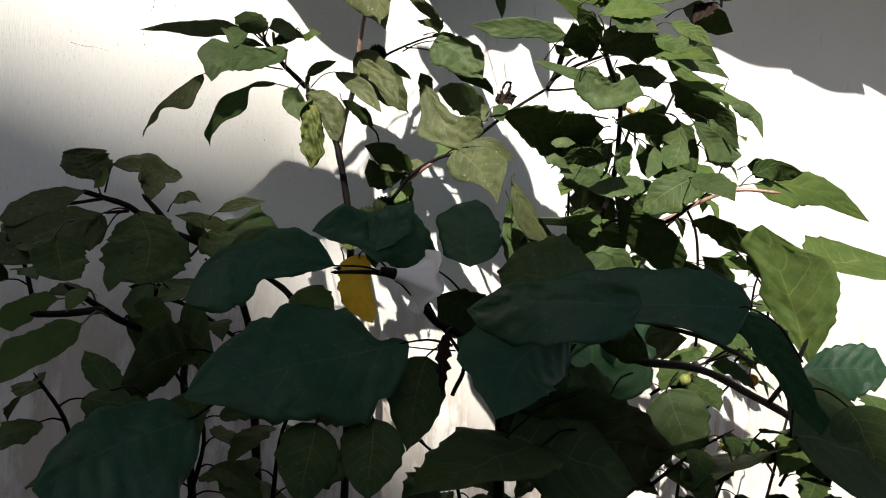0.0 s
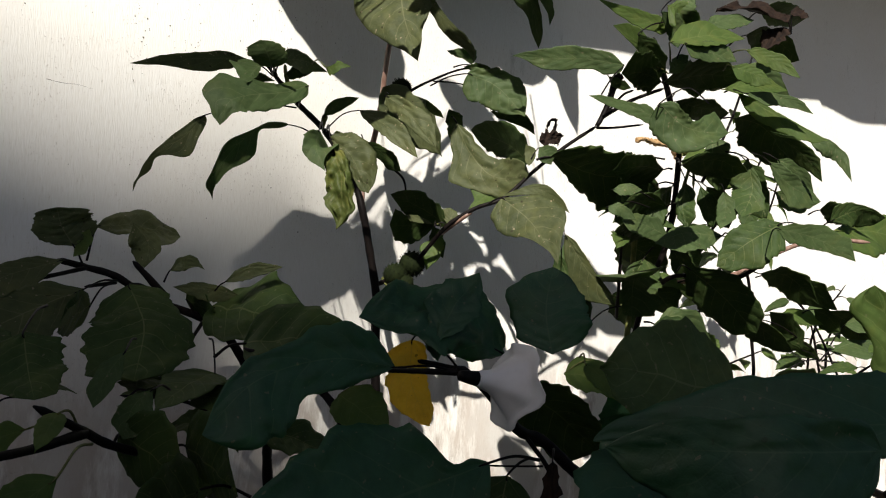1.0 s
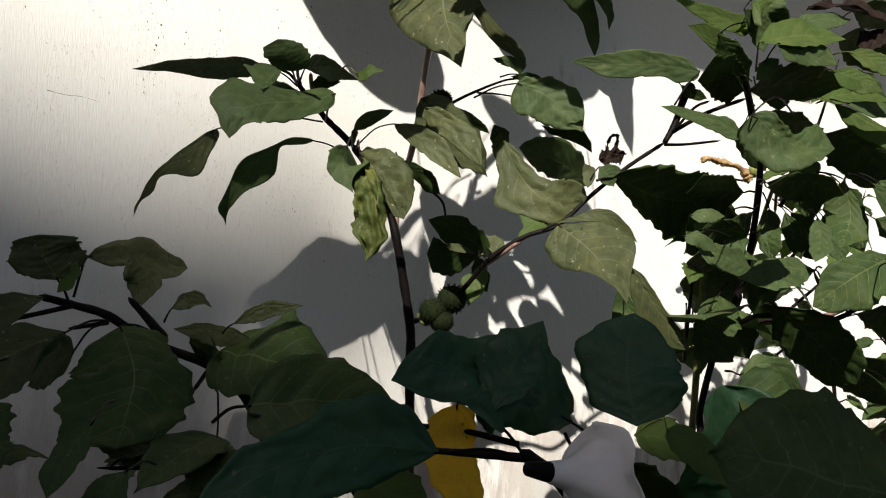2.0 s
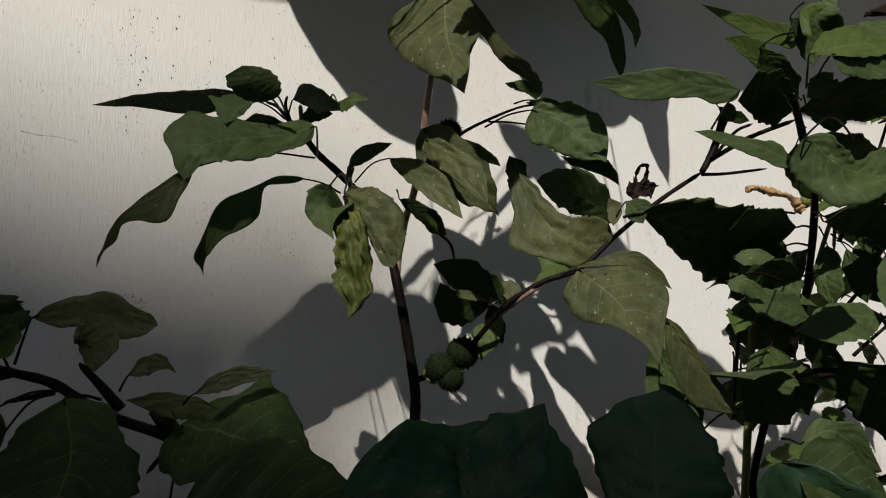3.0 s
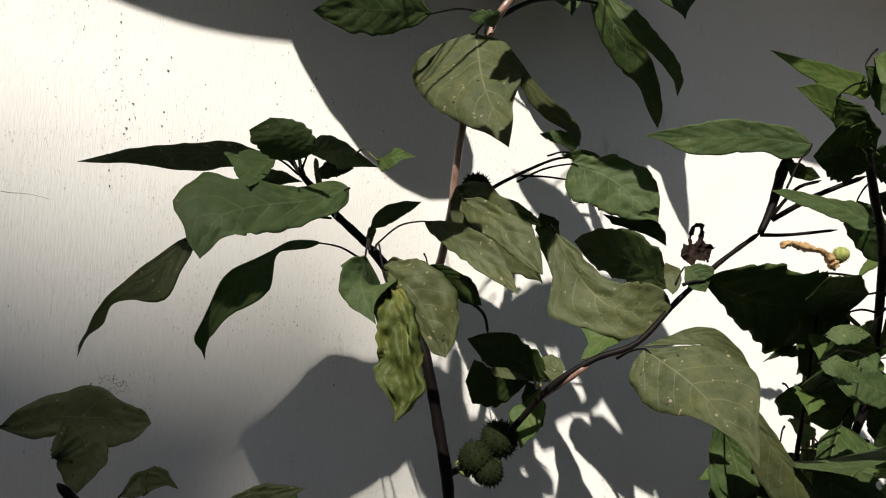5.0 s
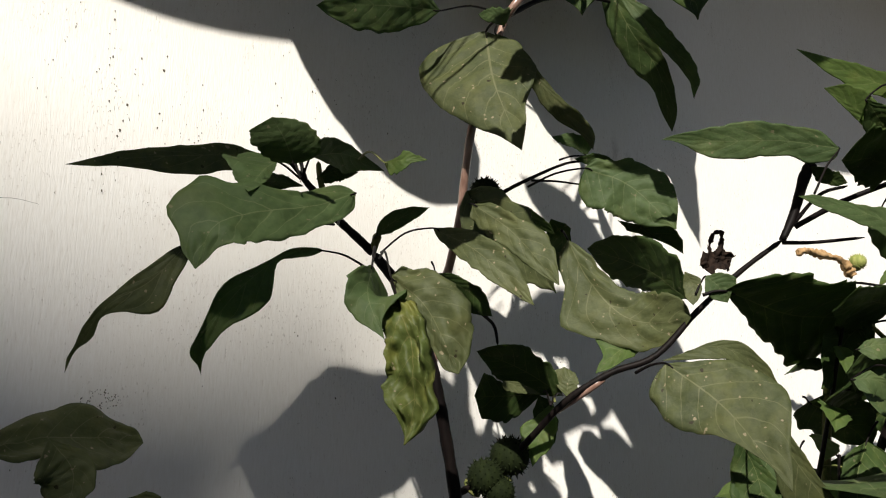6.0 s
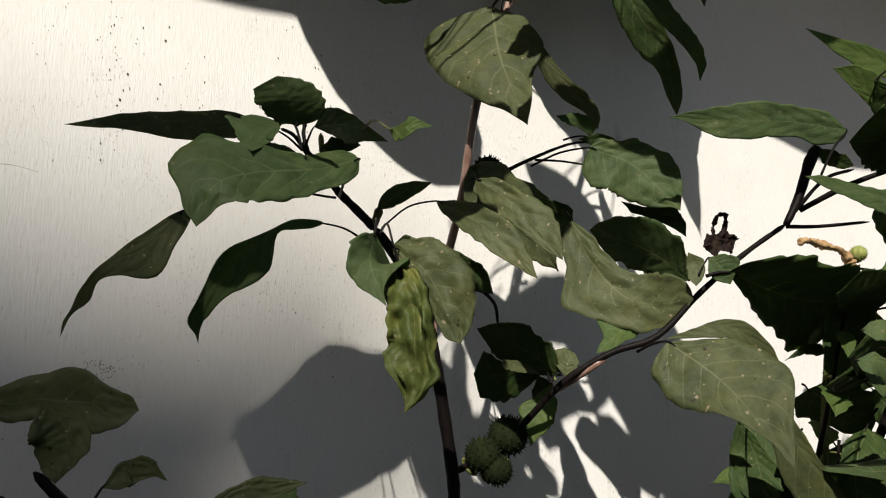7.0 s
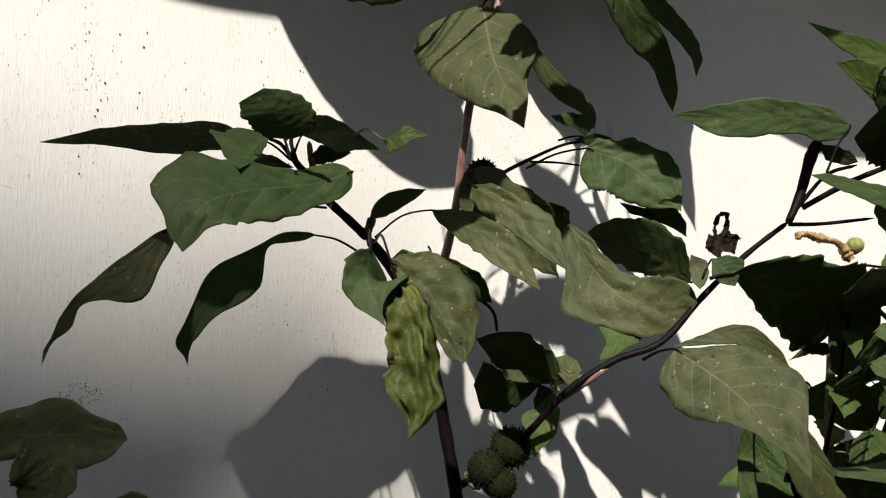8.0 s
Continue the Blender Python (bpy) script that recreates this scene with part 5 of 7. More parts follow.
blade(left_plant, [(-0.584, 1.200, 1.104), (-0.597, 1.200, 1.125), (-0.603, 1.200, 1.146)], (0, 1.3, 4.9, 10.4, 18.1, 24.6, 26.3, 29, 25.5, 23.1, 21.6, 13.5, 0), (8.4, 20.2, 29.8, 33.7, 34.1, 33.9, 33.4, 32.7, 31.6, 30.3, 13.4, 3.2, 0), (-0.07, -0.93, 0.35), start=(-0.572, 1.215, 1.082), seed=51, mat=LEAF_WORN, crinkle=0.3, wave=0.02)
blade(left_plant, [(-0.560, 1.220, 1.128), (-0.512, 1.250, 1.134), (-0.451, 1.285, 1.124)], (0, 1.3, 5.1, 10.7, 15.8, 21.4, 24.6, 28.9, 25.8, 20.5, 18.3, 12.8, 0), (0, 2.4, 9.9, 18.3, 19.2, 20.3, 28.2, 32, 26.6, 19.3, 8.5, 2.1, 0), (-0.03, -0.74, 0.67), start=(-0.569, 1.210, 1.088), seed=52, mat=LEAF_WORN, crinkle=0.6, teeth=0.02, fold=0.1)
blade(left_plant, [(-0.593, 1.200, 1.088), (-0.649, 1.160, 1.069), (-0.693, 1.120, 1.043)], (0, 1.1, 4.3, 9.6, 16.6, 20.8, 22, 21.8, 20.5, 19.1, 18, 14.7, 0), (0, 1.3, 5.1, 11, 14.3, 15.2, 15.9, 14.5, 12.9, 7.6, 3.6, 0.9, 0), (-0.02, -0.81, 0.59), start=(-0.572, 1.215, 1.081), seed=55, mat=LEAF_WORN)
blade(left_plant, [(-0.575, 1.160, 1.058), (-0.642, 1.120, 1.029), (-0.702, 1.080, 0.994)], (0, 2.3, 9.1, 20.2, 31, 33.4, 35.1, 34.2, 29.9, 25.8, 13.5, 3.4, 0), (0, 2.9, 11.4, 24.6, 28.4, 32.5, 36.3, 39.7, 30.9, 18.1, 8.4, 2.2, 0), (-0.03, -0.79, 0.62), start=(-0.535, 1.210, 1.066), seed=56, mat=LEAF_WORN, crinkle=0.45)
blade(left_plant, [(-0.638, 0.970, 1.031), (-0.635, 0.940, 1.006), (-0.631, 0.910, 0.987)], (0, 2.8, 11.1, 24.4, 25.4, 25.4, 25.2, 24.7, 22.3, 18.5, 15.5, 13.6, 0), (0, 2.5, 9.9, 21.8, 23.7, 26, 28.6, 25.4, 22.3, 20, 10.7, 2.8, 0), (-0.04, -0.76, 0.64), start=(-0.617, 1.050, 1.047), seed=59, mat=LEAF, crinkle=0.45)
blade(left_plant, [(-0.637, 0.880, 0.972), (-0.663, 0.860, 0.968), (-0.686, 0.840, 0.952)], (0, 0.5, 2, 4.6, 7.9, 11, 12.9, 13.3, 12.7, 11.9, 11.2, 3, 0), (0, 1.3, 4.6, 9.5, 9.8, 8.8, 9, 10, 11, 7.8, 3.6, 1, 0), (-0.02, -0.92, 0.39), start=(-0.611, 0.920, 0.962), seed=64, mat=LEAF_YOUNG)
blade(left_plant, [(-0.623, 0.800, 0.959), (-0.659, 0.770, 0.942), (-0.691, 0.750, 0.918)], (0, 1.2, 4.6, 10.2, 14, 14.1, 13.6, 11.8, 9.5, 6.6, 3, 0.7, 0), (0, 2.1, 8, 12.8, 13.4, 14.3, 15.9, 18.6, 13.9, 8.1, 3.8, 1, 0), (-0.03, -0.90, 0.44), start=(-0.592, 0.900, 0.953), seed=66, mat=LEAF_YOUNG)
blade(front_plant, [(-0.316, 0.900, 1.027), (-0.316, 0.898, 0.986), (-0.294, 0.896, 0.943)], (0, 6.6, 13, 14.4, 15.6, 16.3, 15.9, 14.9, 13.2, 11.2, 5.7, 1.4, 0), (0, 3.8, 13.7, 21.3, 21.4, 22.2, 25.6, 22.9, 17.9, 12.1, 7.8, 2.4, 0), (-0.42, -0.89, 0.18), start=(-0.298, 0.910, 1.034), seed=107, mat=LEAF_YELLOW, teeth=0.06)
blade(right_plant, [(0.014, 0.890, 1.311), (0.049, 0.875, 1.284), (0.116, 0.865, 1.286)], (0, 2.2, 9.4, 14.5, 14.3, 13.9, 14.2, 14.3, 20.8, 26, 30, 6.1, 0), (0, 11.3, 23.2, 26.7, 32.7, 33.3, 32.7, 25.9, 19.7, 11.5, 5.4, 1.4, 0), (-0.89, -0.40, 0.21), start=(0.296, 1.030, 1.383), seed=127, mat=LEAF_MID, crinkle=0.4)
blade(right_plant, [(0.254, 0.950, 1.379), (0.310, 0.910, 1.340), (0.360, 0.870, 1.311)], (0, 0.5, 1.9, 4.4, 5.7, 5.8, 5.4, 4.1, 2.9, 1.7, 0.7, 0.2, 0), (0, 1.8, 7, 15.1, 19.9, 19.2, 19.2, 18.4, 16.4, 14.6, 6.8, 1.7, 0), (-0.91, -0.30, 0.28), start=(0.297, 1.000, 1.396), seed=146, mat=LEAF_YOUNG)
blade(right_plant, [(0.353, 0.900, 1.321), (0.390, 0.870, 1.303), (0.389, 0.850, 1.251)], (0, 0.5, 1.6, 3, 4.7, 3.2, 1.1, 4.2, 3.4, 2.1, 1.2, 0.3, 0), (0, 1.3, 6.1, 15.5, 22.4, 21.9, 20.2, 15.9, 9.3, 5.2, 2.1, 0.5, 0), (-0.94, -0.24, 0.24), start=(0.367, 0.950, 1.356), seed=147, mat=LEAF_MID)
blade(right_plant, [(0.278, 0.910, 1.318), (0.334, 0.890, 1.286), (0.364, 0.880, 1.251)], (0, 1, 4.1, 8.8, 15, 14.2, 13.4, 13.8, 8.7, 5.2, 2.5, 0.7, 0), (0, 0.9, 3.8, 8.6, 14.9, 17, 15.9, 13.2, 9.3, 5.4, 2.4, 0.6, 0), (-0.68, -0.35, -0.65), seed=148, mat=LEAF)
blade(right_plant, [(0.158, 1.000, 1.464), (0.101, 1.015, 1.476), (0.040, 1.030, 1.490)], (0, 2.7, 9.8, 10.9, 12.4, 13.5, 12, 10.9, 7.3, 4.3, 2, 0.5, 0), (0, 1.4, 5.5, 12.1, 12.1, 10.9, 9.3, 7, 4.7, 2.7, 1.2, 0.3, 0), (-0.92, -0.40, 0.04), start=(0.172, 1.000, 1.443), seed=121, mat=LEAF_YOUNG, teeth=0.06)
blade(right_plant, [(0.133, 1.000, 1.404), (0.102, 1.010, 1.436), (0.063, 1.020, 1.454)], (0, 0.4, 1.5, 3.5, 5, 6.4, 7.1, 6.1, 4.4, 2.5, 1.1, 0.3, 0), (0, 0.5, 2, 4.2, 7.2, 11, 15, 16.9, 14.8, 10.2, 4.8, 1.3, 0), (-0.92, -0.38, -0.00), start=(0.160, 1.000, 1.399), seed=122, mat=LEAF_YOUNG, teeth=0.05)
blade(right_plant, [(0.152, 1.000, 1.406), (0.119, 1.010, 1.396), (0.084, 1.020, 1.389)], (11, 26.3, 39.5, 43.9, 42.2, 39.5, 30.9, 22.6, 15.2, 9, 4.1, 1.1, 0), (0, 1.2, 4.9, 10.9, 18.7, 27.6, 36.7, 43.5, 43.7, 43.6, 43.5, 43.3, 0), (-0.48, -0.31, -0.82), seed=125, mat=LEAF)
blade(right_plant, [(0.149, 1.000, 1.328), (0.097, 1.015, 1.343), (0.032, 1.030, 1.350)], (0, 2.3, 9.3, 13.2, 12.8, 12.4, 12.2, 11.2, 9, 5.4, 2.3, 0.6, 0), (0, 0.9, 3.5, 7.4, 11.9, 9.1, 6.7, 5.4, 5.6, 5.8, 2.7, 0.7, 0), (-0.90, -0.39, 0.19), start=(0.176, 1.000, 1.327), seed=160, mat=LEAF_MID)
blade(right_plant, [(0.298, 0.900, 1.186), (0.246, 0.920, 1.154), (0.219, 0.950, 1.119)], (0, 4.6, 18.7, 31.4, 34.4, 37.6, 40.3, 35.7, 28.6, 22, 14.1, 3.5, 0), (0, 2.1, 8.1, 17.5, 20.5, 24.1, 28.8, 25.1, 19.8, 13.8, 6.4, 1.7, 0), (-0.86, -0.51, -0.05), start=(0.455, 0.950, 1.172), seed=143, mat=LEAF)
blade(right_plant, [(0.234, 0.870, 1.173), (0.194, 0.790, 1.155), (0.147, 0.720, 1.126)], (0, 1.5, 5.6, 12, 13.8, 16.1, 19.7, 18.6, 18.6, 11.5, 5.4, 1.4, 0), (0, 1.1, 4.5, 10.1, 16.4, 16.3, 15.2, 12.3, 8.1, 3.9, 1.7, 0.4, 0), (-0.91, -0.24, 0.35), start=(0.341, 0.950, 1.149), seed=144, mat=LEAF_MID)
leaf(left_plant, (-0.567, 1.170, 1.040), (-0.602, 1.120, 1.015), 0.052, (-0.848, 0.472, 0.242), start=(-0.537, 1.210, 1.064), teeth=0.06, seed=57)
leaf(left_plant, (-0.434, 1.170, 1.038), (-0.339, 1.080, 1.019), 0.125, (-0.267, -0.462, 0.846), start=(-0.436, 1.190, 1.020), teeth=0.05, seed=61, sag=0.08, crinkle=0.45, wave=0.05)
leaf(left_plant, (-0.453, 1.080, 0.974), (-0.530, 1.000, 0.953), 0.054, (0.032, -0.287, 0.957), start=(-0.434, 1.180, 1.000), teeth=0.05, seed=63)
leaf(left_plant, (-0.617, 0.880, 0.982), (-0.633, 0.850, 0.963), 0.018, (-0.060, -0.514, 0.856), start=(-0.598, 0.930, 0.958), teeth=0.04, seed=65, tint=0.2)
leaf(left_plant, (-0.566, 0.950, 0.947), (-0.521, 0.900, 0.913), 0.073, (0.786, 0.599, 0.155), start=(-0.573, 0.930, 0.943), teeth=0.05, seed=67)
leaf(left_plant, (-0.511, 0.950, 0.932), (-0.495, 0.850, 0.915), 0.089, (0.980, 0.125, 0.153), start=(-0.529, 0.930, 0.934), teeth=0.05, seed=68)
leaf(left_plant, (-0.459, 1.200, 1.046), (-0.431, 1.160, 1.029), 0.051, (0.796, 0.322, 0.513), start=(-0.451, 1.200, 1.032), teeth=0.1, seed=70)
leaf(front_plant, (0.107, 1.120, 0.998), (0.108, 1.150, 1.153), 0.064, (-0.617, -0.771, 0.157), start=(0.246, 1.140, 1.051), teeth=0.05, seed=87)
leaf(front_plant, (-0.154, 0.660, 1.005), (-0.225, 0.740, 1.020), 0.104, (-0.561, -0.597, 0.574), start=(-0.080, 0.660, 0.953), teeth=0.05, seed=88, sag=0.06, peak=0.45, acum=0.5, tint=0.1, crinkle=0.45, wave=0.05)
leaf(front_plant, (0.424, 0.760, 1.046), (0.604, 0.720, 1.055), 0.168, (-0.121, -0.349, 0.929), start=(0.335, 0.720, 0.970), teeth=0.08, seed=92, tint=0.15)
leaf(front_plant, (-0.524, 0.850, 0.924), (-0.591, 0.800, 0.904), 0.080, (-0.623, 0.736, 0.264), start=(-0.478, 0.870, 0.907), teeth=0.05, seed=95)
leaf(front_plant, (-0.421, 0.750, 0.867), (-0.452, 0.700, 0.807), 0.062, (-0.067, 0.782, -0.620), start=(-0.385, 0.780, 0.885), teeth=0.05, seed=96)
leaf(front_plant, (-0.360, 0.750, 0.867), (-0.386, 0.700, 0.803), 0.065, (0.325, 0.681, -0.656), start=(-0.360, 0.780, 0.889), teeth=0.05, seed=97)
leaf(front_plant, (-0.272, 0.800, 0.918), (-0.319, 0.750, 0.828), 0.065, (0.219, 0.800, -0.558), start=(-0.246, 0.800, 0.931), teeth=0.05, seed=98)
leaf(front_plant, (-0.162, 0.720, 0.827), (-0.367, 0.660, 0.819), 0.124, (-0.013, -0.085, 0.996), start=(-0.112, 0.720, 0.841), teeth=0.05, seed=99)
leaf(front_plant, (-0.195, 0.740, 0.837), (-0.048, 0.680, 0.780), 0.148, (0.020, -0.661, 0.750), start=(-0.116, 0.720, 0.881), teeth=0.05, seed=100)
leaf(front_plant, (0.020, 0.800, 0.855), (-0.127, 0.740, 0.811), 0.128, (-0.365, 0.930, -0.047), start=(0.082, 0.820, 0.878), teeth=0.05, seed=101)
leaf(front_plant, (0.250, 0.900, 0.827), (0.283, 0.860, 0.705), 0.105, (-0.469, -0.869, 0.160), start=(0.299, 0.920, 0.849), teeth=0.05, seed=102, tint=0.1)
leaf(front_plant, (0.596, 0.850, 0.738), (0.417, 0.800, 0.693), 0.076, (-0.173, -0.243, 0.954), start=(0.657, 0.850, 0.695), teeth=0.05, seed=103, tint=0.15)
leaf(front_plant, (0.234, 0.600, 0.871), (0.242, 0.550, 0.771), 0.109, (-0.277, -0.867, 0.414), start=(0.142, 0.620, 0.894), teeth=0.05, seed=105)
leaf(front_plant, (0.522, 0.900, 0.695), (0.300, 0.850, 0.678), 0.161, (-0.144, 0.317, 0.938), start=(0.573, 0.900, 0.711), teeth=0.05, seed=106)
leaf(front_plant, (-0.400, 0.880, 0.982), (-0.370, 0.840, 0.953), 0.055, (-0.123, -0.636, 0.762), start=(-0.362, 0.900, 0.981), teeth=0.05, seed=108, tint=0.25)
leaf(front_plant, (-0.021, 1.000, 0.968), (0.043, 0.950, 0.951), 0.075, (-0.167, -0.504, 0.847), start=(0.041, 1.000, 0.981), teeth=0.05, seed=109, tint=0.3)
leaf(front_plant, (0.082, 0.950, 1.024), (0.147, 0.900, 0.991), 0.084, (-0.285, -0.758, 0.587), start=(0.083, 0.980, 1.013), teeth=0.05, seed=110)
leaf(front_plant, (-0.084, 0.900, 0.996), (-0.051, 0.850, 0.949), 0.052, (-0.042, -0.698, 0.715), start=(-0.045, 0.950, 0.996), teeth=0.05, seed=112, tint=0.3)
leaf(front_plant, (-0.456, 0.980, 1.017), (-0.349, 0.930, 1.021), 0.116, (-0.226, -0.426, 0.876), start=(-0.477, 1.000, 1.002), teeth=0.05, seed=113)
leaf(front_plant, (-0.602, 0.750, 0.910), (-0.622, 0.780, 0.939), 0.030, (0.179, -0.613, 0.770), start=(-0.570, 0.780, 0.897), teeth=0.05, seed=114)
blade(right_plant, [(0.076, 0.930, 1.410), (0.134, 0.920, 1.429), (0.210, 0.910, 1.439)], (0, 1.5, 5.6, 11.9, 20, 29.7, 27.6, 28.4, 21.9, 16.1, 7.8, 2.1, 0), (0, 1.2, 5.1, 11.8, 19.1, 23.4, 24.7, 21.5, 14.5, 8.3, 3.7, 0.9, 0), (-0.87, -0.40, 0.27), start=(0.140, 0.980, 1.403), seed=503, mat=LEAF_YOUNG, teeth=0.06)
blade(right_plant, [(0.094, 0.920, 1.410), (0.132, 0.910, 1.404), (0.179, 0.900, 1.398)], (0, 0.6, 2.2, 4.7, 8, 11.9, 15.9, 17.2, 18.3, 18.1, 8.2, 2, 0), (0, 1.8, 7, 15, 16.4, 15.1, 13.8, 11.9, 8.1, 4.7, 2.1, 0.5, 0), (-0.91, -0.39, 0.15), start=(0.147, 0.980, 1.397), seed=504, mat=LEAF_MID)
blade(right_plant, [(0.128, 0.980, 1.376), (0.202, 0.965, 1.398), (0.275, 0.950, 1.402)], (0, 8.2, 30.5, 36.4, 35.8, 36.6, 32.6, 29.5, 23.2, 13.5, 6.2, 1.6, 0), (0, 1.4, 5.6, 12.4, 21.1, 25.9, 29.2, 29.9, 28.4, 20.7, 9.2, 2.3, 0), (-0.48, -0.33, -0.81), start=(0.168, 1.000, 1.389), seed=505, mat=LEAF, teeth=0.06)
blade(right_plant, [(0.113, 0.960, 1.382), (0.127, 0.955, 1.398), (0.141, 0.950, 1.411)], (0, 0.4, 1.6, 3.6, 6.1, 9.1, 11.7, 10.6, 9.9, 8.5, 4, 1, 0), (0, 1.6, 6.4, 13.2, 12.9, 12.6, 12.1, 10.6, 7.2, 4.2, 1.9, 0.5, 0), (-0.89, -0.43, 0.17), seed=506, mat=LEAF_MID)
blade(right_plant, [(0.167, 0.900, 1.390), (0.194, 0.885, 1.381), (0.216, 0.870, 1.368)], (0, 0.6, 2.5, 5.3, 9.1, 11.6, 10, 9.3, 7.3, 4.3, 2, 0.5, 0), (0, 1.6, 6.7, 15.2, 17.5, 17.1, 16.2, 14.9, 11.7, 6.9, 3.1, 0.8, 0), (-0.90, -0.34, 0.26), start=(0.219, 0.950, 1.404), seed=507, mat=LEAF_YOUNG)
blade(right_plant, [(0.197, 0.900, 1.418), (0.230, 0.875, 1.404), (0.249, 0.850, 1.378)], (0, 1, 3.7, 7.9, 10, 9.4, 9.7, 10.8, 6.9, 4.1, 1.9, 0.5, 0), (0, 0.7, 3, 6.8, 11.6, 13.4, 12.5, 10.6, 8.1, 4.9, 2.2, 0.5, 0), (-0.93, -0.32, 0.17), start=(0.201, 0.930, 1.419), seed=508, mat=LEAF_YOUNG, teeth=0.08)
blade(right_plant, [(0.223, 0.920, 1.367), (0.282, 0.895, 1.365), (0.318, 0.870, 1.343)], (0, 0.4, 1.4, 2.8, 4.6, 4.5, 4.6, 7.1, 7.4, 4.4, 2.1, 0.6, 0), (0, 0.9, 4, 9.4, 16, 15.9, 13.5, 9.8, 5.9, 3.3, 1.4, 0.3, 0), (-0.94, -0.31, 0.14), start=(0.251, 0.970, 1.382), seed=509, mat=LEAF_MID, teeth=0.06)
blade(right_plant, [(0.146, 1.000, 1.384), (0.125, 1.010, 1.393), (0.099, 1.020, 1.393)], (0, 3.7, 13, 15.2, 18.1, 20.8, 22.5, 18.1, 12.7, 7.5, 3.3, 0.8, 0), (0, 0.6, 2.3, 5, 8.4, 13, 14.8, 13.6, 13.4, 13.2, 6.2, 1.6, 0), (-0.49, -0.39, -0.78), start=(0.162, 1.000, 1.372), seed=510, mat=LEAF)
blade(right_plant, [(0.196, 1.000, 1.268), (0.263, 0.985, 1.282), (0.327, 0.970, 1.262)], (0, 2.1, 7.5, 15, 17.8, 14.1, 14, 18.6, 12, 7.1, 3.4, 0.9, 0), (0, 1.6, 6.5, 14.8, 25.2, 33.6, 37, 35.8, 29.5, 20.9, 9.1, 2.2, 0), (-0.60, -0.39, -0.70), start=(0.239, 1.040, 1.282), seed=511, mat=LEAF)
blade(right_plant, [(0.314, 0.970, 1.290), (0.314, 0.960, 1.240), (0.275, 0.950, 1.195)], (0, 0.6, 2.3, 4.9, 8.2, 11.9, 13.7, 18.7, 25.1, 14.4, 7, 1.9, 0), (0, 1.8, 7.5, 17.1, 29, 30.6, 29.9, 28.3, 24.9, 20.1, 11.4, 2.6, 0), (-0.84, -0.50, -0.22), start=(0.300, 1.000, 1.302), seed=512, mat=LEAF)
blade(right_plant, [(0.273, 0.980, 1.236), (0.264, 0.970, 1.207), (0.238, 0.960, 1.175)], (0, 0.7, 2.6, 5.6, 9.6, 12.9, 13.5, 15.2, 17.5, 11.5, 5.4, 1.4, 0), (0, 0.8, 3.3, 7.4, 11.6, 12.7, 13, 12.4, 11.2, 7.1, 3.2, 0.8, 0), (-0.91, -0.36, 0.19), start=(0.317, 1.020, 1.254), seed=513, mat=LEAF_MID)
blade(right_plant, [(0.306, 0.930, 1.280), (0.337, 0.915, 1.247), (0.398, 0.900, 1.226)], (0, 1.1, 4.5, 10.3, 14.8, 16.1, 17, 17.1, 15, 9.1, 3.8, 0.9, 0), (0, 0.6, 2.2, 4.4, 7.4, 10.6, 15.6, 27, 25.5, 20.3, 9.6, 2.6, 0), (-0.93, -0.29, 0.25), start=(0.326, 0.970, 1.300), seed=514, mat=LEAF_MID, teeth=0.06)
blade(right_plant, [(0.464, 0.920, 1.202), (0.511, 0.900, 1.222), (0.556, 0.880, 1.213)], (0, 7, 21.5, 23.8, 20.1, 16.7, 10.3, 7.5, 7.1, 4.3, 2.1, 0.6, 0), (0, 1.2, 4.8, 11.1, 19.1, 25.9, 30.1, 32.4, 29.1, 23, 17.5, 4.6, 0), (-0.81, -0.36, -0.46), start=(0.472, 0.950, 1.182), seed=515, mat=LEAF)
blade(right_plant, [(0.301, 1.000, 1.169), (0.255, 1.015, 1.173), (0.205, 1.030, 1.159)], (0, 1.4, 5.6, 12.7, 21.6, 29.8, 34.2, 34, 28.6, 21.3, 11.8, 2.8, 0), (0, 0.9, 3.1, 6.3, 10.7, 10.7, 11.5, 13.4, 8.8, 5.3, 2.5, 0.7, 0), (-0.85, -0.37, 0.38), start=(0.350, 1.020, 1.159), seed=516, mat=LEAF_MID)
blade(right_plant, [(0.216, 1.000, 1.117), (0.283, 0.985, 1.076), (0.352, 0.970, 1.019)], (0, 2.7, 10.2, 21.8, 34.6, 36.6, 40.3, 40.1, 34.6, 30.2, 14.2, 3.6, 0), (0, 2.5, 10, 21.9, 35.3, 39.1, 42.3, 44.4, 40.4, 34.2, 26.6, 6.6, 0), (-0.73, -0.47, -0.50), start=(0.271, 1.060, 1.112), seed=517, mat=LEAF)
blade(right_plant, [(0.515, 1.050, 1.111), (0.604, 1.035, 1.095), (0.684, 1.020, 1.053)], (0, 1.8, 6.6, 13.7, 15.7, 15.4, 17.6, 22, 14.4, 8.5, 4, 1, 0), (0, 1.4, 5.7, 12.8, 21.9, 31.1, 34.7, 31.3, 24.6, 16.5, 7.2, 1.8, 0), (-0.85, -0.44, -0.28), start=(0.483, 1.060, 1.108), seed=518, mat=LEAF)
blade(right_plant, [(0.535, 1.050, 1.040), (0.582, 1.035, 1.044), (0.635, 1.020, 1.027)], (0, 0.7, 2.8, 5.9, 9.7, 14.9, 14.8, 15.9, 19.6, 11.5, 5.8, 1.6, 0), (0, 2, 8.6, 20.6, 25.4, 27.4, 25.2, 20.4, 14.9, 8.5, 3.8, 0.9, 0), (-0.81, -0.23, 0.54), start=(0.519, 1.070, 1.039), seed=519, mat=LEAF_YOUNG)
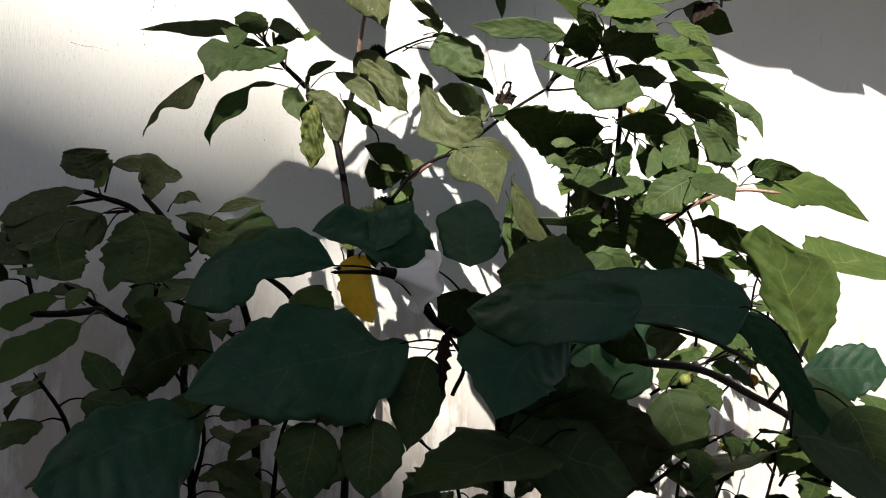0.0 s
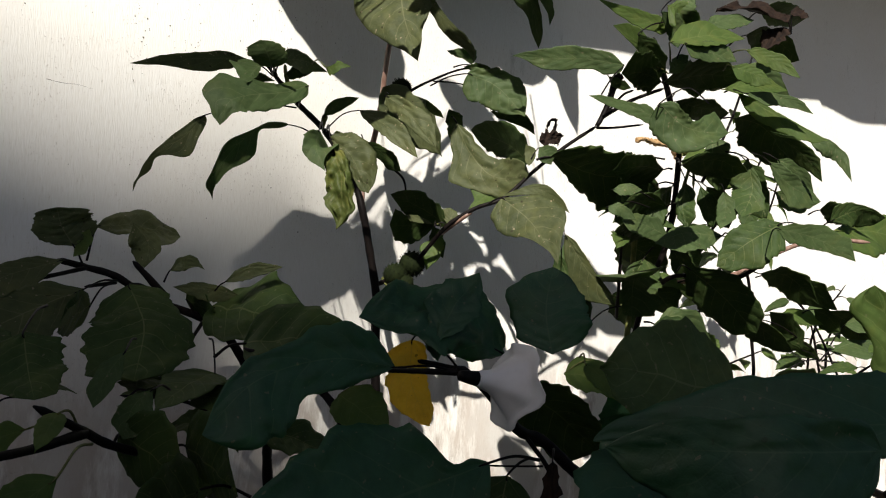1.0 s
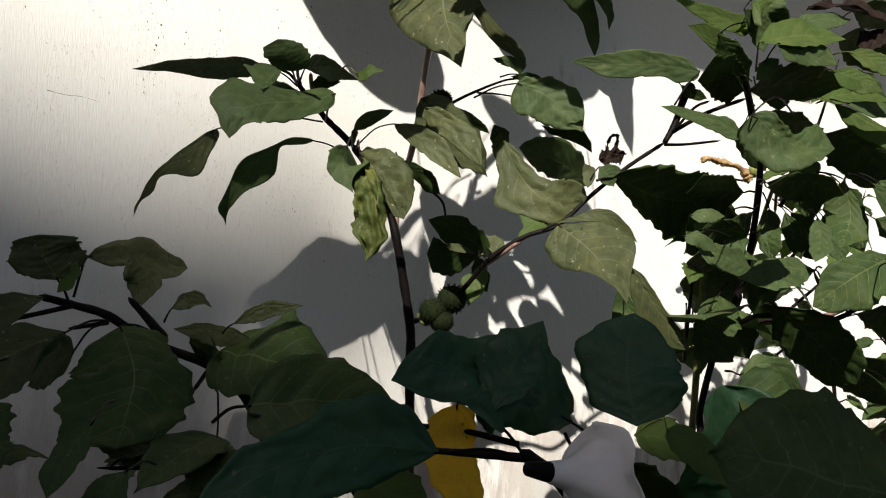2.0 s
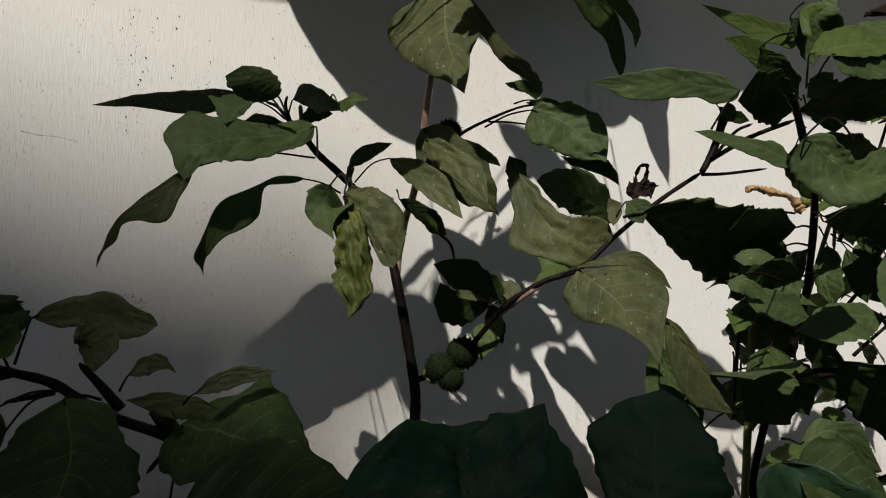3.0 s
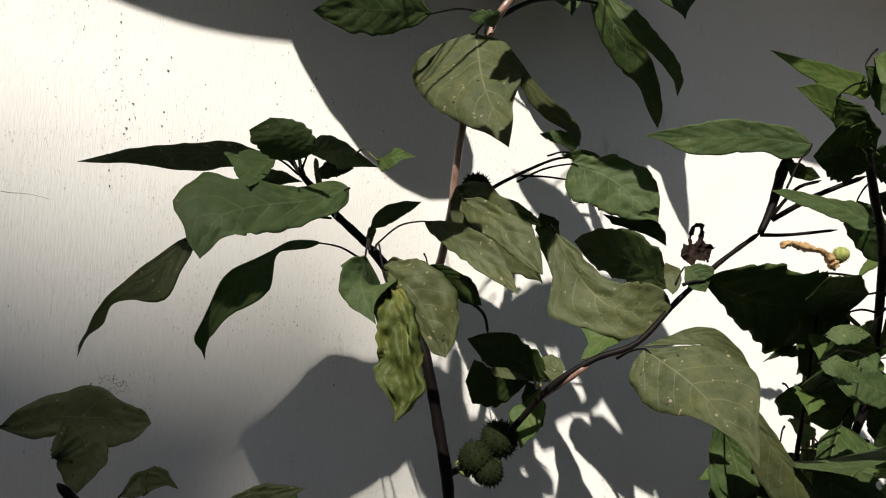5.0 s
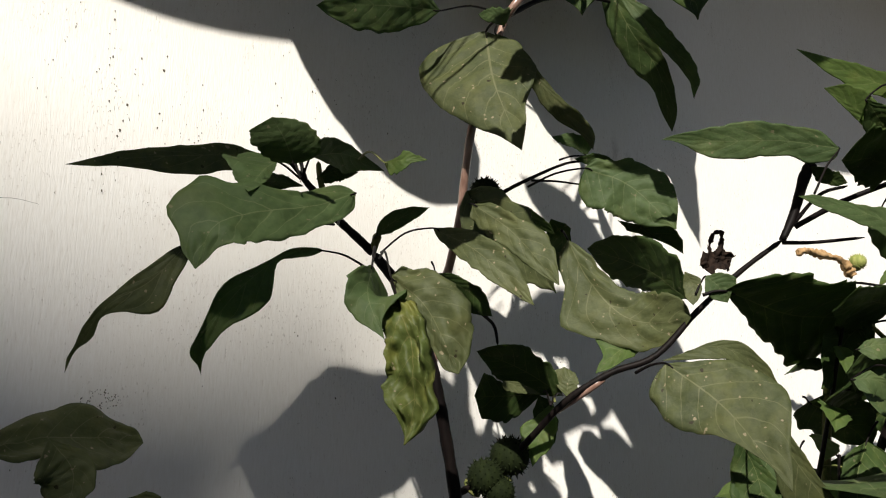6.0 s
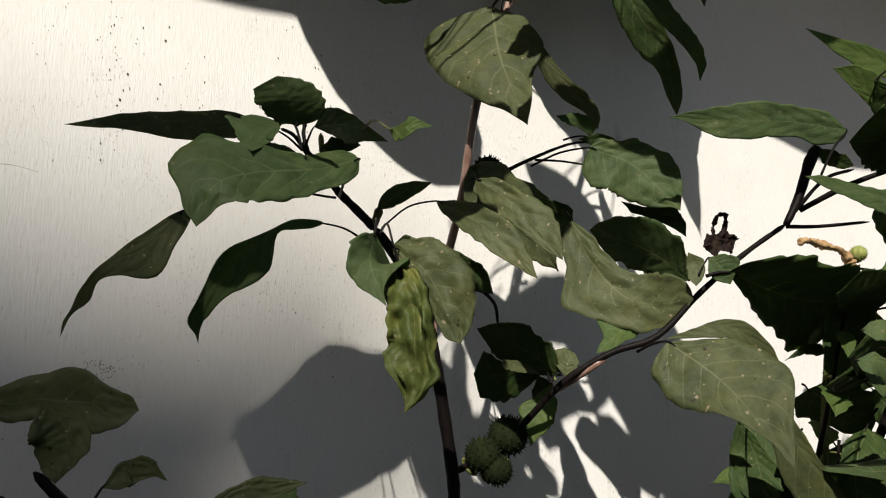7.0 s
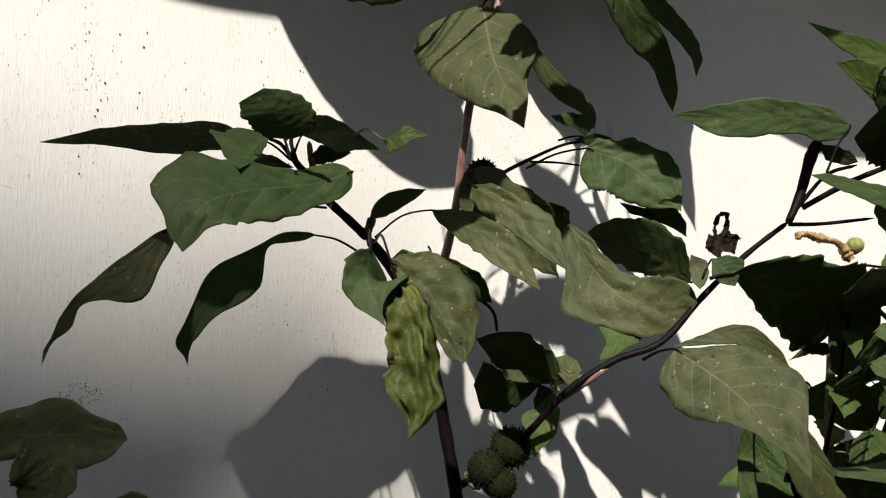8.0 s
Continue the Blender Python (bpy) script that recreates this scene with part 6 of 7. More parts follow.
blade(right_plant, [(0.708, 1.050, 1.050), (0.762, 1.035, 1.027), (0.817, 1.020, 0.989)], (0, 1.8, 6.9, 14.5, 21.4, 20.2, 20, 21.4, 14.9, 8.7, 4, 1, 0), (0, 1.5, 5.9, 13, 22.1, 31.6, 32.2, 31.1, 28.9, 26.4, 13.1, 3.3, 0), (-0.83, -0.38, -0.40), start=(0.673, 1.060, 1.059), seed=520, mat=LEAF)
blade(right_plant, [(0.520, 1.060, 1.016), (0.587, 1.045, 0.994), (0.647, 1.030, 0.960)], (0, 0.8, 3.1, 6.4, 10.8, 11.8, 10.8, 11.5, 10.6, 6.3, 2.9, 0.8, 0), (0, 0.8, 3.4, 7.6, 13, 18.9, 20.8, 19.4, 16.7, 11.7, 5.2, 1.3, 0), (-0.79, -0.42, -0.45), start=(0.493, 1.070, 1.029), seed=521, mat=LEAF)
blade(right_plant, [(0.831, 1.100, 0.961), (0.887, 1.075, 0.971), (0.968, 1.050, 0.956)], (0, 0.8, 3, 6.1, 10.1, 15.6, 20.8, 21.2, 24.4, 28.2, 21, 5.8, 0), (0, 1.4, 5.8, 13.4, 23.2, 28.6, 30.4, 28.3, 20.2, 11.6, 5.1, 1.3, 0), (-0.80, -0.18, 0.57), start=(0.817, 1.120, 0.939), seed=522, mat=LEAF_YOUNG)
blade(right_plant, [(0.513, 1.060, 0.910), (0.627, 1.055, 0.927), (0.762, 1.050, 0.883)], (0, 7.6, 19.2, 30.4, 28.5, 24.1, 27.3, 17.4, 11.2, 6.8, 3.3, 0.9, 0), (0, 2.7, 11, 25.2, 42.4, 57.4, 70, 80.4, 87.8, 83.5, 73.1, 66.7, 0), (-0.78, -0.41, -0.47), start=(0.887, 1.120, 0.935), seed=523, mat=LEAF)
blade(right_plant, [(0.618, 1.060, 0.877), (0.659, 1.050, 0.849), (0.700, 1.040, 0.811)], (0, 0.8, 2.9, 6.2, 10.4, 15.6, 14, 12.4, 12.2, 7.1, 3.3, 0.9, 0), (0, 2.3, 9.9, 20.1, 21.9, 22.2, 20.9, 19.5, 15.6, 9.1, 4.1, 1, 0), (-0.79, -0.20, 0.58), start=(0.615, 1.080, 0.902), seed=524, mat=LEAF_YOUNG)
blade(right_plant, [(0.779, 1.000, 0.934), (0.721, 1.000, 0.923), (0.658, 1.000, 0.900)], (0, 0.4, 1.6, 3.5, 6, 8.7, 11.3, 11.9, 10.6, 9.3, 5.5, 1.4, 0), (0, 0.7, 2.7, 5.7, 7.2, 7.1, 7.8, 7.3, 4.9, 2.9, 1.3, 0.3, 0), (-0.84, -0.38, 0.40), start=(0.811, 1.000, 0.943), seed=525, mat=LEAF_YELLOW)
leaf(right_plant, (0.265, 1.100, 1.255), (0.162, 1.100, 1.182), 0.091, (-0.060, 0.995, 0.084), start=(0.268, 1.070, 1.253), teeth=0.08, seed=138)
leaf(right_plant, (0.183, 1.100, 1.090), (0.085, 1.000, 1.097), 0.132, (-0.082, 0.150, 0.985), start=(0.186, 1.100, 1.117), teeth=0.06, seed=164, tint=0.1)
leaf(front_plant, (-0.311, 0.700, 0.959), (-0.318, 0.690, 0.901), 0.014, (-0.528, -0.824, 0.204), start=(-0.292, 0.720, 0.962), teeth=0.3, seed=117, dry=1, wave=0.15, crinkle=1.5)
leaf(right_plant, (0.371, 0.950, 1.519), (0.226, 0.970, 1.501), 0.055, (-0.182, -0.605, 0.775), start=(0.388, 0.950, 1.496), teeth=0.15, seed=166, dry=1, wave=0.1, crinkle=1)
leaf(right_plant, (0.364, 0.950, 1.500), (0.314, 0.950, 1.449), 0.038, (-0.623, -0.486, 0.613), start=(0.388, 0.950, 1.496), teeth=0.15, seed=167, dry=1, wave=0.1, crinkle=1)
leaf(right_plant, (0.386, 0.950, 1.532), (0.403, 0.930, 1.519), 0.024, (-0.498, -0.724, 0.477), start=(0.388, 0.950, 1.496), teeth=0.15, seed=168, dry=1, wave=0.1)
leaf(front_plant, (0.116, 0.600, 0.846), (0.333, 0.560, 0.770), 0.196, (0.109, -0.716, 0.690), start=(0.143, 0.620, 0.887), teeth=0.05, seed=119, sag=0.06, tint=0.1)
leaf(right_plant, (0.293, 1.200, 1.164), (0.393, 1.180, 1.108), 0.087, (0.494, 0.493, 0.716), start=(0.282, 1.200, 1.170), teeth=0.08, seed=169)
leaf(right_plant, (0.348, 1.200, 1.096), (0.419, 1.180, 1.029), 0.097, (0.676, 0.455, 0.579), start=(0.302, 1.200, 1.117), teeth=0.08, seed=170)
leaf(right_plant, (0.367, 1.270, 1.073), (0.388, 1.250, 0.996), 0.073, (0.900, 0.415, 0.131), start=(0.310, 1.220, 1.115), teeth=0.08, seed=171)
leaf(right_plant, (0.472, 1.220, 1.167), (0.506, 1.200, 1.117), 0.066, (0.744, 0.613, 0.265), start=(0.377, 1.200, 1.173), teeth=0.08, seed=172)
# unseen crown leaves, added above the view to cast shade on the wall
leaf(main_plant, (-0.530, 1.205, 1.993), (-0.244, 1.205, 1.731), 0.176, (0.000, -1.000, 0.000), start=(-0.121, 1.240, 1.852), seed=200, acum=0.35, peak=0.45, teeth=0.012, wave=0, sag=0, fold=0)
leaf(main_plant, (-0.020, 1.220, 2.009), (0.011, 1.200, 1.817), 0.190, (-0.500, -0.750, 0.300), start=(-0.021, 1.240, 1.872), seed=201, acum=0.5, teeth=0.02)
leaf(main_plant, (-0.140, 1.220, 2.069), (-0.127, 1.150, 1.891), 0.130, (-0.400, -0.500, 0.700), start=(-0.021, 1.240, 1.872), seed=202, acum=0.5)
leaf(main_plant, (-0.110, 1.095, 1.814), (-0.274, 1.095, 1.920), 0.066, (0.000, -1.000, 0.000), start=(-0.087, 1.150, 1.861), seed=205, acum=0.6, peak=0.4, teeth=0.02, wave=0, sag=0, fold=0)
leaf(main_plant, (-0.091, 1.000, 1.863), (-0.160, 0.970, 1.669), 0.170, (-0.500, -0.750, 0.300), start=(-0.019, 1.200, 1.867), seed=207, acum=0.5, teeth=0.03)
leaf(main_plant, (-0.225, 1.360, 1.866), (-0.254, 1.330, 1.663), 0.160, (-0.300, -0.850, 0.300), start=(-0.021, 1.260, 1.834), seed=208, acum=0.6, teeth=0.03)
leaf(main_plant, (0.025, 1.360, 1.846), (0.055, 1.340, 1.664), 0.160, (-0.300, -0.850, 0.300), start=(-0.021, 1.260, 1.834), seed=209, acum=0.6, teeth=0.03)
leaf(main_plant, (0.185, 1.340, 1.884), (0.247, 1.310, 1.700), 0.150, (-0.300, -0.850, 0.300), start=(0.009, 1.260, 1.854), seed=210, acum=0.6, teeth=0.03)
leaf(main_plant, (0.096, 1.175, 2.043), (0.178, 1.175, 1.760), 0.074, (0.000, -1.000, 0.000), start=(0.011, 1.200, 1.887), seed=203, acum=0.8, peak=0.35, teeth=0.03, wave=0, sag=0, fold=0)
leaf(main_plant, (-0.040, 1.220, 1.969), (-0.205, 1.100, 1.975), 0.170, (0.000, 0.000, 1.000), start=(-0.021, 1.240, 1.932), seed=204)
leaf(main_plant, (-0.481, 0.990, 1.752), (-0.494, 0.960, 1.578), 0.085, (-0.500, -0.750, 0.300), start=(-0.019, 1.200, 1.867), seed=211, acum=0.4, teeth=0.03)
leaf(main_plant, (-0.235, 0.975, 1.860), (-0.395, 0.975, 1.840), 0.100, (0.000, -1.000, 0.000), start=(-0.037, 1.150, 1.911), seed=212, acum=0.4, teeth=0.03, sag=0, fold=0)
leaf(main_plant, (-0.465, 0.975, 1.675), (-0.345, 0.975, 1.625), 0.075, (0.000, -1.000, 0.000), start=(-0.385, 1.100, 1.805), seed=213, acum=0.4, teeth=0.03, sag=0, fold=0)
leaf(main_plant, (-0.256, 0.975, 1.834), (-0.249, 0.975, 1.755), 0.067, (0.000, -1.000, 0.000), start=(-0.183, 1.050, 1.869), seed=214, acum=0.4, peak=0.45, teeth=0.03, sag=0, fold=0)
leaf(main_plant, (-0.470, 0.975, 1.796), (-0.457, 0.975, 1.636), 0.031, (0.000, -1.000, 0.000), start=(-0.381, 1.000, 1.843), seed=215, acum=0.4, peak=0.45, teeth=0.03, sag=0, fold=0)
leaf(main_plant, (-0.065, 0.975, 1.687), (0.235, 0.975, 1.561), 0.125, (0.000, -1.000, 0.000), start=(0.013, 1.150, 1.861), seed=217, acum=0.4, peak=0.45, teeth=0.03, sag=0, fold=0)
# more unseen leaves, outlined to fill the wall's shade behind the plant
blade(main_plant, [(-0.509, 1.000, 1.683), (-0.619, 1.000, 1.670), (-0.735, 1.000, 1.658)], (0, 44.7, 57.7, 74.4, 86.6, 97.6, 103.1, 109, 96, 83.9, 47.8, 12.9, 0), (17.4, 41.8, 58.5, 69.6, 76, 79.7, 78.3, 71.2, 41.7, 13.9, 12.8, 3.2, 0), (0, -1, 0), start=(-0.300, 1.050, 1.740), seed=218, teeth=0.01)
blade(main_plant, [(-0.240, 1.000, 1.801), (-0.199, 1.000, 1.744), (-0.203, 1.000, 1.670)], (0, 1.7, 6.2, 12.7, 21.5, 18.4, 15.1, 15.2, 18.6, 17.1, 8.2, 2.2, 0), (0, 2.3, 9.9, 23.5, 33, 35.1, 34.8, 30.9, 20.9, 16.9, 85.5, 84.7, 0), (0, -1, 0), seed=219)
blade(main_plant, [(-0.161, 1.000, 1.754), (-0.047, 1.000, 1.673), (0.127, 1.000, 1.575)], (0, 4.9, 19.3, 40, 48.6, 58.2, 68, 75.9, 83, 67.9, 50, 13.5, 0), (0, 6, 22.8, 47.5, 63.6, 66.4, 59.1, 59.1, 60.9, 42.9, 19.3, 4.9, 0), (0, -1, 0), seed=220)
blade(main_plant, [(-0.221, 0.855, 1.845), (-0.128, 0.855, 1.774), (-0.015, 0.855, 1.691)], (0, 1.8, 6.8, 14.8, 25.1, 37.2, 39.1, 39.2, 38.5, 31.7, 26.5, 9, 0), (0, 7.6, 29.7, 50.9, 68.7, 78.8, 83.1, 71.5, 58.8, 34, 15.4, 3.9, 0), (0, -1, 0), seed=221)
blade(main_plant, [(-0.322, 1.000, 1.748), (-0.276, 1.000, 1.700), (-0.267, 1.000, 1.661)], (0, 2.5, 9.6, 20.7, 30, 33.9, 41.1, 45.9, 49.8, 27.2, 14.9, 4.8, 0), (0, 15.8, 37.3, 41.4, 42.9, 43.8, 41.4, 40.9, 37.9, 28.5, 13.8, 3, 0), (0, -1, 0), seed=222)
blade(main_plant, [(-0.313, 1.000, 1.643), (-0.287, 1.000, 1.646), (-0.256, 1.000, 1.634)], (0, 1.4, 5.1, 10.4, 18.2, 23, 23.5, 21.3, 13.5, 7.9, 3.7, 1, 0), (0, 1.3, 5.7, 13.4, 22, 24.7, 24.5, 23.1, 19.7, 15.9, 7.4, 1.8, 0), (0, -1, 0), seed=225, teeth=0.01)
blade(main_plant, [(-0.138, 1.000, 1.640), (-0.109, 1.000, 1.598), (-0.068, 1.000, 1.538)], (0, 2, 7.6, 16.2, 27.2, 30.2, 29.1, 27.8, 26.4, 15.6, 7.1, 1.8, 0), (0, 2.7, 10.3, 22.2, 27.8, 30.4, 33.7, 31.3, 21.2, 12.3, 5.5, 1.4, 0), (0, -1, 0), seed=224, teeth=0.01)
blade(main_plant, [(-0.324, 1.000, 1.610), (-0.294, 1.000, 1.588), (-0.269, 1.000, 1.553)], (0, 0.7, 2.8, 5.8, 9.9, 9.1, 8.8, 10, 9.6, 5.7, 2.6, 0.7, 0), (0, 1.7, 6.8, 15.4, 18.9, 20.9, 21.9, 22, 21, 12.2, 5.4, 1.3, 0), (0, -1, 0), seed=226, teeth=0.01)
blade(main_plant, [(-0.206, 1.000, 1.672), (-0.161, 1.000, 1.641), (-0.109, 1.000, 1.601)], (0, 1, 3.9, 8.3, 14, 15.1, 14.3, 14, 13.8, 8.3, 3.8, 1, 0), (0, 1.7, 6.7, 14.7, 18, 19.1, 20.1, 20.8, 16.6, 9.6, 4.3, 1.1, 0), (0, -1, 0), seed=227, teeth=0.01)
blade(main_plant, [(-0.428, 1.000, 1.588), (-0.383, 1.000, 1.539), (-0.337, 1.000, 1.476)], (0, 1.4, 5.5, 11.8, 18, 17.7, 17.9, 19, 20.6, 12.1, 5.6, 1.4, 0), (0, 2.5, 10.1, 22.3, 27.1, 31, 34.7, 37.8, 26.2, 15.2, 6.8, 1.7, 0), (0, -1, 0), seed=228, teeth=0.01)
blade(main_plant, [(-0.233, 1.150, 1.027), (-0.218, 1.140, 1.038), (-0.209, 1.130, 1.033)], (0, 0.3, 1, 2, 3.4, 4.5, 4.3, 7.4, 5.8, 3.4, 1.7, 0.5, 0), (0, 0.6, 2.5, 5.9, 10.1, 12.7, 13.3, 13.5, 12.9, 10.8, 8.4, 2.3, 0), (-0.58, -0.62, 0.53), start=(-0.203, 1.200, 1.001), seed=48, mat=LEAF_MOTTLED, teeth=0.1)
blade(right_plant, [(0.296, 0.980, 1.420), (0.347, 0.970, 1.424), (0.407, 0.960, 1.400)], (0, 1.1, 4.2, 8.5, 14.4, 19.9, 18.7, 21.3, 13.1, 7.6, 3.6, 0.9, 0), (0, 6.4, 29.2, 34, 36.7, 33.8, 28.7, 25.4, 21.2, 15.9, 6.9, 1.6, 0), (-0.92, -0.38, 0.07), start=(0.303, 1.000, 1.418), seed=530, mat=LEAF_MID)
blade(right_plant, [(0.191, 0.970, 1.466), (0.236, 0.960, 1.485), (0.290, 0.950, 1.495)], (0, 0.8, 2.9, 6.2, 10.5, 14.6, 10.9, 9.7, 10.1, 6, 2.9, 0.8, 0), (0, 1.4, 5.9, 13.6, 18.2, 19.4, 18.7, 16.5, 13.3, 7.7, 3.4, 0.8, 0), (-0.89, -0.43, 0.16), start=(0.173, 0.980, 1.439), seed=531, mat=LEAF_MID)
blade(right_plant, [(0.344, 1.000, 1.497), (0.406, 0.990, 1.501), (0.464, 0.980, 1.475)], (0, 4.8, 17.5, 24, 20.6, 17.6, 17, 19.3, 12.7, 7.4, 3.5, 0.9, 0), (0, 1.6, 6.6, 14.7, 24.8, 35.1, 40.5, 39.3, 35.6, 31.4, 23.6, 5.8, 0), (-0.47, -0.30, -0.83), start=(0.301, 1.000, 1.471), seed=532, mat=LEAF)
blade(right_plant, [(0.379, 1.000, 1.545), (0.419, 0.990, 1.547), (0.489, 0.980, 1.556)], (0, 2.6, 9.9, 21, 25.4, 25.5, 25.3, 23.4, 15.8, 9.2, 4.1, 1, 0), (0, 1, 3.7, 7.9, 13.3, 19.6, 27.4, 29.5, 27.3, 25.2, 22.2, 5.6, 0), (-0.45, -0.28, -0.85), start=(0.342, 1.000, 1.517), seed=533, mat=LEAF)
blade(right_plant, [(0.221, 0.950, 1.377), (0.287, 0.940, 1.394), (0.352, 0.930, 1.394)], (0, 0.8, 3.2, 6.8, 11.4, 15.6, 13.2, 13.9, 15.5, 9, 4.5, 1.3, 0), (0, 1.9, 7.9, 17.2, 20.7, 22.7, 21.1, 16.4, 11, 6.2, 2.8, 0.7, 0), (-0.87, -0.38, 0.31), start=(0.235, 0.980, 1.384), seed=534, mat=LEAF_YOUNG)
blade(right_plant, [(0.321, 1.000, 1.358), (0.382, 0.990, 1.352), (0.457, 0.980, 1.300)], (0, 2.9, 9.8, 18.8, 23.7, 20.1, 19.9, 24.8, 19.5, 11.4, 5.2, 1.3, 0), (0, 1.9, 7.6, 16.9, 28.1, 38.4, 47.4, 48.6, 43.9, 38.8, 30.6, 7.5, 0), (-0.52, -0.34, -0.79), start=(0.320, 1.020, 1.361), seed=535, mat=LEAF)
blade(right_plant, [(0.195, 1.000, 1.274), (0.268, 0.990, 1.282), (0.348, 0.980, 1.267)], (0, 1.9, 7.1, 14.3, 15, 11.8, 11, 14.1, 11.2, 6.6, 3.1, 0.8, 0), (0, 1.6, 6.5, 14.5, 24.6, 35.1, 39, 35.8, 28.8, 19.1, 8.4, 2, 0), (-0.54, -0.39, -0.74), start=(0.207, 1.020, 1.282), seed=536, mat=LEAF)
blade(right_plant, [(0.355, 1.000, 1.294), (0.372, 0.990, 1.254), (0.384, 0.980, 1.198)], (0, 1.3, 4.9, 10.4, 17.7, 17.4, 15.1, 13.7, 13, 8.4, 3.9, 1, 0), (0, 1.4, 5.7, 12.5, 21.1, 27.7, 28.4, 28.4, 28, 21.5, 9.7, 2.4, 0), (-0.62, -0.41, -0.67), start=(0.353, 1.020, 1.310), seed=537, mat=LEAF)
blade(right_plant, [(0.392, 0.970, 1.298), (0.424, 0.960, 1.285), (0.466, 0.950, 1.251)], (0, 0.7, 2.6, 5.3, 8.9, 12.4, 11.5, 12.6, 11.5, 6.7, 3.1, 0.8, 0), (0, 1.3, 5.5, 12.9, 19.3, 19.6, 19.2, 18.2, 16.7, 10.4, 4.6, 1.1, 0), (-0.92, -0.33, 0.19), start=(0.384, 0.990, 1.310), seed=538, mat=LEAF_MID)
blade(right_plant, [(0.390, 0.970, 1.245), (0.427, 0.960, 1.234), (0.473, 0.950, 1.241)], (0, 0.9, 4, 9.3, 15.7, 19.2, 21.4, 23.5, 23.1, 20.8, 18.3, 4.3, 0), (0, 1.3, 4.5, 9.2, 16.1, 19.4, 18.3, 21, 14.2, 8.2, 3.9, 1, 0), (-0.93, -0.33, 0.13), start=(0.387, 0.990, 1.255), seed=539, mat=LEAF_MID)
blade(right_plant, [(0.503, 0.960, 1.225), (0.546, 0.950, 1.224), (0.603, 0.940, 1.215)], (0, 5.6, 18.7, 20.8, 19.2, 17.9, 17.3, 15, 10, 5.8, 2.7, 0.7, 0), (0, 1, 3.8, 8.4, 14.3, 20.5, 26.7, 27.7, 24.9, 21.8, 19.2, 5.5, 0), (-0.71, -0.38, -0.59), start=(0.504, 0.980, 1.218), seed=540, mat=LEAF)
blade(right_plant, [(0.218, 1.050, 1.269), (0.160, 1.050, 1.267), (0.106, 1.050, 1.254)], (12, 28.7, 43.1, 47.8, 49.4, 45, 37.4, 28.9, 20, 11.8, 5.3, 1.3, 0), (0, 1, 3.8, 8.2, 13.9, 21, 29.5, 31.1, 31.9, 33.5, 35, 32.8, 0), (-0.49, -0.44, -0.76), start=(0.213, 1.030, 1.267), seed=541, mat=LEAF)
blade(right_plant, [(0.228, 1.050, 1.212), (0.175, 1.050, 1.216), (0.124, 1.050, 1.197)], (12.2, 29.4, 43.2, 48.9, 53.2, 48.5, 44, 39, 29.8, 17.9, 7.8, 1.9, 0), (0, 0.8, 2.9, 6.2, 10.4, 16.1, 16, 15.7, 18.5, 16.1, 8.2, 2.4, 0), (-0.60, -0.53, -0.60), start=(0.223, 1.030, 1.215), seed=542, mat=LEAF)
blade(right_plant, [(0.200, 1.020, 1.161), (0.143, 1.020, 1.176), (0.093, 1.020, 1.183)], (0, 1.1, 4.6, 10.3, 17.1, 18.7, 20.2, 21.3, 21.6, 21.4, 10, 2.4, 0), (0, 1.3, 5, 10.9, 18.7, 17.2, 14.8, 13.3, 9.7, 5.7, 2.7, 0.7, 0), (-0.84, -0.49, 0.26), start=(0.220, 1.020, 1.162), seed=543, mat=LEAF_MID)
blade(right_plant, [(0.268, 0.980, 1.165), (0.188, 0.980, 1.166), (0.120, 0.980, 1.147)], (0, 1.5, 6.2, 13.9, 24, 34.2, 40, 41.6, 37.9, 31.8, 19.6, 4.5, 0), (0, 2.3, 8.3, 16.6, 16.4, 13, 11.8, 13, 8.5, 5.2, 2.5, 0.7, 0), (-0.84, -0.43, 0.34), start=(0.317, 1.000, 1.173), seed=544, mat=LEAF_MID)
blade(right_plant, [(0.273, 1.050, 1.253), (0.253, 1.040, 1.214), (0.253, 1.030, 1.178)], (0, 1.9, 8.9, 16.5, 18.6, 18.7, 18.8, 19.1, 18.4, 14.4, 6.3, 1.5, 0), (0, 0.7, 2.8, 6, 10.2, 11.4, 10.2, 11.4, 10.6, 6.3, 3, 0.8, 0), (-0.56, -0.44, -0.70), start=(0.258, 1.050, 1.274), seed=545, mat=LEAF, crinkle=0.8)
blade(right_plant, [(0.309, 1.050, 1.252), (0.312, 1.040, 1.222), (0.318, 1.030, 1.185)], (0, 0.6, 2.5, 5.3, 9.1, 11.7, 12.3, 13, 13.8, 9.7, 4.4, 1.1, 0), (0, 0.8, 2.9, 6.4, 10.8, 13.4, 12.7, 11.8, 11, 8.2, 3.7, 0.9, 0), (-0.57, -0.43, -0.70), start=(0.280, 1.050, 1.267), seed=546, mat=LEAF, crinkle=0.8)
blade(right_plant, [(0.323, 1.040, 1.336), (0.312, 1.030, 1.287), (0.324, 1.020, 1.237)], (0, 2.5, 10.3, 24, 26.4, 27.9, 29.1, 29.2, 28.1, 17.7, 7.8, 1.9, 0), (0, 0.8, 3.1, 6.4, 10.8, 17.3, 15.4, 14.1, 13.8, 9.1, 4.2, 1.1, 0), (-0.54, -0.40, -0.74), start=(0.304, 1.050, 1.340), seed=547, mat=LEAF)
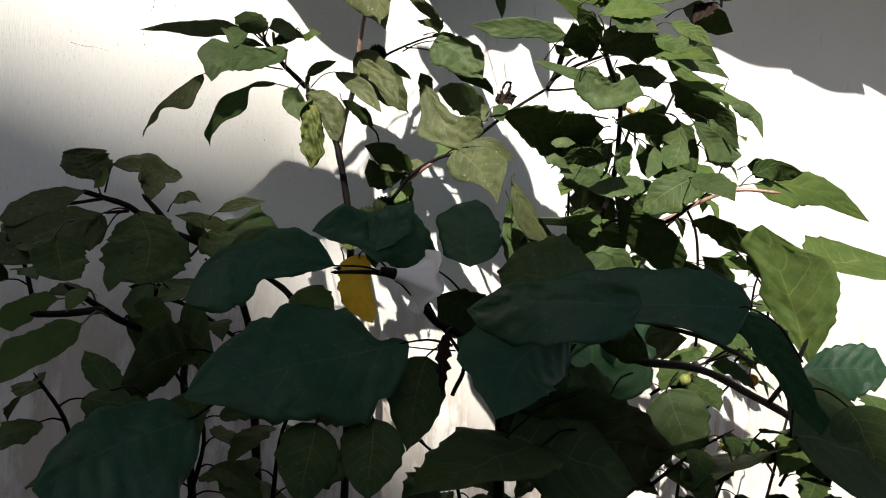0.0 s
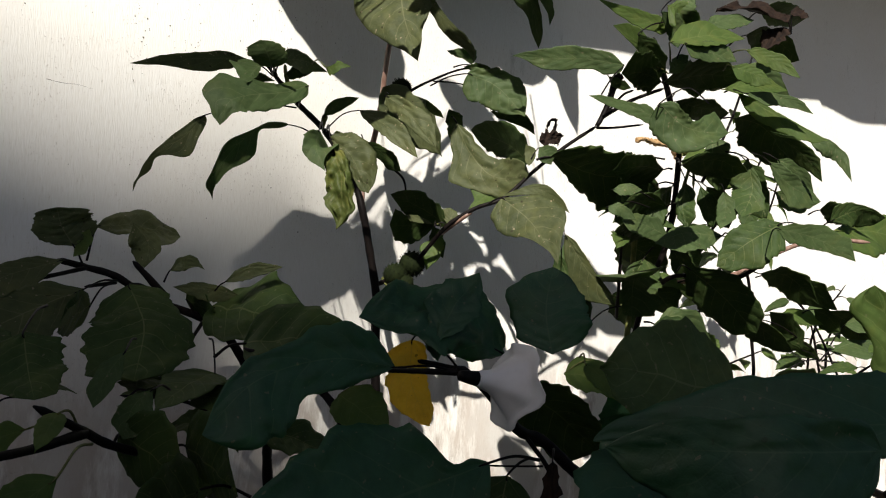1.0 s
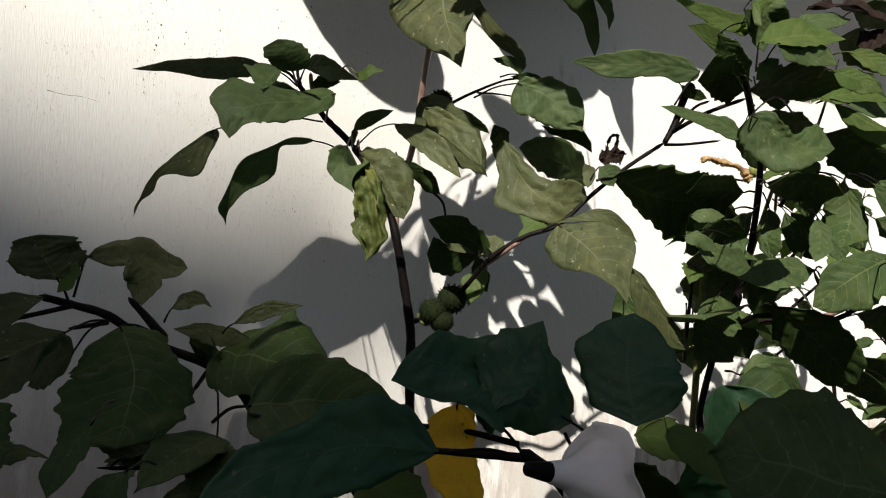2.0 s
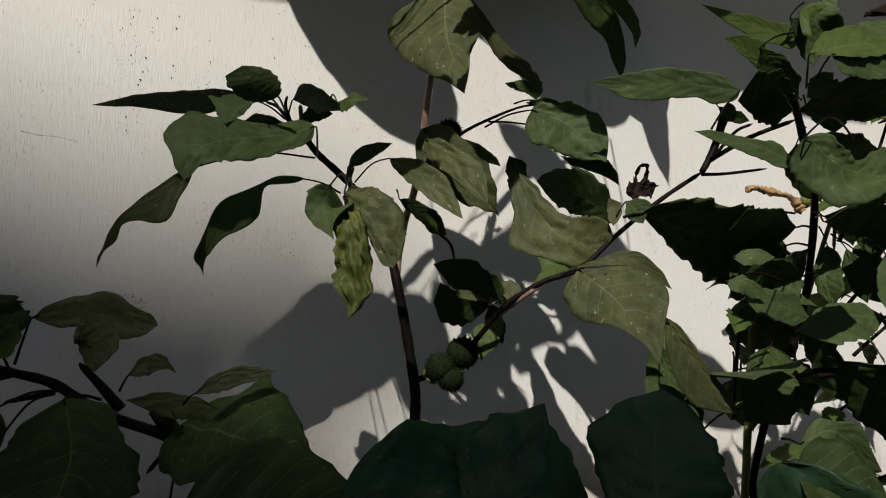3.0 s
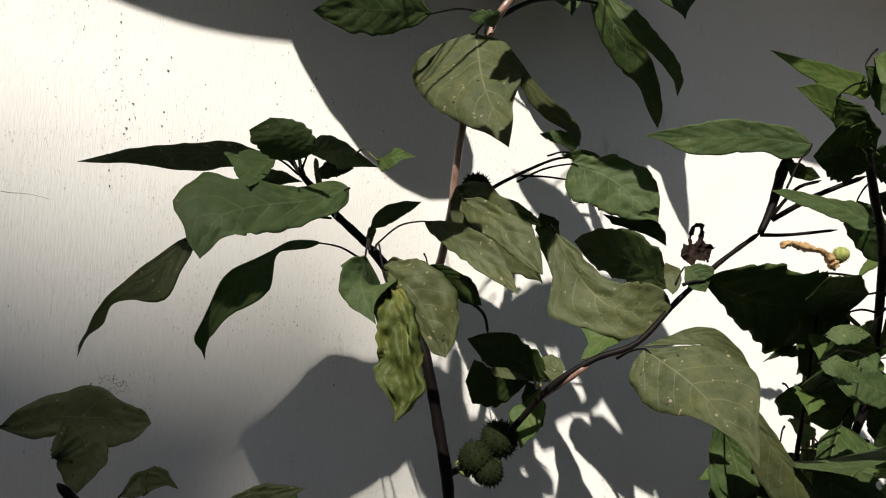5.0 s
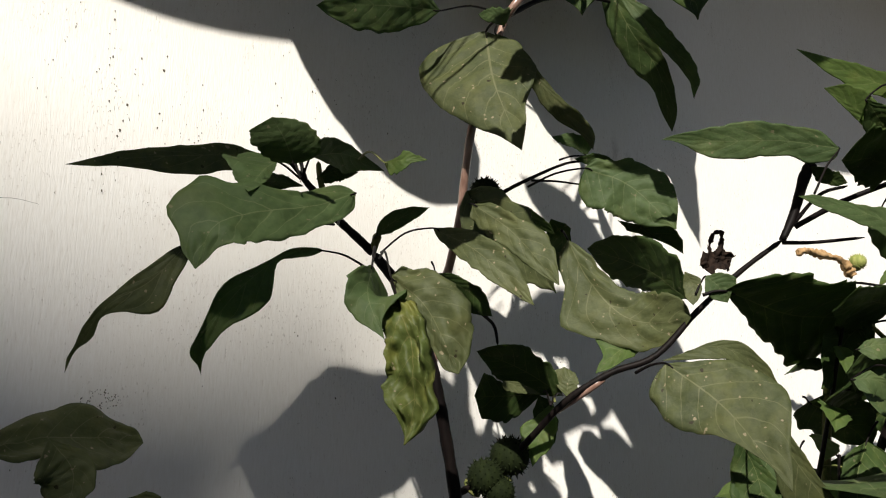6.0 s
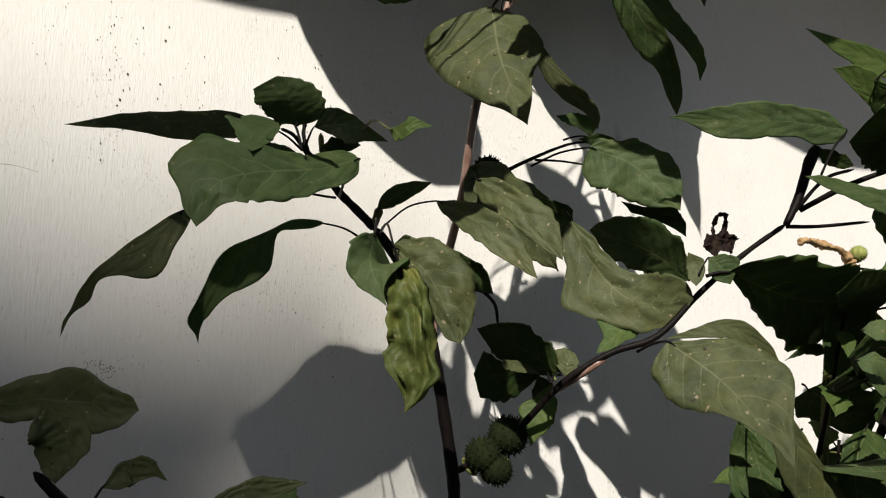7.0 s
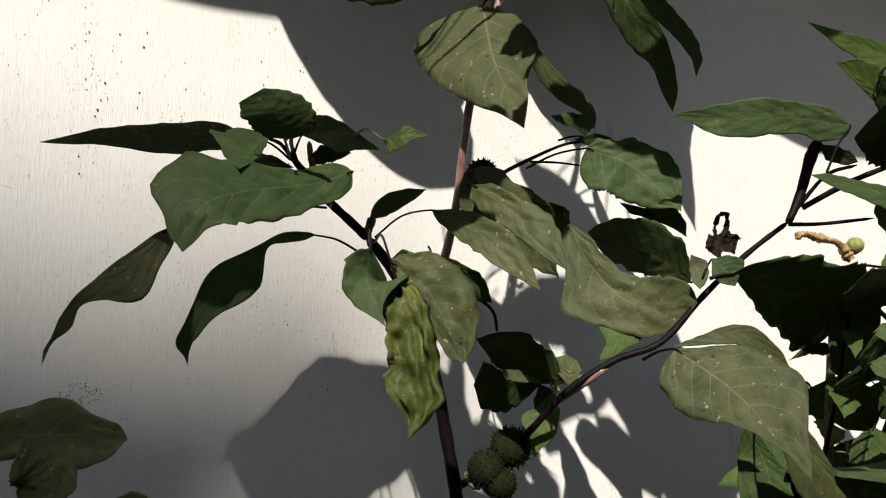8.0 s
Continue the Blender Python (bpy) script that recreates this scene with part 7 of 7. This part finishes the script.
blade(right_plant, [(0.239, 1.050, 1.380), (0.282, 1.040, 1.376), (0.349, 1.030, 1.376)], (0, 1.5, 5.7, 12.3, 16.5, 18, 19.5, 20.7, 14.6, 8.4, 3.8, 0.9, 0), (0, 0.9, 3.5, 7.6, 12.7, 19, 26.6, 32.4, 32.2, 32.1, 32, 31.9, 0), (-0.49, -0.38, -0.79), start=(0.233, 1.050, 1.370), seed=548, mat=LEAF)
blade(right_plant, [(0.094, 1.000, 1.444), (0.119, 1.000, 1.424), (0.154, 1.000, 1.398)], (0, 0.8, 2.9, 6.3, 10.7, 15, 15, 14.9, 14.7, 8.6, 3.9, 1, 0), (0, 0.7, 2.7, 5.8, 9.8, 14, 14, 14.1, 14.3, 9.8, 4.5, 1.1, 0), (-0.58, -0.51, -0.63), start=(0.146, 1.000, 1.472), seed=549, mat=LEAF)
blade(right_plant, [(0.128, 0.990, 1.481), (0.156, 0.990, 1.465), (0.167, 0.990, 1.436)], (0, 0.9, 3.4, 7, 12.1, 15.1, 14.2, 15.6, 15, 8.7, 4.1, 1.1, 0), (0, 0.5, 2.2, 5.1, 8.6, 10.8, 11.6, 11.7, 10.9, 8.2, 3.6, 0.9, 0), (-0.87, -0.49, 0.09), start=(0.151, 0.990, 1.504), seed=550, mat=LEAF_MID)
blade(right_plant, [(0.152, 1.000, 1.031), (0.195, 0.990, 1.044), (0.259, 0.980, 1.001)], (0, 0.9, 3.1, 6, 9.9, 12.2, 10.8, 20, 12.6, 7.4, 3.5, 0.9, 0), (15.6, 37.5, 48.7, 62.5, 63.7, 58.9, 48, 48.9, 44, 35.4, 22.7, 5, 0), (-0.88, -0.44, 0.19), start=(0.151, 1.020, 1.033), seed=551, mat=LEAF_MID)
blade(right_plant, [(0.403, 1.000, 1.113), (0.468, 0.990, 1.111), (0.547, 0.980, 1.065)], (0, 2.3, 7.4, 13.5, 19.3, 16.1, 17.1, 22.3, 14.7, 8.6, 4, 1, 0), (0, 1.3, 5.4, 12.2, 20.7, 28.6, 34.8, 35.4, 31.8, 27.3, 17.6, 4.2, 0), (-0.70, -0.42, -0.58), start=(0.394, 1.020, 1.117), seed=552, mat=LEAF)
blade(right_plant, [(0.602, 1.020, 1.055), (0.631, 1.010, 1.043), (0.658, 1.000, 1.015)], (0, 1, 3.6, 7.3, 12.5, 12.8, 11.2, 11.3, 9.4, 5.5, 2.5, 0.7, 0), (0, 0.9, 3.8, 8.5, 14.3, 19.7, 23.9, 25.8, 23.1, 20.2, 17.8, 7.2, 0), (-0.77, -0.42, -0.48), start=(0.583, 1.030, 1.047), seed=553, mat=LEAF)
blade(right_plant, [(0.382, 1.030, 1.041), (0.439, 1.020, 1.023), (0.525, 1.010, 0.979)], (0, 1, 3.7, 7.4, 12.3, 15.2, 14.6, 15.8, 14.5, 8.4, 3.8, 1, 0), (0, 1, 4.1, 9, 15.3, 22.1, 29.3, 29.4, 25.9, 22.3, 11.6, 2.9, 0), (-0.69, -0.44, -0.58), start=(0.624, 1.030, 0.979), seed=554, mat=LEAF)
blade(right_plant, [(0.586, 1.030, 0.980), (0.548, 1.030, 1.021), (0.481, 1.030, 1.049)], (0, 1.2, 4.9, 11.3, 19, 23.2, 25.3, 25, 19.8, 11.6, 5.1, 1.3, 0), (0, 0.9, 3.4, 7.2, 12.2, 15, 14.4, 16.5, 20.1, 12.4, 5.9, 1.6, 0), (-0.79, -0.47, -0.40), start=(0.644, 1.030, 0.958), seed=555, mat=LEAF)
blade(right_plant, [(0.710, 1.020, 1.026), (0.742, 1.010, 1.035), (0.786, 1.000, 1.022)], (0, 0.5, 1.7, 3.5, 5.7, 9, 11.4, 11.6, 14.3, 13.5, 6.9, 2.1, 0), (0, 20.8, 29.7, 34.7, 38.1, 35.6, 32.1, 27, 19.6, 11.4, 5, 1.2, 0), (-0.83, -0.22, 0.51), start=(0.681, 1.030, 0.988), seed=556, mat=LEAF_MID)
blade(right_plant, [(0.663, 1.020, 0.979), (0.744, 1.010, 0.994), (0.844, 1.000, 0.975)], (0, 0.7, 2.4, 4.8, 7.9, 9.8, 6.4, 8.7, 13.9, 12.3, 6.4, 1.9, 0), (0, 3.4, 14.9, 34.5, 51.1, 56.4, 48.9, 38.7, 26.9, 15.6, 6.8, 1.7, 0), (-0.86, -0.23, 0.46), start=(0.644, 1.030, 0.958), seed=557, mat=LEAF_MID)
blade(right_plant, [(0.136, 0.985, 1.490), (0.158, 0.980, 1.486), (0.196, 0.975, 1.455)], (0, 0.6, 2.1, 4, 6.5, 12, 14.6, 14.7, 16.2, 10.7, 4.9, 1.2, 0), (0, 2.9, 26, 34, 34, 25.9, 22.1, 21, 19.8, 18.5, 10.8, 2.6, 0), (-0.87, -0.48, 0.15), start=(0.147, 0.990, 1.469), seed=574, mat=LEAF_YOUNG)
blade(right_plant, [(0.337, 1.060, 1.255), (0.358, 1.050, 1.228), (0.373, 1.040, 1.187)], (0, 1.3, 5.1, 10.8, 18.3, 19, 18.9, 20.2, 22.2, 13.6, 6.2, 1.6, 0), (0, 0.8, 3.3, 7.4, 12.5, 17.8, 20.5, 19.9, 18.7, 17.5, 9.9, 2.5, 0), (-0.58, -0.42, -0.70), start=(0.307, 1.060, 1.262), seed=575, mat=LEAF)
blade(right_plant, [(0.252, 1.060, 1.247), (0.219, 1.060, 1.221), (0.204, 1.060, 1.180)], (0, 8.4, 48.5, 72.8, 67.3, 48, 25.5, 20.5, 19, 17.8, 17, 4.3, 0), (0, 0.8, 3, 6.4, 10.5, 15.5, 14.7, 12.9, 14.6, 10.3, 4.9, 1.3, 0), (-0.54, -0.46, -0.70), start=(0.265, 1.060, 1.257), seed=576, mat=LEAF)
blade(right_plant, [(0.414, 1.060, 1.258), (0.436, 1.050, 1.230), (0.436, 1.040, 1.191)], (0, 0.8, 3.2, 6.8, 11.5, 11.7, 11.1, 12.4, 15, 11.6, 5.5, 1.4, 0), (0, 0.8, 3.1, 7, 12, 16.9, 19.5, 18.9, 17.5, 16, 10.3, 2.5, 0), (-0.59, -0.40, -0.70), start=(0.382, 1.060, 1.270), seed=577, mat=LEAF)
blade(right_plant, [(0.309, 1.060, 1.094), (0.363, 1.050, 1.077), (0.428, 1.040, 1.040)], (0, 3, 11.2, 23.2, 25.7, 25.2, 26.5, 30.1, 20.1, 11.7, 5.3, 1.4, 0), (0, 1.5, 5.9, 13, 22, 31.4, 39.9, 38.5, 35.7, 32.5, 30.1, 14.3, 0), (-0.64, -0.46, -0.61), start=(0.274, 1.060, 1.093), seed=578, mat=LEAF)
blade(right_plant, [(0.217, 1.050, 0.916), (0.330, 1.040, 0.893), (0.453, 1.030, 0.887)], (0, 2.5, 10.4, 23.6, 35.9, 43.6, 47.7, 44.6, 30.3, 17.5, 7.8, 2, 0), (0, 2.3, 8.9, 19.2, 32.3, 48.5, 64.1, 62, 63.4, 66, 68.5, 70.1, 0), (-0.70, -0.51, -0.49), start=(0.217, 1.060, 0.897), seed=579, mat=LEAF)
blade(right_plant, [(0.150, 1.100, 1.278), (0.195, 1.090, 1.262), (0.220, 1.080, 1.218)], (0, 1.2, 4.3, 8.7, 14.5, 12.5, 12.2, 15.6, 12.1, 7.1, 3.3, 0.9, 0), (0, 2.3, 9.2, 20.6, 34.3, 42.4, 44, 43, 40.4, 37.5, 35.3, 34.1, 0), (-0.55, -0.37, -0.75), start=(0.255, 1.080, 1.293), seed=560, mat=LEAF)
blade(right_plant, [(0.282, 1.100, 1.189), (0.228, 1.100, 1.187), (0.167, 1.100, 1.169)], (16.3, 39.1, 58.7, 65.2, 59.8, 53.7, 46.7, 37.7, 26.6, 15.7, 7.1, 1.8, 0), (0, 0.8, 3.2, 6.8, 11.6, 17.7, 26.1, 37.2, 39, 42.5, 46.2, 48.8, 0), (-0.60, -0.40, -0.69), start=(0.284, 1.090, 1.209), seed=561, mat=LEAF)
blade(right_plant, [(0.236, 1.100, 1.129), (0.214, 1.100, 1.091), (0.213, 1.100, 1.035)], (10.6, 25.5, 34.5, 42.4, 46.4, 43.8, 42.1, 43.8, 46, 40.3, 35.6, 32.8, 0), (0, 1.1, 4.1, 8.6, 14.5, 16.9, 15.8, 17.6, 18.2, 16.6, 15.5, 14.7, 0), (-0.66, -0.45, -0.61), start=(0.258, 1.100, 1.149), seed=562, mat=LEAF)
blade(right_plant, [(0.259, 1.080, 1.382), (0.252, 1.070, 1.345), (0.277, 1.060, 1.307)], (0, 1.5, 6.3, 14.5, 18.6, 21.1, 23, 23.4, 22.7, 15.3, 6.8, 1.7, 0), (0, 1.3, 4.6, 9.1, 15.8, 19.5, 17.3, 16.5, 16.6, 14.6, 6.7, 1.7, 0), (-0.51, -0.31, -0.80), start=(0.249, 1.060, 1.397), seed=563, mat=LEAF)
blade(right_plant, [(0.250, 1.060, 1.424), (0.266, 1.050, 1.418), (0.299, 1.040, 1.406)], (6.7, 16, 24, 26.6, 26.2, 25.8, 26, 18.8, 12.5, 7.2, 3.3, 0.8, 0), (0, 0.7, 2.8, 6.2, 10.2, 14, 17.7, 18.8, 19.2, 19.5, 19.8, 19.9, 0), (-0.47, -0.27, -0.84), start=(0.245, 1.060, 1.437), seed=564, mat=LEAF)
blade(right_plant, [(0.324, 1.120, 1.156), (0.358, 1.120, 1.121), (0.404, 1.120, 1.057)], (0, 2.1, 7.7, 16.1, 19.7, 20, 21.1, 23.4, 21.5, 12.4, 5.6, 1.4, 0), (0, 0.7, 2.6, 5.7, 9.6, 14.2, 18.3, 18.9, 19.1, 19.2, 10.2, 2.6, 0), (-0.66, -0.39, -0.64), start=(0.313, 1.120, 1.169), seed=565, mat=LEAF)
blade(right_plant, [(0.054, 1.000, 1.217), (0.073, 0.990, 1.222), (0.091, 0.980, 1.219)], (0, 0.4, 1.5, 3.1, 5.3, 6.6, 5.4, 5.6, 4.5, 2.6, 1.3, 0.3, 0), (0, 1.4, 6, 11.4, 12.5, 13.1, 12.7, 11.7, 9.4, 5.5, 2.4, 0.6, 0), (-0.90, -0.37, 0.25), start=(0.164, 1.020, 1.214), seed=566, mat=LEAF_MID)
blade(right_plant, [(0.045, 1.000, 1.193), (0.063, 0.990, 1.192), (0.081, 0.980, 1.177)], (0, 0.3, 1.3, 2.6, 4.3, 6.9, 4.7, 4.3, 4.5, 2.7, 1.3, 0.3, 0), (0, 1.9, 9, 12.2, 13.7, 14, 13.1, 12.1, 10.4, 6.7, 2.9, 0.7, 0), (-0.89, -0.37, 0.29), start=(0.154, 1.020, 1.202), seed=567, mat=LEAF_MID)
blade(right_plant, [(0.099, 1.060, 1.396), (0.108, 1.050, 1.383), (0.126, 1.040, 1.379)], (0, 0.4, 1.8, 4.1, 7.1, 9.1, 9.6, 9.2, 8.2, 5.4, 2.4, 0.6, 0), (0, 0.4, 1.4, 2.9, 4.9, 6.7, 5.3, 5.1, 5.5, 3.8, 1.8, 0.5, 0), (-0.69, -0.49, -0.53), start=(0.090, 1.060, 1.403), seed=568, mat=LEAF)
blade(right_plant, [(0.166, 0.980, 1.508), (0.160, 0.980, 1.482), (0.194, 0.980, 1.460)], (0, 4.4, 15.9, 17.8, 19.9, 21.4, 21.8, 20.8, 18.7, 12.2, 5.2, 1.3, 0), (0, 0.8, 2.9, 5.8, 8.9, 6.2, 4.9, 5.8, 6.8, 4, 1.9, 0.5, 0), (-0.93, -0.30, -0.22), start=(0.182, 0.980, 1.525), seed=569, mat=LEAF_MID)
blade(front_plant, [(-0.226, 0.870, 1.014), (-0.310, 0.860, 1.053), (-0.394, 0.860, 1.052)], (0, 2.1, 8.5, 19.5, 29.3, 34.9, 40.6, 47.5, 29.9, 22.5, 10.3, 2.4, 0), (12.3, 29.6, 44.4, 49.3, 51.3, 43.3, 38.5, 33, 29, 22.2, 12.7, 3.4, 0), (-0.43, -0.65, 0.63), start=(-0.182, 0.860, 0.978), seed=83, mat=LEAF_SKY_TINTED, crinkle=1.1, wave=0.1, teeth=0.05)
blade(front_plant, [(-0.337, 0.855, 1.038), (-0.322, 0.850, 1.033), (-0.319, 0.848, 1.013)], (0, 0.3, 1.1, 2.2, 3.7, 6.1, 5.3, 7, 6.3, 3.7, 1.7, 0.5, 0), (0, 0.5, 2.5, 7.5, 15.4, 16.1, 11.6, 10.2, 8.7, 5.9, 2.5, 0.6, 0), (-0.41, -0.64, 0.65), seed=84, mat=LEAF_SKY_TINTED, crinkle=0.5)
blade(front_plant, [(0.115, 0.930, 0.794), (0.110, 0.940, 0.919), (0.055, 0.950, 1.026)], (0, 27.8, 74.2, 83.9, 95.5, 97.5, 92.5, 86, 65.4, 36.3, 24.6, 11.1, 0), (0, 11.1, 42, 87.1, 89.2, 92.9, 94.3, 87.9, 70.4, 52.5, 34.3, 12.5, 0), (-0.72, -0.59, 0.36), seed=111, mat=LEAF_SKY_TINTED, crinkle=0.6, wave=0.06)
blade(front_plant, [(-0.227, 0.860, 0.981), (-0.183, 0.850, 0.963), (-0.119, 0.840, 0.914)], (0, 2.2, 7.8, 15.5, 26.8, 27.8, 31, 33.2, 29, 22.1, 10, 2.5, 0), (0, 2.5, 10.1, 22.6, 36.5, 42.4, 44.8, 45.7, 45.5, 39.5, 31.8, 10.1, 0), (-0.59, -0.66, -0.47), start=(-0.242, 0.860, 1.009), seed=571, mat=LEAF)
blade(front_plant, [(-0.330, 0.840, 1.030), (-0.303, 0.850, 1.061), (-0.268, 0.860, 1.095)], (0, 1.2, 4.5, 9.7, 15.8, 22.8, 27.2, 26.2, 22.7, 13.3, 6.2, 1.6, 0), (0, 1.1, 4.2, 9.2, 15.8, 20, 21.5, 22.1, 16.7, 11.7, 5.6, 1.4, 0), (-0.50, -0.68, 0.53), start=(-0.294, 0.840, 0.998), seed=86, mat=LEAF_SKY_TINTED, crinkle=0.7, teeth=0.06)
blade(front_plant, [(-0.258, 0.500, 1.009), (-0.329, 0.530, 1.009), (-0.342, 0.620, 0.992)], (0, 4.8, 18.2, 29.5, 31, 33.3, 36.2, 32.5, 29.7, 20.9, 11.4, 2.9, 0), (0, 10.8, 16.2, 18, 18.1, 18.3, 18.2, 17.5, 16.4, 11.6, 6.8, 1.7, 0), (-0.80, -0.52, 0.31), seed=581, mat=LEAF_SKY_TINTED, crinkle=0.5)
blade(front_plant, [(-0.190, 0.760, 0.864), (-0.084, 0.750, 0.824), (0.085, 0.740, 0.788)], (0, 7.5, 30.8, 52.8, 66.1, 79.2, 76.9, 69.8, 53.1, 30.5, 13.5, 3.3, 0), (0, 5.9, 22.1, 45.8, 69.1, 80.4, 96.7, 113, 106.3, 102, 99.1, 41.9, 0), (-0.63, -0.67, -0.41), start=(-0.100, 0.760, 0.913), seed=572, mat=LEAF, crinkle=0.4)
blade(front_plant, [(-0.025, 0.800, 0.962), (0.018, 0.790, 0.940), (0.070, 0.780, 0.902)], (0, 1.3, 4.8, 10.1, 15, 15.2, 16.6, 19.7, 18.1, 10.5, 4.8, 1.2, 0), (0, 1.4, 5.7, 12.5, 21.1, 30.1, 34.4, 33.6, 31.8, 29.9, 15.9, 3.9, 0), (-0.63, -0.61, -0.48), start=(-0.069, 0.800, 0.962), seed=573, mat=LEAF)
blade(left_plant, [(-0.520, 1.220, 1.135), (-0.503, 1.215, 1.112), (-0.507, 1.210, 1.082)], (0, 0.7, 2.6, 5.3, 8.9, 14.6, 13.1, 13.9, 9.6, 5.6, 2.7, 0.7, 0), (0, 1.4, 6.1, 14.8, 21.2, 22.1, 21.3, 20.5, 17.8, 13.8, 6.9, 1.6, 0), (-0.15, -0.82, 0.56), seed=580, mat=LEAF_WORN, crinkle=0.7)
blade(left_plant, [(-0.480, 1.200, 1.080), (-0.465, 1.200, 1.095), (-0.439, 1.200, 1.083)], (0, 0.2, 0.7, 1.2, 1.8, 3.3, 2.8, 6.8, 7.4, 4.4, 2.1, 0.6, 0), (0, 1, 4.6, 11, 13.3, 14.1, 14.6, 14.9, 6.9, 1.2, 0.4, 0.1, 0), (-0.22, -0.96, 0.20), start=(-0.486, 1.200, 1.066), seed=53, mat=LEAF_WORN, crinkle=0.7)
blade(left_plant, [(-0.431, 1.140, 1.070), (-0.405, 1.135, 1.086), (-0.364, 1.130, 1.091)], (0, 0.4, 1.4, 2.7, 4.5, 5.2, 5.3, 7.3, 5.2, 3.1, 1.5, 0.4, 0), (0, 0.6, 2.5, 5.7, 9.5, 10.9, 11.4, 10.4, 7.8, 4.5, 1.9, 0.5, 0), (-0.30, -0.93, 0.21), start=(-0.436, 1.160, 1.059), seed=54, mat=LEAF_WORN, crinkle=0.7)
blade(left_plant, [(-0.403, 1.170, 1.053), (-0.440, 1.170, 1.060), (-0.482, 1.170, 1.062)], (0, 1.2, 4.6, 10.3, 13.6, 14.1, 14.1, 13.5, 9.7, 5.6, 2.5, 0.6, 0), (0, 0.4, 1.6, 3.5, 5.9, 6.8, 6.7, 7.3, 6.7, 3.9, 1.8, 0.5, 0), (-0.25, -0.96, 0.14), start=(-0.424, 1.190, 1.037), seed=69, mat=LEAF_WORN, crinkle=0.6)
blade(left_plant, [(-0.584, 1.200, 1.092), (-0.572, 1.200, 1.110), (-0.569, 1.200, 1.124)], (0, 0.4, 1.7, 3.9, 6.1, 8, 9, 9.2, 8.3, 5, 2.2, 0.5, 0), (0, 0.6, 2.4, 5.1, 7.7, 6.6, 5.9, 6, 3.6, 2.2, 1.1, 0.3, 0), (-0.11, -0.98, 0.18), seed=583, mat=LEAF_YOUNG)
blade(left_plant, [(-0.565, 0.945, 1.017), (-0.579, 0.940, 0.998), (-0.589, 0.930, 0.974)], (0, 0.5, 1.8, 4.2, 7.1, 10, 10.4, 9.1, 7.1, 4.8, 2.1, 0.5, 0), (0, 0.5, 1.8, 3.8, 6.5, 9.1, 8.7, 9.3, 10.4, 6.9, 3.2, 0.8, 0), (-0.13, -0.89, 0.43), start=(-0.548, 1.000, 1.021), seed=60, mat=LEAF_MID)
blade(left_plant, [(-0.541, 0.950, 0.983), (-0.557, 0.945, 0.970), (-0.564, 0.940, 0.945)], (0, 0.8, 3.5, 8.2, 13.6, 15.9, 16, 15.3, 13.5, 11.2, 9.4, 3, 0), (0, 0.4, 1.4, 2.9, 4.8, 8.2, 8.9, 10.4, 12.9, 8, 3.7, 1, 0), (-0.16, -0.91, 0.38), start=(-0.516, 1.000, 0.973), seed=62, mat=LEAF_MID)

flower(front_plant, (-0.343, 0.755, 1.013), (-0.296, 0.752, 1.004), 0.034, 4)
crumpled(main_plant, "dried_stalk", [(0.066, 1.150, 1.305), (0.061, 1.150, 1.322), (0.065, 1.148, 1.337), (0.074, 1.146, 1.340), (0.074, 1.145, 1.329), (0.067, 1.145, 1.317), (0.064, 1.148, 1.310)], 0.0018, 0.0022, DRY, "shrivelled brown flower stalk", 3)
leaf(main_plant, (0.047, 1.150, 1.303), (0.087, 1.140, 1.315), 0.026, (-0.3, -0.9, 0.3), teeth=0.35, wave=0.2, crinkle=1.5, seed=401, dry=1)
leaf(main_plant, (0.069, 1.150, 1.320), (0.077, 1.140, 1.299), 0.020, (-0.3, -0.9, 0.3), teeth=0.35, wave=0.2, crinkle=1.5, seed=402, dry=1)
crumpled(right_plant, "dried_flower", [(0.537, 1.280, 1.350), (0.530, 1.280, 1.361), (0.506, 1.280, 1.372), (0.457, 1.280, 1.375), (0.424, 1.280, 1.376), (0.408, 1.280, 1.370)], 0.0062, 0.0032, DRY_TAN, "dried tan flower tube", 5)


def plastic_bag(centre, size, seed):
    """A crumpled thin carrier bag, knotted at the neck."""
    bm = bmesh.new()
    bmesh.ops.create_icosphere(bm, subdivisions=4, radius=size)
    for v in bm.verts:
        d = v.co.normalized()
        r = 1 + 0.55 * noise.noise(d * 2.2 + Vector((seed, 0, 0))) + 0.25 * abs(noise.noise(d * 6)) + 0.12 * abs(noise.noise(d * 15))
        v.co = Vector((d.x, d.y * 0.7, d.z * 0.9)) * size * r + Vector(centre)
    bag = part("plastic_bag", bm, FILM, None)
    return tagged(bag, "crumpled white plastic bag caught in the plant", "bag")


plastic_bag((0.855, 1.206, 0.776), 0.036, 3)
branch(right_plant, [(0.765, 1.236, 0.656), (0.855, 1.206, 0.746), (0.945, 1.186, 0.806)], 0.003, 0.002, seed=77)
bm = bmesh.new()
bmesh.ops.create_icosphere(bm, subdivisions=2, radius=0.014, matrix=Matrix.Translation((0.885, 1.176, 0.752)) @ Matrix.Diagonal((1, 1, 1.1, 1)))
part("withered_fruit", bm, ORANGE, right_plant, "small orange withered fruit")
